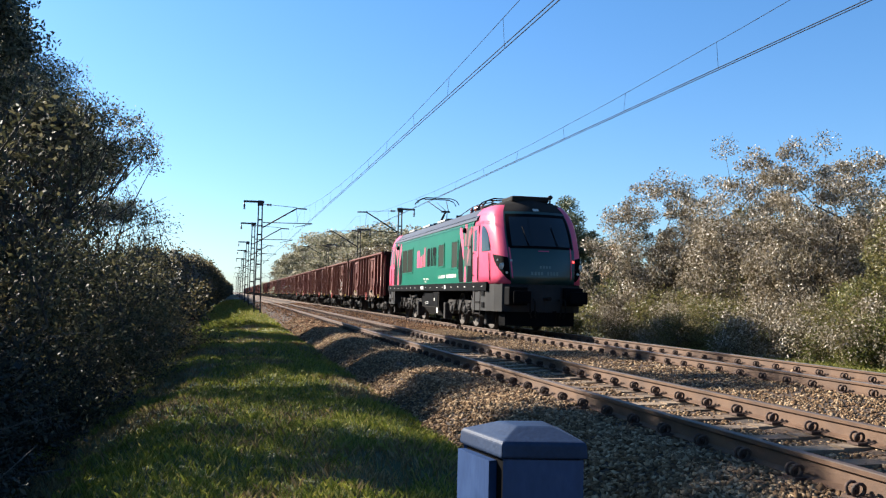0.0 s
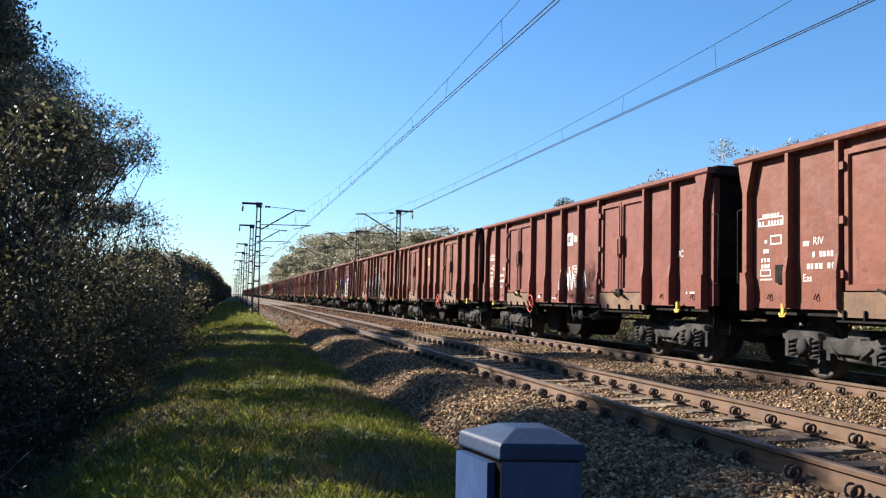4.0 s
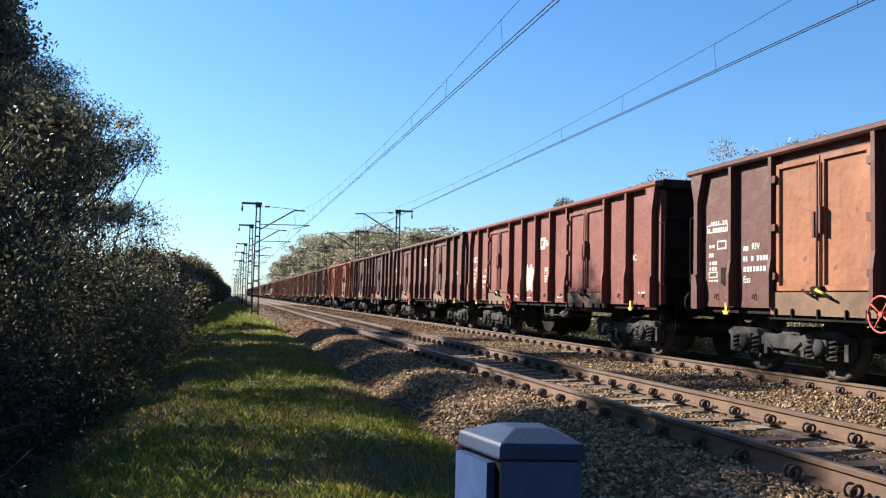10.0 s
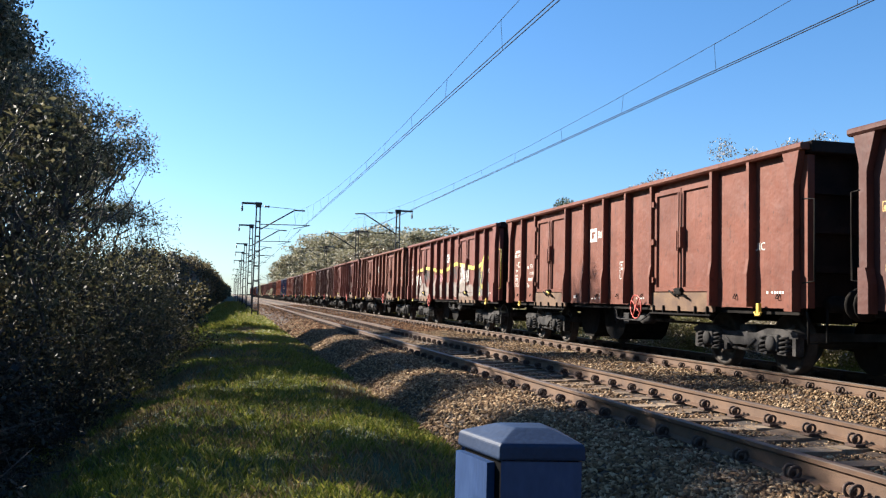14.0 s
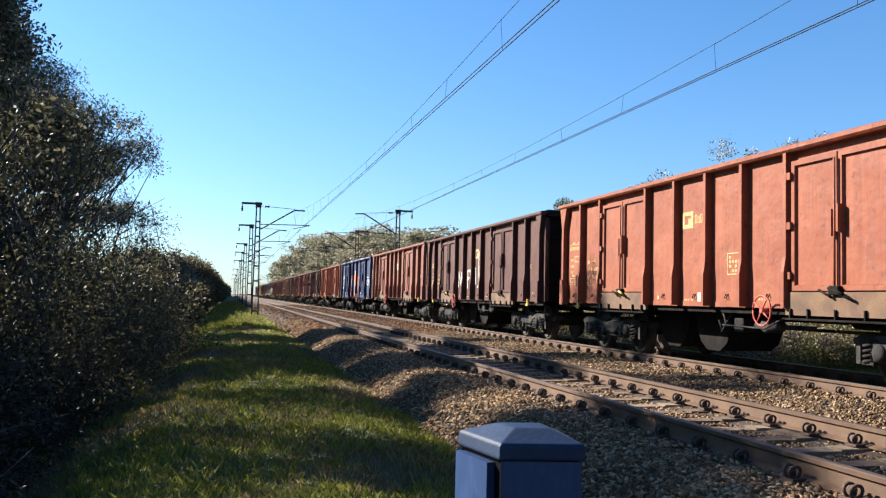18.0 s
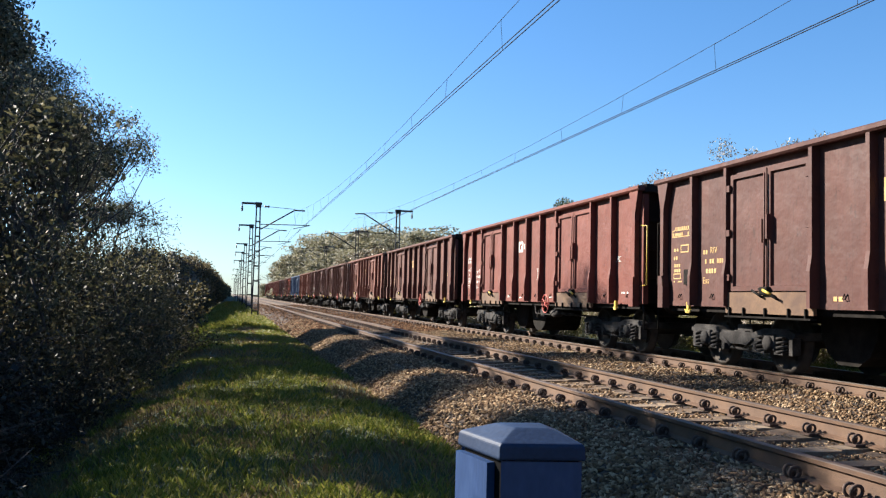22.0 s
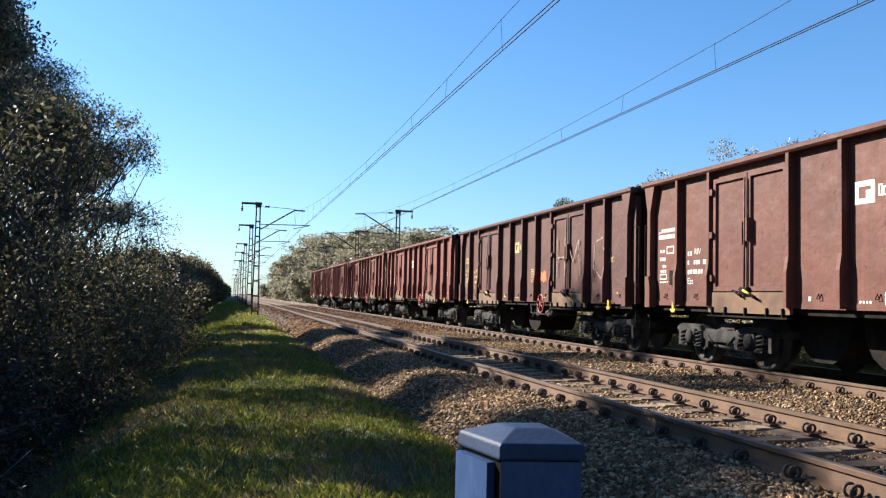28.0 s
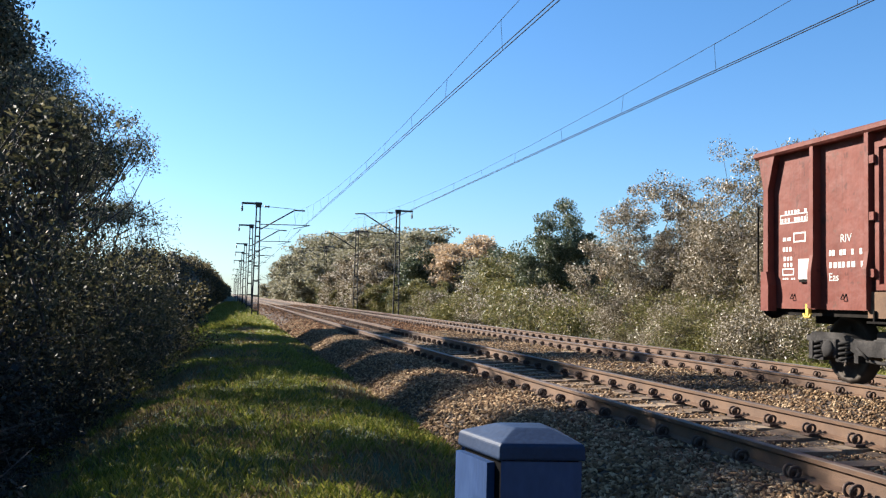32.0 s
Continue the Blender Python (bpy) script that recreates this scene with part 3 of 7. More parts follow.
            box(bm, x - 0.055, x + 0.055, *sorted((Y(u) + e * 0.004, Y(u) + e * 0.16)), 1.0, top - 0.16)
            part("end_post", bm, mat, base)
        for x in (-0.875, 0.875):
            bm = bmesh.new()
            lathe(bm, "y", (x, Y(u), 1.06), [(e * 0.0, 0.12), (e * 0.25, 0.12), (e * 0.26, 0.09), (e * 0.55, 0.09), (e * 0.56, 0.22), (e * 0.585, 0.23), (e * 0.61, 0.2), (e * 0.615, 0.001)], 14)
            part("buffer", bm, m_under, base)
        bm = bmesh.new()
        rod(bm, (0, Y(u), 1.02), (0, Y(u) + e * 0.5, 1.0), 0.045, 8)
        box(bm, -0.08, 0.08, min(Y(u) + e * 0.35, Y(u) + e * 0.62), max(Y(u) + e * 0.35, Y(u) + e * 0.62), 0.92, 1.08, 0.02)
        pipe(bm, [(0.25, Y(u), 0.95), (0.24, Y(u) + e * 0.3, 0.75), (0.1, Y(u) + e * 0.62, 0.7)], 0.03, 6)
        part("coupling", bm, m_under, base)
        for s in (-1, 1):
            x = s * 1.3
            bm = bmesh.new()
            pipe(bm, [(x, Y(u) + e * 0.02, 1.05), (x, Y(u) + e * 0.1, 0.85), (x, Y(u) + e * 0.1, 0.52), (x - s * 0.3, Y(u) + e * 0.1, 0.52), (x - s * 0.3, Y(u) + e * 0.1, 1.0)], 0.02, 5)
            if e < 0:
                part("footstep", bm, m_under, base)
            bm = bmesh.new()
            pipe(bm, [(x + s * 0.05, Y(u) + e * 0.05, 1.35), (x + s * 0.05, Y(u) + e * 0.3, 1.37), (x + s * 0.05, Y(u) + e * 0.3, 2.5), (x + s * 0.05, Y(u) + e * 0.05, 2.52)], 0.014, 5)
            part("grab_rail", bm, m_yellow if yellow_rail else m_under, base, "yellow grab rail" if yellow_rail else "")
    bm = bmesh.new()
    for x in (-0.55, 0.55):
        box(bm, x - 0.07, x + 0.07, Y(LONG) + 0.05, Y(0) - 0.05, 0.78, 1.14)
    for u in (2.0, 5.0, 7.8, 10.8):
        box(bm, -1.295, 1.295, Y(u) - 0.06, Y(u) + 0.06, 0.95, 1.14)
    for s in (-1, 1):
        box(bm, *sorted((s * 1.2, s * 1.29)), Y(LONG) + 0.05, Y(0) - 0.05, 0.9, 1.14)
    part("underframe", bm, m_under, base)
    # discharge hopper humps, air tank and brake gear under the floor
    bm = bmesh.new()
    lathe(bm, "y", (0.2, -2.1, 0.86), [(-0.55, 0.02), (-0.5, 0.17), (0.5, 0.17), (0.55, 0.02)], 14)
    part("air_tank", bm, m_under, base)
    bm = bmesh.new()
    for y in (0.95, 2.35):
        prism(bm, [(y - 0.6, 0.95), (y + 0.6, 0.95), (y + 0.56, 0.6), (y + 0.42, 0.36), (y + 0.2, 0.22), (y - 0.2, 0.22), (y - 0.42, 0.36), (y - 0.56, 0.6)], "x", -0.72, 0.3)
    part("floor_pocket", bm, m_under, base)
    bm = bmesh.new()
    rod(bm, (-1.0, -2.2, 0.72), (-1.0, 0.2, 0.7), 0.028, 6)
    rod(bm, (-0.2, -3.0, 0.66), (-0.2, 3.0, 0.66), 0.025, 6)
    box(bm, -1.2, -0.95, -0.72, -0.46, 0.6, 0.82, 0.02)
    lathe(bm, "y", (-1.05, -1.2, 0.72), [(-0.28, 0.02), (-0.26, 0.1), (0.1, 0.11), (0.12, 0.05), (0.35, 0.045), (0.36, 0.02)], 10)
    rod(bm, (-1.1, -0.3, 0.95), (-1.1, 0.05, 0.58), 0.022, 6)
    rod(bm, (-1.1, 0.25, 0.95), (-1.1, 0.02, 0.58), 0.022, 6)
    pipe(bm, [(-1.25, -0.2, 0.95), (-1.3, -0.4, 0.7), (-1.28, -1.4, 0.68), (-1.3, -1.9, 0.85)], 0.016, 5)
    part("brake_gear", bm, m_bogie, base, "dusty grey brake levers and cylinder")
    if wheel:
        bm = bmesh.new()
        wheel_ring(bm, -1.53, Y(wheel), 0.95)
        part("handbrake_wheel", bm, m_redpaint, base, "red handbrake wheel")
    add_bogies(base, (-4.5, 4.5), (-1,))
    return base

# ---------- lettering and sprayed paint on the wagons ----------
PANEL = 1.3535  # just outside the plates
m_ochre = material("yellowed_lettering", ((0.5, 0.3, 0.1), (0.62, 0.42, 0.18)), 6.0, 0.8, bump=0.0)
INKS = {
    "white": m_white, "ochre": m_ochre, "yellow": m_yellow,
    "silver": material("silver_spray_paint", ((0.2, 0.205, 0.22), (0.3, 0.31, 0.33)), 2.0, 0.5, 0.1, bump=0.02),
    "black": material("black_spray_paint", ((0.012, 0.012, 0.014), (0.025, 0.025, 0.028)), 3.0, 0.6, bump=0.0),
    "haze": material("thin_white_spray_paint", ((0.17, 0.12, 0.105), (0.28, 0.23, 0.2)), 4.0, 0.8, bump=0.0),
    "violet": material("lilac_spray_paint", ((0.5, 0.42, 0.7), (0.62, 0.55, 0.8)), 3.0, 0.6, bump=0.0),
    "flame": material("orange_spray_paint", ((0.8, 0.08, 0.02), (0.9, 0.15, 0.035)), 2.0, 0.6, bump=0.0),
    "lemon": material("yellow_spray_paint", ((0.6, 0.5, 0.05), (0.75, 0.65, 0.1)), 3.0, 0.6, bump=0.0),
    "teal": material("teal_spray_paint", ((0.05, 0.2, 0.18), (0.1, 0.3, 0.26)), 3.0, 0.6, bump=0.0),
    "pinkish": material("pale_pink_spray_paint", ((0.6, 0.25, 0.3), (0.7, 0.35, 0.4)), 3.0, 0.7, bump=0.0),
    "dusk": material("dark_repaint_band", ((0.11, 0.04, 0.028), (0.15, 0.055, 0.036)), 2.0, 0.7, bump=0.05),
}


def inside(poly, U, Z):
    hit = np.zeros(U.shape, bool)
    n = len(poly)
    for k in range(n):
        (u0, z0), (u1, z1) = poly[k], poly[(k + 1) % n]
        if z0 == z1:
            continue
        hit ^= ((z0 > Z) != (z1 > Z)) & (U < (u1 - u0) * (Z - z0) / (z1 - z0) + u0)
    return hit


def near_line(line, U, Z):
    d = np.full(U.shape, 9.0)
    for (u0, z0), (u1, z1) in zip(line, line[1:]):
        l2 = (u1 - u0) ** 2 + (z1 - z0) ** 2 + 1e-9
        s = np.clip(((U - u0) * (u1 - u0) + (Z - z0) * (z1 - z0)) / l2, 0, 1)
        d = np.minimum(d, np.hypot(U - u0 - s * (u1 - u0), Z - z0 - s * (z1 - z0)))
    return d


def spray(base, layers, name="graffiti", cell=0.017, label="", lay=None):
    """Paint sprayed over plates, ribs and doors alike. layers, lowest first: (ink, 'area', polygon) or (ink, width, line, line...); (u, z) from the trailing end."""
    RIBS, DOORS = lay or PLAN_A
    pts = np.array([p for l in layers for s in l[2:] for p in s])
    u0, u1 = max(0.05, pts[:, 0].min() - 0.2), min(LONG - 0.05, pts[:, 0].max() + 0.2)
    z0, z1 = max(1.03, pts[:, 1].min() - 0.2), min(3.08, pts[:, 1].max() + 0.2)
    us, zs = np.arange(u0, u1, cell), np.arange(z0, z1, cell)
    U, Z = np.meshgrid(us, zs, indexing="ij")
    rough = 0.02 * np.sin(U * 23 + Z * 11) + 0.015 * np.sin(U * 41 - Z * 37)
    ink = np.zeros(U.shape, int)
    names = []
    for l in layers:
        if l[0] not in names:
            names.append(l[0])
        k = names.index(l[0]) + 1
        if l[1] == "area":
            ink[inside(l[2], U + rough, Z + rough)] = k
        else:
            for line in l[2:]:
                ink[near_line(line, U, Z) + rough * 0.3 < l[1] / 2] = k
    bm = bmesh.new()
    for i, u in enumerate(us):
        # the surface behind this strip: rib, door leaf or plate
        x = PANEL + 0.0025
        rib = any(abs(u - r) < 0.037 for r in RIBS)
        door = any(a + 0.09 < u < b - 0.09 for a, b in DOORS)
        j = 0
        while j < len(zs):
            k = ink[i, j]
            j2 = j
            while j2 < len(zs) and ink[i, j2] == k and j2 - j < 60:
                j2 += 1
            if k:
                lo, hi = zs[j], zs[j2 - 1] + cell
                cuts = [(lo, hi, x)]
                if rib:
                    cuts = [(lo, min(hi, 1.5), 1.513), (max(lo, 1.72), hi, 1.478)]
                elif door:
                    cuts = [(lo, min(hi, 1.22), 1.443), (max(lo, 1.24), hi, 1.4285)]
                for a, b, xx in cuts:
                    if b > a:
                        y = LONG / 2 - u
                        f = bm.faces.new([bm.verts.new(c) for c in ((-xx, y, a), (-xx, y - cell, a), (-xx, y - cell, b), (-xx, y, b))])
                        f.material_index = k - 1
            j = j2
    ob = part(name, bm, [INKS[q] for q in names], base, label)
    return ob


def bars(seed, spec):
    """White stencilled blocks that stand for small writing; spec of (u0, u1, z0, z1, columns, rows)."""
    out = []
    for k, (u0, u1, z0, z1, c, r_) in enumerate(spec):
        out += dashes(u0, u1, z0, z1, c, seed + k, r_)
    return out


def quads(name, rects, mat, base, x=PANEL, label=""):
    bm = bmesh.new()
    for p in rects:
        bm.faces.new([bm.verts.new((-x, LONG / 2 - u, z)) for u, z in p])
    return tagged(part(name, bm, mat, base, label), kind="stuff" if len(rects) > 12 else "")


def hollow(u0, u1, z0, z1, w):
    return [[(u0, z0), (u1, z0), (u1, z0 + w), (u0, z0 + w)], [(u0, z1 - w), (u1, z1 - w), (u1, z1), (u0, z1)], [(u0, z0 + w), (u0 + w, z0 + w), (u0 + w, z1 - w), (u0, z1 - w)],
            [(u1 - w, z0 + w), (u1, z0 + w), (u1, z1 - w), (u1 - w, z1 - w)]]


def mark_wagon(base, ink, seed, lu=5.5):
    """Owner's sign, load tables and stencils."""
    mat = INKS[ink]
    r_ = random.Random(seed)
    sign = hollow(lu, lu + 0.36, 2.33, 2.62, 0.07) + [[(lu + 0.2, 2.4), (lu + 0.29, 2.4), (lu + 0.29, 2.5), (lu + 0.2, 2.5)]]
    word = []
    for k in range(5):
        a = lu + 0.42 + k * 0.085
        word += hollow(a, a + 0.07, 2.4, 2.55 - 0.03 * (k % 2), 0.022)
    quads("owner_sign", sign + word, mat, base, label="plain block owner's sign")
    left = bars(seed, [(0.35, 0.85, 2.32, 2.42, 7, 1), (0.27, 0.85, 2.22, 2.31, 8, 1), (0.3, 0.5, 1.95, 2.03, 2, 1), (0.3, 0.52, 1.8, 1.9, 3, 1), (0.32, 0.55, 1.58, 1.76, 3, 2), (0.3, 0.6, 1.4, 1.44, 6, 1)])
    left += hollow(0.3, 0.56, 1.46, 1.56, 0.018) + hollow(0.55, 0.82, 1.92, 2.06, 0.022) + hollow(0.25, 0.86, 2.2, 2.33, 0.015)
    num = bars(seed + 20, [(1.3, 1.45, 1.86, 1.97, 2, 1), (1.3, 1.42, 1.7, 1.82, 2, 1), (1.5, 1.95, 1.7, 1.82, 6, 1), (1.3, 1.98, 1.54, 1.66, 8, 1)])
    quads("stencil_panel", left, mat, base)
    quads("number_bars", num, mat, base)
    tu = r_.choice((6.85, 6.9, 7.0))
    quads("load_table", hollow(tu, tu + 0.42, 1.5, 1.85, 0.018) + bars(seed + 30, [(tu + 0.05, tu + 0.38, 1.54, 1.83, 4, 4)]), mat, base)
    quads("foot_stencils", bars(seed + 40, [(4.55, 4.75, 1.1, 1.2, 2, 1), (5.55, 5.85, 1.08, 1.13, 5, 1), (7.75, 8.1, 1.1, 1.15, 5, 1), (12.0, 12.5, 1.2, 1.26, 8, 1)]), mat, base)
    quads("notice_plate", [[(6.0, 1.06), (6.22, 1.06), (6.22, 1.22), (6.0, 1.22)]], m_white if seed % 3 else m_yellow, base)
    for words, size, u, z in (("UIC", 0.17, 11.7, 1.85), ("RIV", 0.15, 1.52, 1.87), ("Eas", 0.15, 1.3, 1.37)):
        c = bpy.data.curves.new("lettering", "FONT")
        c.body, c.size, c.extrude = words, size, 0.0005
        c.materials.append(mat)
        t = new("lettering", c)
        t.parent = base
        t.matrix_basis = pose(-PANEL, LONG / 2 - u, z, 90, 0, -90)
    bm = bmesh.new()
    box(bm, -1.39, -1.34, LONG / 2 - 0.98, LONG / 2 - 0.72, 1.36, 1.62, 0.0)
    box(bm, -1.394, -1.388, LONG / 2 - 0.95, LONG / 2 - 0.75, 1.39, 1.59, 0.0)
    part("label_holder", bm, m_under, base, "dark card holder")


def tag(u, z, h, s=1.0, seed=1):
    """A quick one-line scrawl."""
    r_ = random.Random(seed)
    lines = []
    for k in range(6):
        a = u + k * 0.2 * s
        lines.append([(a, z + r_.uniform(-0.05, 0.05)), (a + 0.04 * s, z + h * r_.uniform(0.7, 1.0)), (a + r_.uniform(0.08, 0.2) * s, z + h * r_.uniform(0.3, 0.6)), (a + 0.16 * s, z + r_.uniform(0, 0.1))])
    return lines


def letter(ch, u, z, w, h):
    """Block strokes of a few capital letters."""
    G = {"N": [[(0, 0), (0, 1), (1, 0), (1, 1)]], "O": [[(0.5, 0), (0, 0.3), (0.1, 0.9), (0.6, 1), (1, 0.6), (0.9, 0.1), (0.5, 0)]], "F": [[(0, 0), (0, 1), (1, 1)], [(0, 0.55), (0.7, 0.55)]],
         "U": [[(0, 1), (0.1, 0.1), (0.6, 0), (1, 0.3), (1, 1)]], "T": [[(0, 1), (1, 1)], [(0.5, 1), (0.5, 0)]], "M": [[(0, 0), (0.1, 1), (0.5, 0.4), (0.9, 1), (1, 0)]], "H": [[(0, 0), (0, 1)], [(1, 0), (1, 1)], [(0, 0.5), (1, 0.5)]],
         "C": [[(1, 0.85), (0.5, 1), (0, 0.6), (0, 0.35), (0.5, 0), (1, 0.15)]], "I": [[(0.5, 0), (0.5, 1)]], "S": [[(1, 0.9), (0.4, 1), (0, 0.75), (0.9, 0.35), (0.6, 0), (0, 0.1)]], "E": [[(1, 1), (0, 1), (0, 0), (1, 0)], [(0, 0.5), (0.8, 0.5)]],
         "G": [[(1, 0.85), (0.4, 1), (0, 0.5), (0.4, 0), (1, 0.2), (1, 0.45), (0.6, 0.45)]], "L": [[(0, 1), (0, 0), (1, 0)]], "B": [[(0, 0), (0, 1), (0.8, 0.8), (0.1, 0.5), (1, 0.25), (0, 0)]]}
    return [[(u + a * w, z + b * h) for a, b in l] for l in G[ch]]


def wavy(u0, u1, z0, z1, amp, n, seed):
    """A closed bubble-letter outline from z0 up to an uneven top."""
    r_ = random.Random(seed)
    top = [(u0 + (u1 - u0) * k / n, z1 + r_.uniform(-amp, amp)) for k in range(n + 1)]
    return [(u0, z0)] + top + [(u1, z0)]


def decorate(i, base):
    if i == 0:
        quads("paper_card", [[(0.72, 1.4), (0.98, 1.4), (0.98, 1.68), (0.72, 1.68)]], m_white, base, 1.398, "white paper card over the holder")
    elif i == 34:
        sil = [(4.35, 1.03), (4.4, 1.95), (4.75, 2.1), (5.25, 2.12), (5.4, 1.95), (6.1, 2.2), (6.5, 2.1), (7.0, 1.95), (7.5, 2.15), (7.75, 2.35), (8.1, 2.05), (8.75, 2.0), (8.7, 1.6), (8.8, 1.03)]
        spray(base, [("haze", "area", [(3.6, 1.4), (3.7, 1.85), (4.0, 1.95), (4.2, 1.6), (4.1, 1.3)]), ("silver", "area", sil),
                     ("black", 0.13, [(4.45, 1.65), (4.7, 1.85), (5.3, 1.9), (5.8, 1.98), (6.3, 1.85), (6.9, 1.75), (7.4, 1.8), (7.9, 1.95), (8.6, 1.75), (8.4, 1.45), (8.65, 1.1)]),
                     ("black", 0.1, [(4.55, 1.05), (4.75, 1.6), (4.85, 1.3), (5.0, 1.6), (5.15, 1.05)], [(5.45, 1.05), (5.65, 1.7), (5.95, 1.75), (5.9, 1.45), (5.7, 1.35), (6.05, 1.05)], [(6.5, 1.05), (6.45, 1.7), (6.9, 1.6)],
                      [(6.5, 1.35), (6.9, 1.4)], [(6.55, 1.08), (7.05, 1.2)], [(7.25, 1.05), (7.3, 1.65), (7.5, 1.25), (7.8, 1.7), (7.9, 1.05)], [(8.05, 1.05), (8.15, 1.6), (8.4, 1.3)])], label="silver sprayed letters with black outlines")
    elif i == 33:
        spray(base, [("violet", "area", wavy(4.5, 11.4, 1.03, 2.2, 0.12, 14, 3)), ("black", "area", wavy(4.65, 11.15, 1.03, 2.08, 0.1, 12, 4)), ("silver", "area", wavy(4.75, 6.0, 1.03, 1.85, 0.1, 5, 5)),
                     ("silver", "area", wavy(6.3, 8.2, 1.03, 1.9, 0.12, 6, 6)), ("silver", "area", wavy(8.5, 10.7, 1.03, 2.0, 0.1, 6, 7)), ("black", 0.13, [(5.2, 1.05), (5.2, 1.6)], [(6.4, 1.7), (7.0, 1.5), (6.5, 1.3)], [(9.0, 1.3), (9.4, 1.7), (10.2, 1.75), (10.2, 1.5), (9.6, 1.45)]),
                     ("teal", 0.12, [(7.5, 1.15), (7.5, 1.75)], [(7.2, 1.3), (7.8, 1.6)], [(7.8, 1.3), (7.2, 1.6)], [(8.4, 1.1), (9.2, 1.6)]), ("lemon", 0.05, [(5.4, 1.7), (5.9, 1.8)], [(6.9, 1.2), (7.2, 1.55)], [(8.6, 1.25), (9.3, 1.4), (8.8, 1.6)], [(10.6, 1.15), (11.0, 1.75)], [(10.5, 1.7), (11.3, 1.2)], [(10.4, 1.45), (11.4, 1.5)]),
                     ("violet", 0.12, [(9.6, 2.45), (9.62, 2.5)], [(9.9, 2.55), (9.92, 2.65)], [(11.1, 2.2), (11.12, 2.3)], [(11.3, 2.15), (11.33, 2.2)]), ("lemon", 0.05, [(3.3, 2.1), (3.4, 2.0), (3.5, 2.15), (3.6, 2.0), (3.75, 2.12)], [(3.35, 1.55), (3.5, 1.9), (3.62, 1.55), (3.4, 1.7)], [(3.7, 1.5), (3.72, 1.85), (3.95, 1.8), (3.75, 1.65), (3.98, 1.5)], [(3.4, 1.35), (3.55, 1.5), (3.7, 1.3)], [(3.75, 1.42), (3.9, 1.28), (4.05, 1.45)])], label="lilac, silver and black sprayed letters")
    elif i == 38:
        spray(base, [("white", 0.035, *[l for k, c in enumerate("HIG") for l in letter(c, 7.55 + 0.3 * k, 1.55, 0.24, 0.42)], *[l for k, c in enumerate("IEN") for l in letter(c, 8.75 + 0.3 * k, 1.6, 0.25, 0.5)],
                      [(10.1, 1.95), (10.3, 1.5), (10.55, 2.2)], [(10.2, 2.1), (10.35, 1.6)], [(7.7, 1.15), (8.2, 1.4), (8.9, 1.3), (9.2, 1.42), (9.9, 1.4), (10.6, 1.5)], [(7.6, 1.3), (8.0, 1.42)], [(6.8, 2.2), (6.75, 2.0), (6.9, 1.98), (6.95, 2.2), (6.8, 2.2)])], label="white sprayed scrawl")
    elif i == 31:
        spray(base, [("lemon", 0.05, *letter("T", 5.55, 1.3, 0.22, 0.32), *letter("M", 5.85, 1.22, 0.25, 0.26))], label="yellow sprayed letters")
    elif i == 28:
        spray(base, [("white", 0.05, *tag(5.5, 1.5, 0.5, 0.55, 3), *tag(5.5, 1.3, 0.4, 0.5, 4))], label="white sprayed scrawl")
    elif i == 24:
        spray(base, [("white", 0.04, *tag(5.5, 1.55, 0.3, 0.6, 5), *tag(5.5, 1.3, 0.25, 0.6, 6))], label="white sprayed scrawl")
    elif i == 25:
        spray(base, [("dusk", "area", [(4.35, 1.9), (12.6, 1.95), (12.6, 1.3), (8.0, 1.35), (4.35, 1.55)])], "repaint", label="darker repainted band")
    elif i == 22:
        spray(base, [("haze", "area", wavy(1.2, 11.9, 1.1, 1.6, 0.2, 18, 8)), ("lemon", 0.12, [(1.5, 2.1), (3.5, 2.2), (6.0, 2.0), (8.0, 2.25), (10.5, 2.0), (11.8, 2.3)], [(10.9, 1.2), (11.2, 2.2), (11.7, 1.4)]),
                     ("black", 0.06, *tag(3.0, 1.7, 0.5, 1.2, 9), *tag(7.0, 1.7, 0.5, 1.2, 10), *tag(10.8, 1.2, 0.9, 0.7, 11)), ("pinkish", 0.05, *tag(5.0, 1.6, 0.4, 1.1, 12)), ("white", 0.05, *tag(1.2, 1.5, 0.5, 1.1, 13), *tag(8.8, 1.6, 0.6, 0.9, 14))], label="worn many-coloured sprayed pattern")
    elif i == 20:
        spray(base, [("haze", 0.09, *letter("B", 4.6, 1.5, 0.4, 0.5), *letter("E", 6.8, 1.7, 0.4, 0.5), *letter("L", 7.8, 1.6, 0.35, 0.5), *letter("O", 9.2, 1.6, 0.5, 0.6), *letter("O", 11.0, 1.7, 0.6, 0.6))], label="faint white sprayed letters")
    elif i == 19:
        spray(base, [("pinkish", 0.035, *tag(4.6, 1.5, 0.35, 0.5, 15), *tag(4.6, 1.25, 0.3, 0.5, 16)), ("white", 0.026, *tag(10.95, 1.35, 0.6, 0.42, 17), [(10.95, 1.45), (11.3, 1.75), (11.75, 1.6)])], label="pink and white sprayed scrawls")
        quads("repair_patch", [[(3.9 + 0.45, 1.05), (5.3, 1.05), (5.3, 3.05), (4.35, 3.05)]], PAINTS["red"], base, 1.356)
    elif i == 17:
        spray(base, [("white", 0.06, *letter("N", 4.45, 1.45, 0.32, 0.45), *letter("O", 4.85, 1.55, 0.24, 0.3), *letter("F", 5.6, 1.4, 0.3, 0.55), *letter("U", 6.05, 1.5, 0.3, 0.4), [(6.55, 2.0), (6.6, 1.5)], [(6.9, 2.5), (6.95, 1.5), (6.8, 1.4)])], label="white sprayed letters")
    elif i == 15:
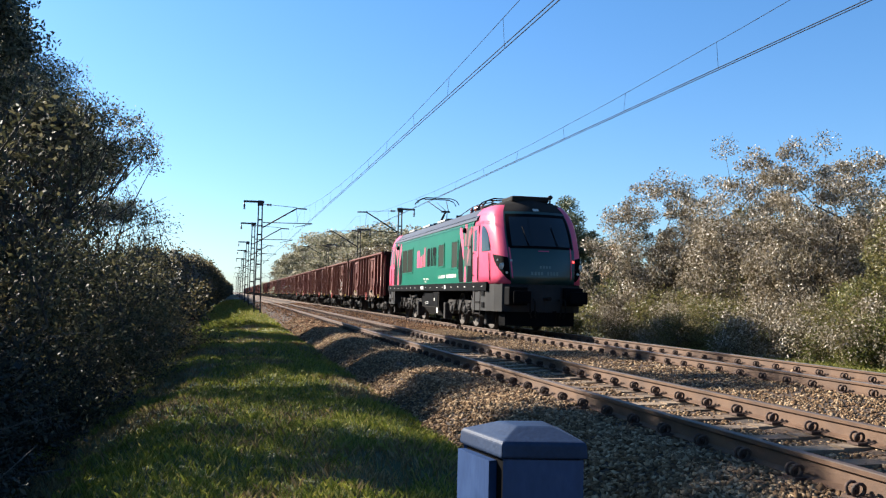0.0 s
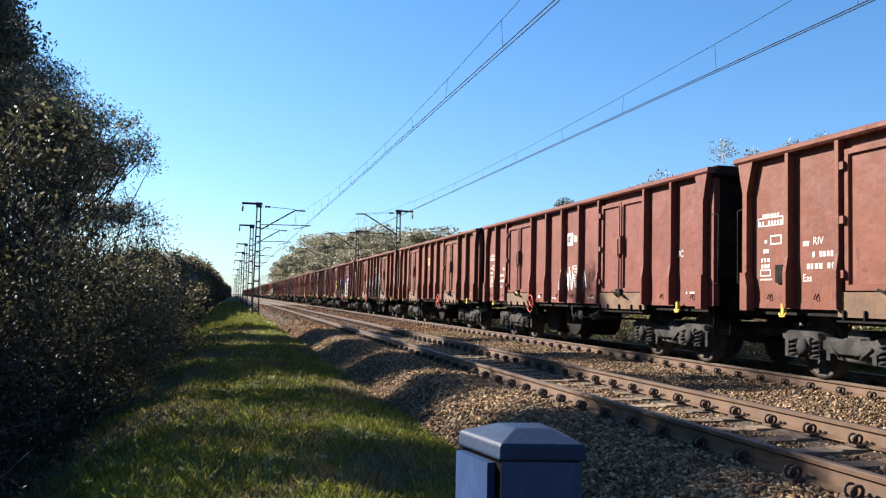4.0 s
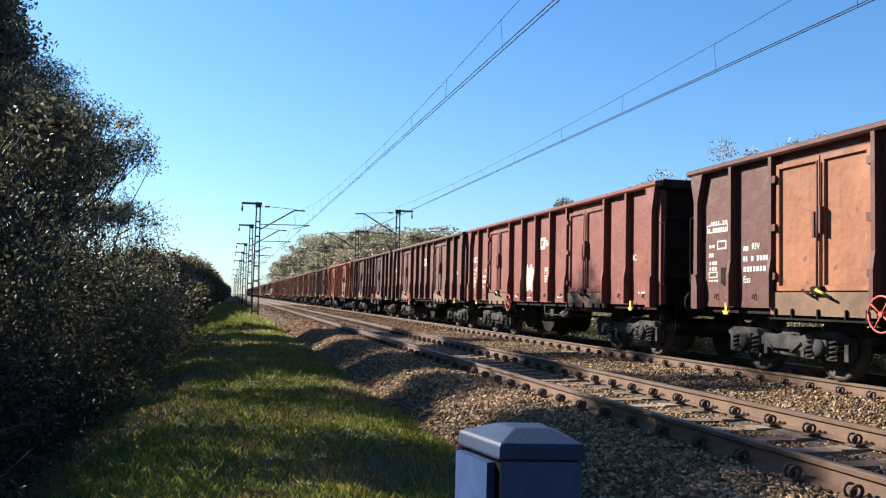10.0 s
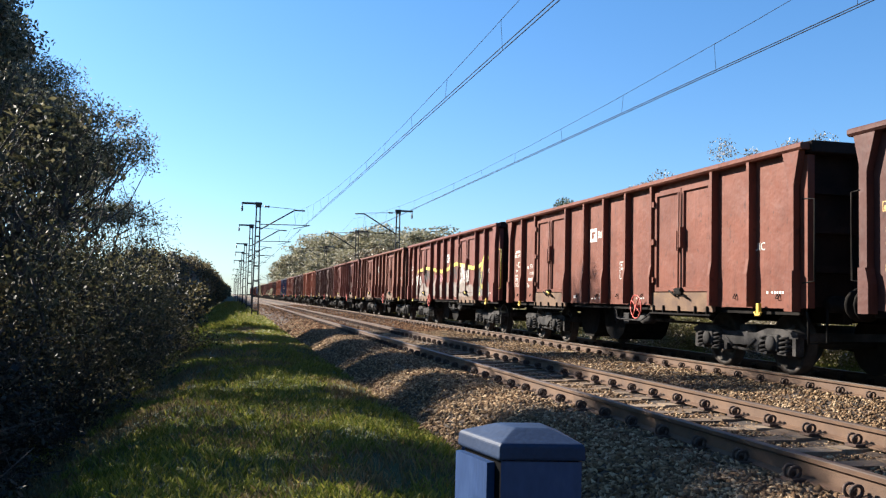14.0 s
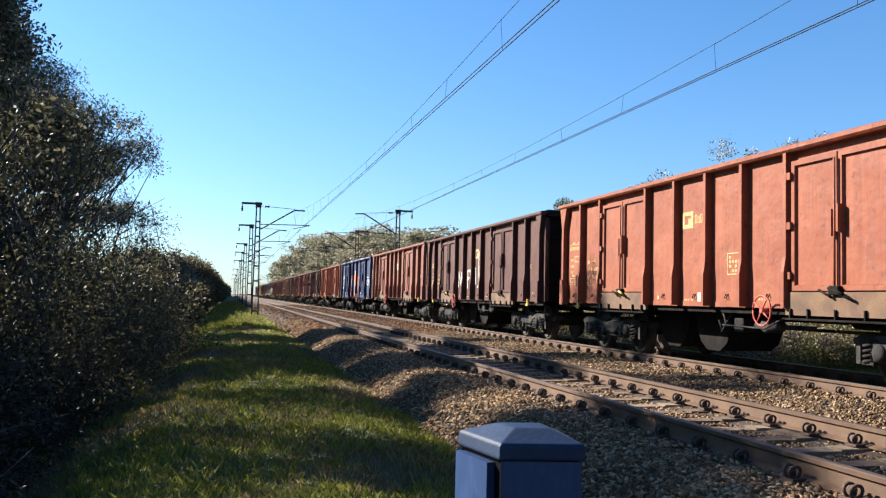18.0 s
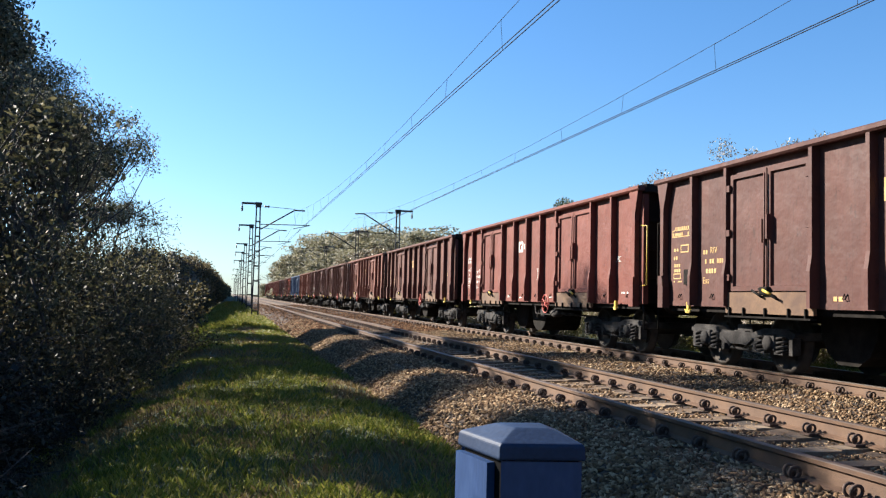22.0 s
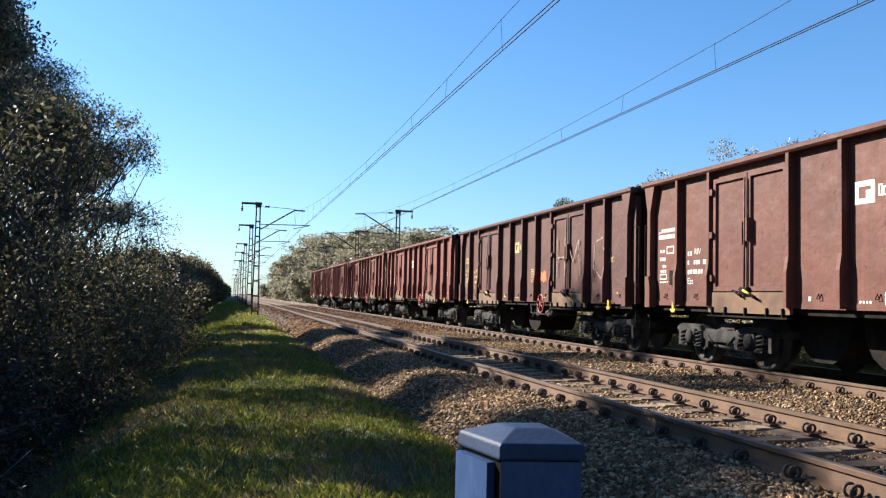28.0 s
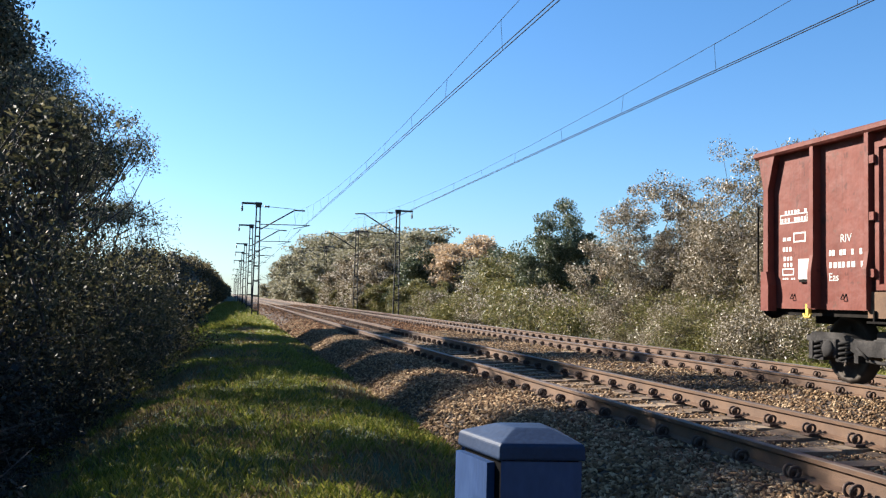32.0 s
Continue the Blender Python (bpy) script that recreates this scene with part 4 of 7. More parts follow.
        spray(base, [("flame", "area", [(4.2, 1.05), (4.25, 2.0), (4.8, 2.3), (5.6, 2.35), (6.4, 2.4), (7.2, 2.45), (7.6, 2.2), (7.5, 1.6), (7.3, 1.05)]), ("lemon", "area", wavy(4.41, 7.34, 1.21, 2.1, 0.08, 9, 22)),
                     ("black", "area", wavy(4.45, 7.3, 1.25, 2.06, 0.08, 9, 22)), ("silver", "area", wavy(4.55, 5.05, 1.35, 1.95, 0.06, 3, 23)), ("silver", "area", wavy(5.12, 5.65, 1.32, 1.98, 0.06, 3, 24)),
                     ("silver", "area", wavy(5.72, 6.2, 1.3, 1.98, 0.06, 3, 25)), ("silver", "area", wavy(6.27, 6.72, 1.35, 1.98, 0.06, 3, 26)), ("silver", "area", wavy(6.78, 7.25, 1.35, 2.0, 0.06, 3, 27)),
                     ("black", 0.06, [(4.8, 1.35), (4.8, 1.55)], [(4.8, 1.75), (4.8, 1.95)], [(5.38, 1.5), (5.38, 1.8)], [(5.95, 1.3), (5.98, 1.5)], [(6.3, 1.7), (6.55, 1.65)], [(6.4, 1.5), (6.7, 1.52)], [(6.85, 1.4), (6.85, 1.75)], [(7.15, 1.4), (7.15, 1.75)])], label="silver sprayed letters in an orange halo", lay=PLAN_B)
        quads("owner_lines", bars(77, [(10.95, 11.7, 2.1, 2.2, 8, 1), (10.95, 11.9, 1.7, 2.05, 9, 4)]), m_white, base)
    elif i == 8:
        spray(base, [("haze", 0.1, *letter("T", 5.6, 1.5, 0.7, 0.8), *letter("H", 6.6, 1.4, 0.6, 0.9), *letter("C", 7.5, 1.3, 0.8, 1.0)), ("white", 0.06, *tag(10.9, 1.3, 0.6, 0.8, 31)), ("haze", 0.08, *tag(2.4, 1.4, 0.5, 1.2, 32))], label="large faint white sprayed letters")
    elif i == 5:
        spray(base, [("white", 0.06, *letter("S", 11.0, 1.3, 0.22, 0.4), *letter("T", 11.3, 1.35, 0.22, 0.4), *letter("B", 11.6, 1.35, 0.2, 0.35))], label="white sprayed letters")
    elif i == 4:
        spray(base, [("haze", 0.03, *letter("H", 8.9, 1.6, 0.5, 0.9), *letter("M", 9.5, 1.6, 0.8, 0.8), *letter("O", 10.9, 1.5, 0.9, 0.9)), ("flame", "area", [(7.6, 1.5), (8.0, 1.5), (8.0, 1.75), (7.6, 1.75)])], label="large faint sprayed letters")
    elif i == 1:
        spray(base, [("haze", 0.085, *letter("F", 6.1, 1.15, 0.3, 0.55), *letter("U", 6.55, 1.15, 0.3, 0.5), *letter("S", 7.0, 1.15, 0.35, 0.6), *letter("L", 8.95, 1.2, 0.3, 0.5), *letter("F", 11.0, 1.75, 0.3, 0.55), *letter("L", 11.4, 1.7, 0.3, 0.5), *letter("E", 11.35, 1.2, 0.35, 0.4), [(11.0, 1.6), (11.02, 1.35), (11.2, 1.4), (11.18, 1.15)])], label="thin silver sprayed letters")
    elif i == 36:
        spray(base, [("white", 0.05, *tag(6.4, 1.3, 0.5, 1.1, 34))], label="white sprayed scrawl")

# ---------- the electric locomotive ----------
m_green = material("teal_green_paint", ((0.0, 0.135, 0.082), (0.002, 0.165, 0.1)), 0.8, 0.4, bump=0.03, fine=12.0, spec=0.15, spots=(((0.01, 0.11, 0.075), 1.2, 0.3),))
m_pink = material("coral_pink_paint", ((0.78, 0.095, 0.19), (0.84, 0.125, 0.22)), 0.8, 0.36, bump=0.03, fine=12.0, spec=0.2)
m_pinksoft = material("faded_pink_mesh_paint", ((0.2, 0.035, 0.05), (0.28, 0.05, 0.07)), 9.0, 0.6, bump=0.1, fine=80.0)
m_meshdark = material("dark_mesh_panel", ((0.014, 0.012, 0.012), (0.028, 0.022, 0.022)), 40.0, 0.8, bump=0.2)
m_skirt = material("dusty_black_skirt", ((0.016, 0.016, 0.018), (0.034, 0.032, 0.032)), 2.0, 0.7, bump=0.05, spec=0.2)
m_black = material("black_loco_paint", ((0.002, 0.002, 0.003), (0.005, 0.005, 0.006)), 2.0, 0.7, bump=0.04, spec=0.04)
m_frontgreen = material("dark_green_front_paint", ((0.01, 0.036, 0.036), (0.018, 0.058, 0.052)), 1.0, 0.3, bump=0.02, spec=0.5)
m_roof = material("dusty_blue_roof", ((0.006, 0.012, 0.034), (0.011, 0.019, 0.046), (0.018, 0.026, 0.055)), 1.4, 0.5, bump=0.1, spec=0.3, fine=30.0, spots=(((0.018, 0.016, 0.016), 1.0, 0.33),))
m_rooftop = material("sooty_roof_cap", ((0.016, 0.015, 0.015), (0.036, 0.032, 0.03)), 2.0, 0.8, bump=0.2, spec=0.1)
m_silver = material("pale_metal_hatch", ((0.42, 0.42, 0.4), (0.55, 0.55, 0.52)), 5.0, 0.55, 0.2, bump=0.05)
m_window = plain("dark_tinted_glass", (0.008, 0.01, 0.012), 0.06)
m_lamp = material("headlamp_glass", ((0.55, 0.55, 0.5), (0.75, 0.75, 0.7)), 12.0, 0.15, bump=0.0)
m_tail = plain("red_marker_lamp", (0.9, 0.05, 0.04), 0.3, emit=2.0)
m_grille2 = material("pale_green_lettering", ((0.14, 0.2, 0.18), (0.2, 0.27, 0.24)), 9.0, 0.6, bump=0.0)
m_brownred = material("brown_insulator_glaze", ((0.12, 0.03, 0.025), (0.2, 0.05, 0.035)), 6.0, 0.25, bump=0.0)
m_grille = material("louvre_grey_green", ((0.016, 0.026, 0.018), (0.032, 0.042, 0.03)), 30.0, 0.7, bump=0.12, spec=0.08)

# rows of the cab's shell: height, half width, where the front's edge stands and its half width
CAB = ((1.45, 1.48, 9.52, 1.0), (1.7, 1.48, 9.5, 1.02), (2.1, 1.48, 9.43, 1.05), (2.5, 1.48, 9.3, 1.07), (3.0, 1.475, 9.05, 1.07), (3.4, 1.44, 8.8, 1.04),
       (3.7, 1.34, 8.56, 0.98), (3.92, 1.15, 8.34, 0.87), (4.06, 0.85, 8.16, 0.67), (4.12, 0.5, 8.02, 0.42))


def cab_row(z):
    for a, b in zip(CAB, CAB[1:]):
        if z <= b[0]:
            s = (z - a[0]) / (b[0] - a[0])
            return [u + (w - u) * s for u, w in zip(a, b)]
    return list(CAB[-1])


def corner(z, f, out=0.0, s=-1):
    """A point of the cab's side, f from 0 (straight side) to 1 (edge of the front)."""
    _, xs_, ye, xe = cab_row(z)
    q = f * math.pi / 2
    x, y = xe + (xs_ - xe) * max(0, math.cos(q)) ** 0.75, 7.7 + (ye - 7.7) * math.sin(q) ** 0.95
    return (s * (x + out * math.cos(q)), y + out * math.sin(q), z)


def corner_patch(bm, edge, f0, f1, out=0.012, n=8, s=-1):
    """A patch on the cab's corner; edge(t) gives its lower and upper height from t = 0 at f0 to 1 at f1."""
    cols = []
    for i in range(n + 1):
        t = i / n
        lo, hi = edge(t)
        cols.append([bm.verts.new(corner(lo + (hi - lo) * j / 3, f0 + (f1 - f0) * t, out, s)) for j in range(4)])
    for a, b in zip(cols, cols[1:]):
        for j in range(3):
            bm.faces.new((a[j], a[j + 1], b[j + 1], b[j])).smooth = True


def nose(z, k, out=0.0):
    """A point of the cab's front at height z, k from -1 to 1 across."""
    _, _, ye, xe = cab_row(z)
    return (k * (xe + out * 0.3), ye + 0.24 * (1 - k * k) + out, z)


def nose_patch(bm, z0, z1, k0, k1, out=0.012, nz=6, nk=8, taper=0.0):
    g = [[bm.verts.new(nose(z0 + (z1 - z0) * i / nz, (k0 + (k1 - k0) * j / nk) * (1 - taper * i / nz), out)) for j in range(nk + 1)] for i in range(nz + 1)]
    for i in range(nz):
        for j in range(nk):
            bm.faces.new((g[i][j], g[i][j + 1], g[i + 1][j + 1], g[i + 1][j])).smooth = True


def decal(name, polys, mat, parent, x=-1.486, label=""):
    """Flat painted shapes on the side that faces the ditch; polys of (u, z)."""
    bm = bmesh.new()
    for k, p in enumerate(polys):
        bm.faces.new([bm.verts.new((x - 0.0005 * (k % 14), u, z)) for u, z in p])
    return part(name, bm, mat, parent, label)


def strokes(bars, w):
    """Letter-like bars as rectangles along lines (u0, z0, u1, z1)."""
    out = []
    for u0, z0, u1, z1 in bars:
        d = math.hypot(u1 - u0, z1 - z0) or 1
        a, b = -(z1 - z0) / d * w / 2, (u1 - u0) / d * w / 2
        e, g = (u1 - u0) / d * w / 2, (z1 - z0) / d * w / 2
        out.append([(u0 + a - e, z0 + b - g), (u1 + a + e, z1 + b + g), (u1 - a + e, z1 - b + g), (u0 - a - e, z0 - b - g)])
    return out


def dashes(u0, u1, z0, z1, n, seed=1, rows=1):
    """Unreadable small writing as plain bars."""
    r = random.Random(seed)
    out = []
    for k in range(rows):
        zz = z0 + (z1 - z0) * k / rows
        hh = (z1 - z0) / rows * 0.62
        s = (u1 - u0) / n
        for i in range(n):
            if r.random() < 0.85:
                a, b = u0 + s * (i + 0.1), u0 + s * (i + r.uniform(0.62, 0.9))
                out.append([(a, zz), (b, zz), (b, zz + hh), (a, zz + hh)])
    return out


def build_loco():
    base = thing("locomotive", label="green and pink electric locomotive with raised pantograph hauling the train", category="locomotive")
    # green body between the cabs
    bm = bmesh.new()
    sec = [(-1.48, 1.5), (-1.48, 3.42), (-1.44, 3.5), (1.44, 3.5), (1.48, 3.42), (1.48, 1.5)]
    prism(bm, sec, "y", -7.0, 7.0)
    part("body", bm, m_green, base)
    bm = bmesh.new()
    prism(bm, [(-1.475, 3.5), (-1.46, 3.56), (-1.12, 3.92), (-0.6, 4.02), (0.6, 4.02), (1.12, 3.92), (1.46, 3.56), (1.475, 3.5)], "y", -7.3, 7.3)
    part("roof", bm, m_roof, base, "dusty blue-grey roof")
    bm = bmesh.new()
    box(bm, -0.006, 0.006, -0.09, 0.09, -0.012, 0.012)
    vent = finish("roof_vent", bm, m_black)
    for i in range(46):
        shared("roof_vent", vent, base, pose(-1.402, -6.8 + 0.3 * i, 3.628))
    bm = bmesh.new()
    prism(bm, [(-1.46, 1.22), (-1.5, 1.24), (-1.5, 1.5), (1.5, 1.5), (1.5, 1.24), (1.46, 1.22)], "y", -8.6, 8.6)
    part("sill", bm, m_black, base)
    for e in (1, -1):
        # cab shell: sides pink, front dark
        bm = bmesh.new()
        cols = []
        for z, xs_, ye, xe in CAB:
            left = [(-xs_, 6.9, z)] + [corner(z, f) for f in (0, 0.2, 0.4, 0.6, 0.8, 1.0)]
            front = [nose(z, k) for k in (-0.75, -0.5, -0.25, 0, 0.25, 0.5, 0.75)]
            right = [corner(z, f, 0, 1) for f in (1.0, 0.8, 0.6, 0.4, 0.2, 0)] + [(xs_, 6.9, z)]
            cols.append([bm.verts.new((x, e * y, zz)) for x, y, zz in left + front + right])
        for a, b in zip(cols, cols[1:]):
            for j in range(len(a) - 1):
                f = bm.faces.new((a[j], a[j + 1], b[j + 1], b[j]))
                f.smooth = True
                z = f.calc_center_median().z
                f.material_index = (2 if z > 3.55 else 1) if 6 <= j <= 13 else (2 if z > 3.98 else 0)
        f = bm.faces.new(cols[-1])
        f.material_index = 2
        f = bm.faces.new(cols[0][::-1])
        f.material_index = 1
        cab_ = part("cab", bm, [m_pink, m_frontgreen, m_rooftop], base, "pink cab with a dark raked front")
        flip = Matrix.Diagonal((1, e, 1, 1))

        def place(name, bm, mat, label=""):
            bmesh.ops.transform(bm, matrix=flip, verts=bm.verts)
            return part(name, bm, mat, cab_, label)
        bm = bmesh.new()
        nose_patch(bm, 2.6, 3.52, -0.86, 0.86, 0.02)
        place("windscreen", bm, m_window)
        bm = bmesh.new()
        nose_patch(bm, 2.52, 3.62, -0.96, 0.96, 0.01)
        place("windscreen_surround", bm, m_black)
        for k in (-0.4, 0.45):
            bm = bmesh.new()
            a, b, c = nose(2.6, k, 0.05), nose(2.75, k - 0.05, 0.05), nose(3.2, k - 0.12, 0.05)
            pipe(bm, [a, b, c], 0.012, 5)
            place("wiper", bm, m_black)
        bm = bmesh.new()
        for k in (-0.96, 0.84):
            nose_patch(bm, 1.62, 2.55, k, k + 0.035, 0.016, 6, 1)
        nose_patch(bm, 2.43, 2.46, -0.16, 0.16, 0.016, 1, 4)
        place("pink_stripes", bm, m_pink)
        for s in (-1, 1):
            # headlamps in a dark pod that sweeps round the corner
            bm = bmesh.new()
            corner_patch(bm, lambda t: (2.28 - 0.75 * t ** 0.6, 2.34 - 0.1 * t), 0.5, 1.0, 0.014, 10, s)
            pod = place("headlamp_pod", bm, m_black)
            for f, z, r in ((0.66, 2.16, 0.035), (0.79, 1.98, 0.1), (0.92, 1.78, 0.04)):
                bm = bmesh.new()
                c = Vector(corner(z, f, 0.0, s))
                w = Vector(corner(z, f, 1.0, s)) - c
                rod(bm, c, c + w * 0.03, r, 12)
                rod(bm, c + w * 0.03, c + w * 0.045, r * 0.8, 12, r * 0.4)
                bmesh.ops.transform(bm, matrix=flip, verts=bm.verts)
                part("headlamp", bm, m_lamp, cab_)
            bm = bmesh.new()
            corner_patch(bm, lambda t: (2.46, 2.5 + 0.78 * math.sqrt(1 - 0.96 * t ** 2.2)), 0.1, 0.42, 0.01, 10, s)
            place("side_window", bm, m_window)
            bm = bmesh.new()
            for f0, z0, z1 in ((0.38, 1.55, 2.4),):
                p, q = corner(z0, f0, 0.03, s), corner(z1, f0, 0.03, s)
                rod(bm, p, q, 0.016, 6)
            place("grab_bar", bm, m_black)
            bm = bmesh.new()
            box(bm, *sorted((s * 1.478, s * 1.492)), 7.02, 7.62, 1.5, 3.3)
            d = place("cab_door", bm, m_pink)
            bm = bmesh.new()
            for y0_, y1_, z0_, z1_ in ((6.99, 7.02, 1.5, 3.33), (7.62, 7.65, 1.5, 3.33), (7.02, 7.62, 3.3, 3.33), (7.02, 7.62, 1.5, 1.53)):
                box(bm, *sorted((s * 1.478, s * 1.4935)), y0_, y1_, z0_, z1_)
            place("door_seal", bm, m_pinksoft)
            bm = bmesh.new()
            box(bm, *sorted((s * 1.488, s * 1.498)), 7.14, 7.46, 2.5, 3.18, 0.0)
            place("door_window", bm, m_window)
            bm = bmesh.new()
            for z0, z1 in ((1.55, 2.3),):
                for y in (6.97, 7.68):
                    rod(bm, (s * 1.52, y, z0), (s * 1.52, y, z1), 0.014, 5)
            for z in (1.7, 2.42):
                box(bm, *sorted((s * 1.49, s * 1.51)), 7.08, 7.16, z, z + 0.04)
            place("handrail", bm, m_black)
            bm = bmesh.new()
            lathe(bm, "x", (0, 6.05, 3.25), [(s * 1.47, 0.09), (s * 1.56, 0.085), (s * 1.6, 0.05), (s * 1.605, 0.001)], 12)
            place("mirror_camera", bm, m_black)
            # marker lamp
            bm = bmesh.new()
            nose_patch(bm, 2.12, 2.18, s * 0.9, s * 0.96, 0.03, 1, 1)
            place("marker_lamp", bm, m_tail if s > 0 and e < 0 else m_lamp)
        bm = bmesh.new()
        nose_patch(bm, 3.72, 3.8, -0.1, 0.1, 0.03, 2, 2)
        place("top_lamp", bm, m_lamp)
        bm = bmesh.new()
        box(bm, -0.62, 0.62, 7.2, 8.3, 4.06, 4.24, 0.05)
        rod(bm, (0.75, 8.0, 4.05), (0.75, 8.0, 4.25), 0.03, 6)
        rod(bm, (0.75, 7.92, 4.26), (0.75, 8.08, 4.26), 0.07, 8)
        place("roof_box", bm, m_rooftop)
        # skirt, buffers, plough, hoses, steps
        bm = bmesh.new()
        plan = [(-1.47, 7.0)] + [corner(1.45, f)[:2] for f in (0, 0.25, 0.5, 0.75, 1.0)] + [nose(1.45, k)[:2] for k in (-0.5, 0, 0.5)] + [corner(1.45, f, 0, 1)[:2] for f in (1.0, 0.75, 0.5, 0.25, 0)] + [(1.47, 7.0)]
        prism(bm, [(x * 0.995, y - 0.01) for x, y in plan], "z", 0.62, 1.47)
        place("skirt", bm, m_skirt)
        # black plates on the skirt stand in for the shade inside step holes
        for y, z in ((8.02, 1.08), (8.02, 0.72), (7.3, 1.2)):
            bm = bmesh.new()
            box(bm, -1.482, -1.46, y, y + 0.28, z, z + 0.16)
            place("step_hole", bm, m_black)
        bm = bmesh.new()
        for k in range(9):
            if k != 4:
                nose_patch(bm, 1.72, 1.82, -0.42 + 0.095 * k, -0.36 + 0.095 * k, 0.016, 1, 1)
        for k in range(4):
            nose_patch(bm, 1.92, 2.0, -0.16 + 0.09 * k, -0.1 + 0.09 * k, 0.016, 1, 1)
        place("front_writing", bm, m_grille2, "pale unreadable writing")
        bm = bmesh.new()
        prism(bm, [(-1.2, 9.0), (1.2, 9.0), (1.1, 9.3), (0.35, 9.72), (-0.35, 9.72), (-1.1, 9.3)], "z", 0.2, 0.66)
        place("plough", bm, m_black)
        for x in (-0.875, 0.875):
            bm = bmesh.new()
            lathe(bm, "y", (x, 9.6, 1.06), [(0.0, 0.15), (0.35, 0.15), (0.36, 0.1), (0.62, 0.1)], 14)
            box(bm, x - 0.29, x + 0.29, 9.4, 9.86, 0.82, 1.36, 0.03)
            box(bm, x - 0.27, x + 0.27, 10.2, 10.25, 0.88, 1.24, 0.02)
            place("buffer", bm, m_black)
        bm = bmesh.new()
        for x in (-0.55, -0.4, 0.4, 0.55):
            pipe(bm, [(x, 9.8, 1.0), (x, 9.98, 0.95), (x, 10.0, 0.6), (x * 0.9, 9.95, 0.45)], 0.025, 6)
        rod(bm, (0, 9.7, 1.02), (0, 10.15, 1.02), 0.06, 8)
        place("hoses", bm, m_under)
        bm = bmesh.new()
        for s in (-1, 1):
            for z in (0.5, 0.86):
                box(bm, *sorted((s * 1.25, s * 1.5)), 7.25, 7.85, z, z + 0.04)
            for y in (7.22, 7.86):
                box(bm, *sorted((s * 1.3, s * 1.48)), y - 0.02, y + 0.02, 0.5, 1.24)
        place("steps", bm, m_under)
    # ventilation grilles and mesh windows with frames
    for a, b, z0, z1, slats in ((2.72, 3.82, 2.05, 3.05, 1), (3.9, 4.98, 2.05, 3.05, 1), (-3.0, -2.14, 2.15, 2.95, 0), (-5.0, -4.2, 2.05, 2.95, 0)):
        bm = bmesh.new()
        box(bm, -1.492, -1.47, a, b, z0, z1)
        g = part("grille", bm, m_grille, base, "grey-green ventilation grille")
        if slats:
            bm = bmesh.new()
            n = 9
            for i in range(n):
                y = a + (b - a) * (i + 0.5) / n
                prism(bm, [(-1.492, y - 0.045), (-1.51, y), (-1.492, y + 0.02)], "z", z0 + 0.03, z1 - 0.03)
            part("louvres", bm, m_grille, g)
        bm = bmesh.new()
        for q in ((a - 0.05, a, z0 - 0.05, z1 + 0.05), (b, b + 0.05, z0 - 0.05, z1 + 0.05), (a, b, z1, z1 + 0.05), (a, b, z0 - 0.05, z0)):
            box(bm, -1.5, -1.48, q[0], q[1], q[2], q[3])
        part("grille_frame", bm, m_green, g)
    # livery: dark panels and pink leaves near each cab
    for e in (1, -1):
        D = lambda pts: [(e * u, z) for u, z in pts]
        decal("dark_panel", [D([(6.85, 1.52), (6.88, 2.2), (6.82, 3.0), (6.6, 2.85), (6.36, 2.4), (6.28, 1.52)]),
                             D([(5.3, 1.52), (5.16, 1.7), (5.12, 2.1), (5.16, 2.6), (5.28, 2.95), (5.6, 2.6), (5.72, 2.2), (5.8, 1.52)])], m_black, base, -1.4845)
        decal("pink_leaf", [D([(6.86, 3.12), (6.8, 3.36), (6.5, 3.2), (6.32, 2.8), (6.3, 2.3), (6.42, 2.6), (6.62, 2.95)]),
                            D([(6.25, 3.46), (5.95, 3.46), (5.98, 2.95), (6.08, 2.75), (6.2, 3.0)]),
                            D([(5.5, 3.42), (5.28, 3.4), (5.26, 3.18), (5.5, 2.85), (5.7, 2.4), (5.85, 2.25), (5.84, 2.75), (5.72, 3.1)]),
                            D([(6.06, 2.35), (5.97, 2.0), (5.9, 1.52), (6.2, 1.52), (6.14, 2.0)])], m_pink, base, -1.4875)
        if e < 0:
            decal("mesh_panel", [D([(5.95, 2.05), (6.75, 2.05), (6.75, 2.62), (5.95, 2.62)]), D([(5.95, 2.7), (6.75, 2.7), (6.75, 3.3), (5.95, 3.3)])], m_meshdark, base, -1.493)
            decal("faded_leaf", [D([(6.3, 2.08), (6.5, 2.3), (6.6, 2.6), (6.4, 2.6), (6.28, 2.35)]), D([(6.35, 2.72), (6.5, 2.72), (6.74, 3.05), (6.74, 3.28), (6.5, 3.2)]), D([(5.97, 2.72), (6.15, 2.72), (6.22, 3.28), (5.97, 3.28)])], m_pinksoft, base, -1.4965)
    # owner's mark in plain strokes, small writing as bars
    z0, z1 = 2.2, 2.92
    R = lambda a, b, lo, hi, cut: [(a, lo), (b + cut, lo), (b, lo + cut), (b, hi - cut), (b + cut, hi), (a - cut, hi), (a, hi - cut)]
    decal("owner_mark", [R(1.83, 1.27, z0, z1, 0.1), R(1.16, 0.82, z0, 2.66, 0.08), R(0.7, 0.54, z0, 2.72, 0.02), R(0.38, 0.22, z0, 3.0, 0.02)], m_pink, base, label="pink emblem of plain blocks")
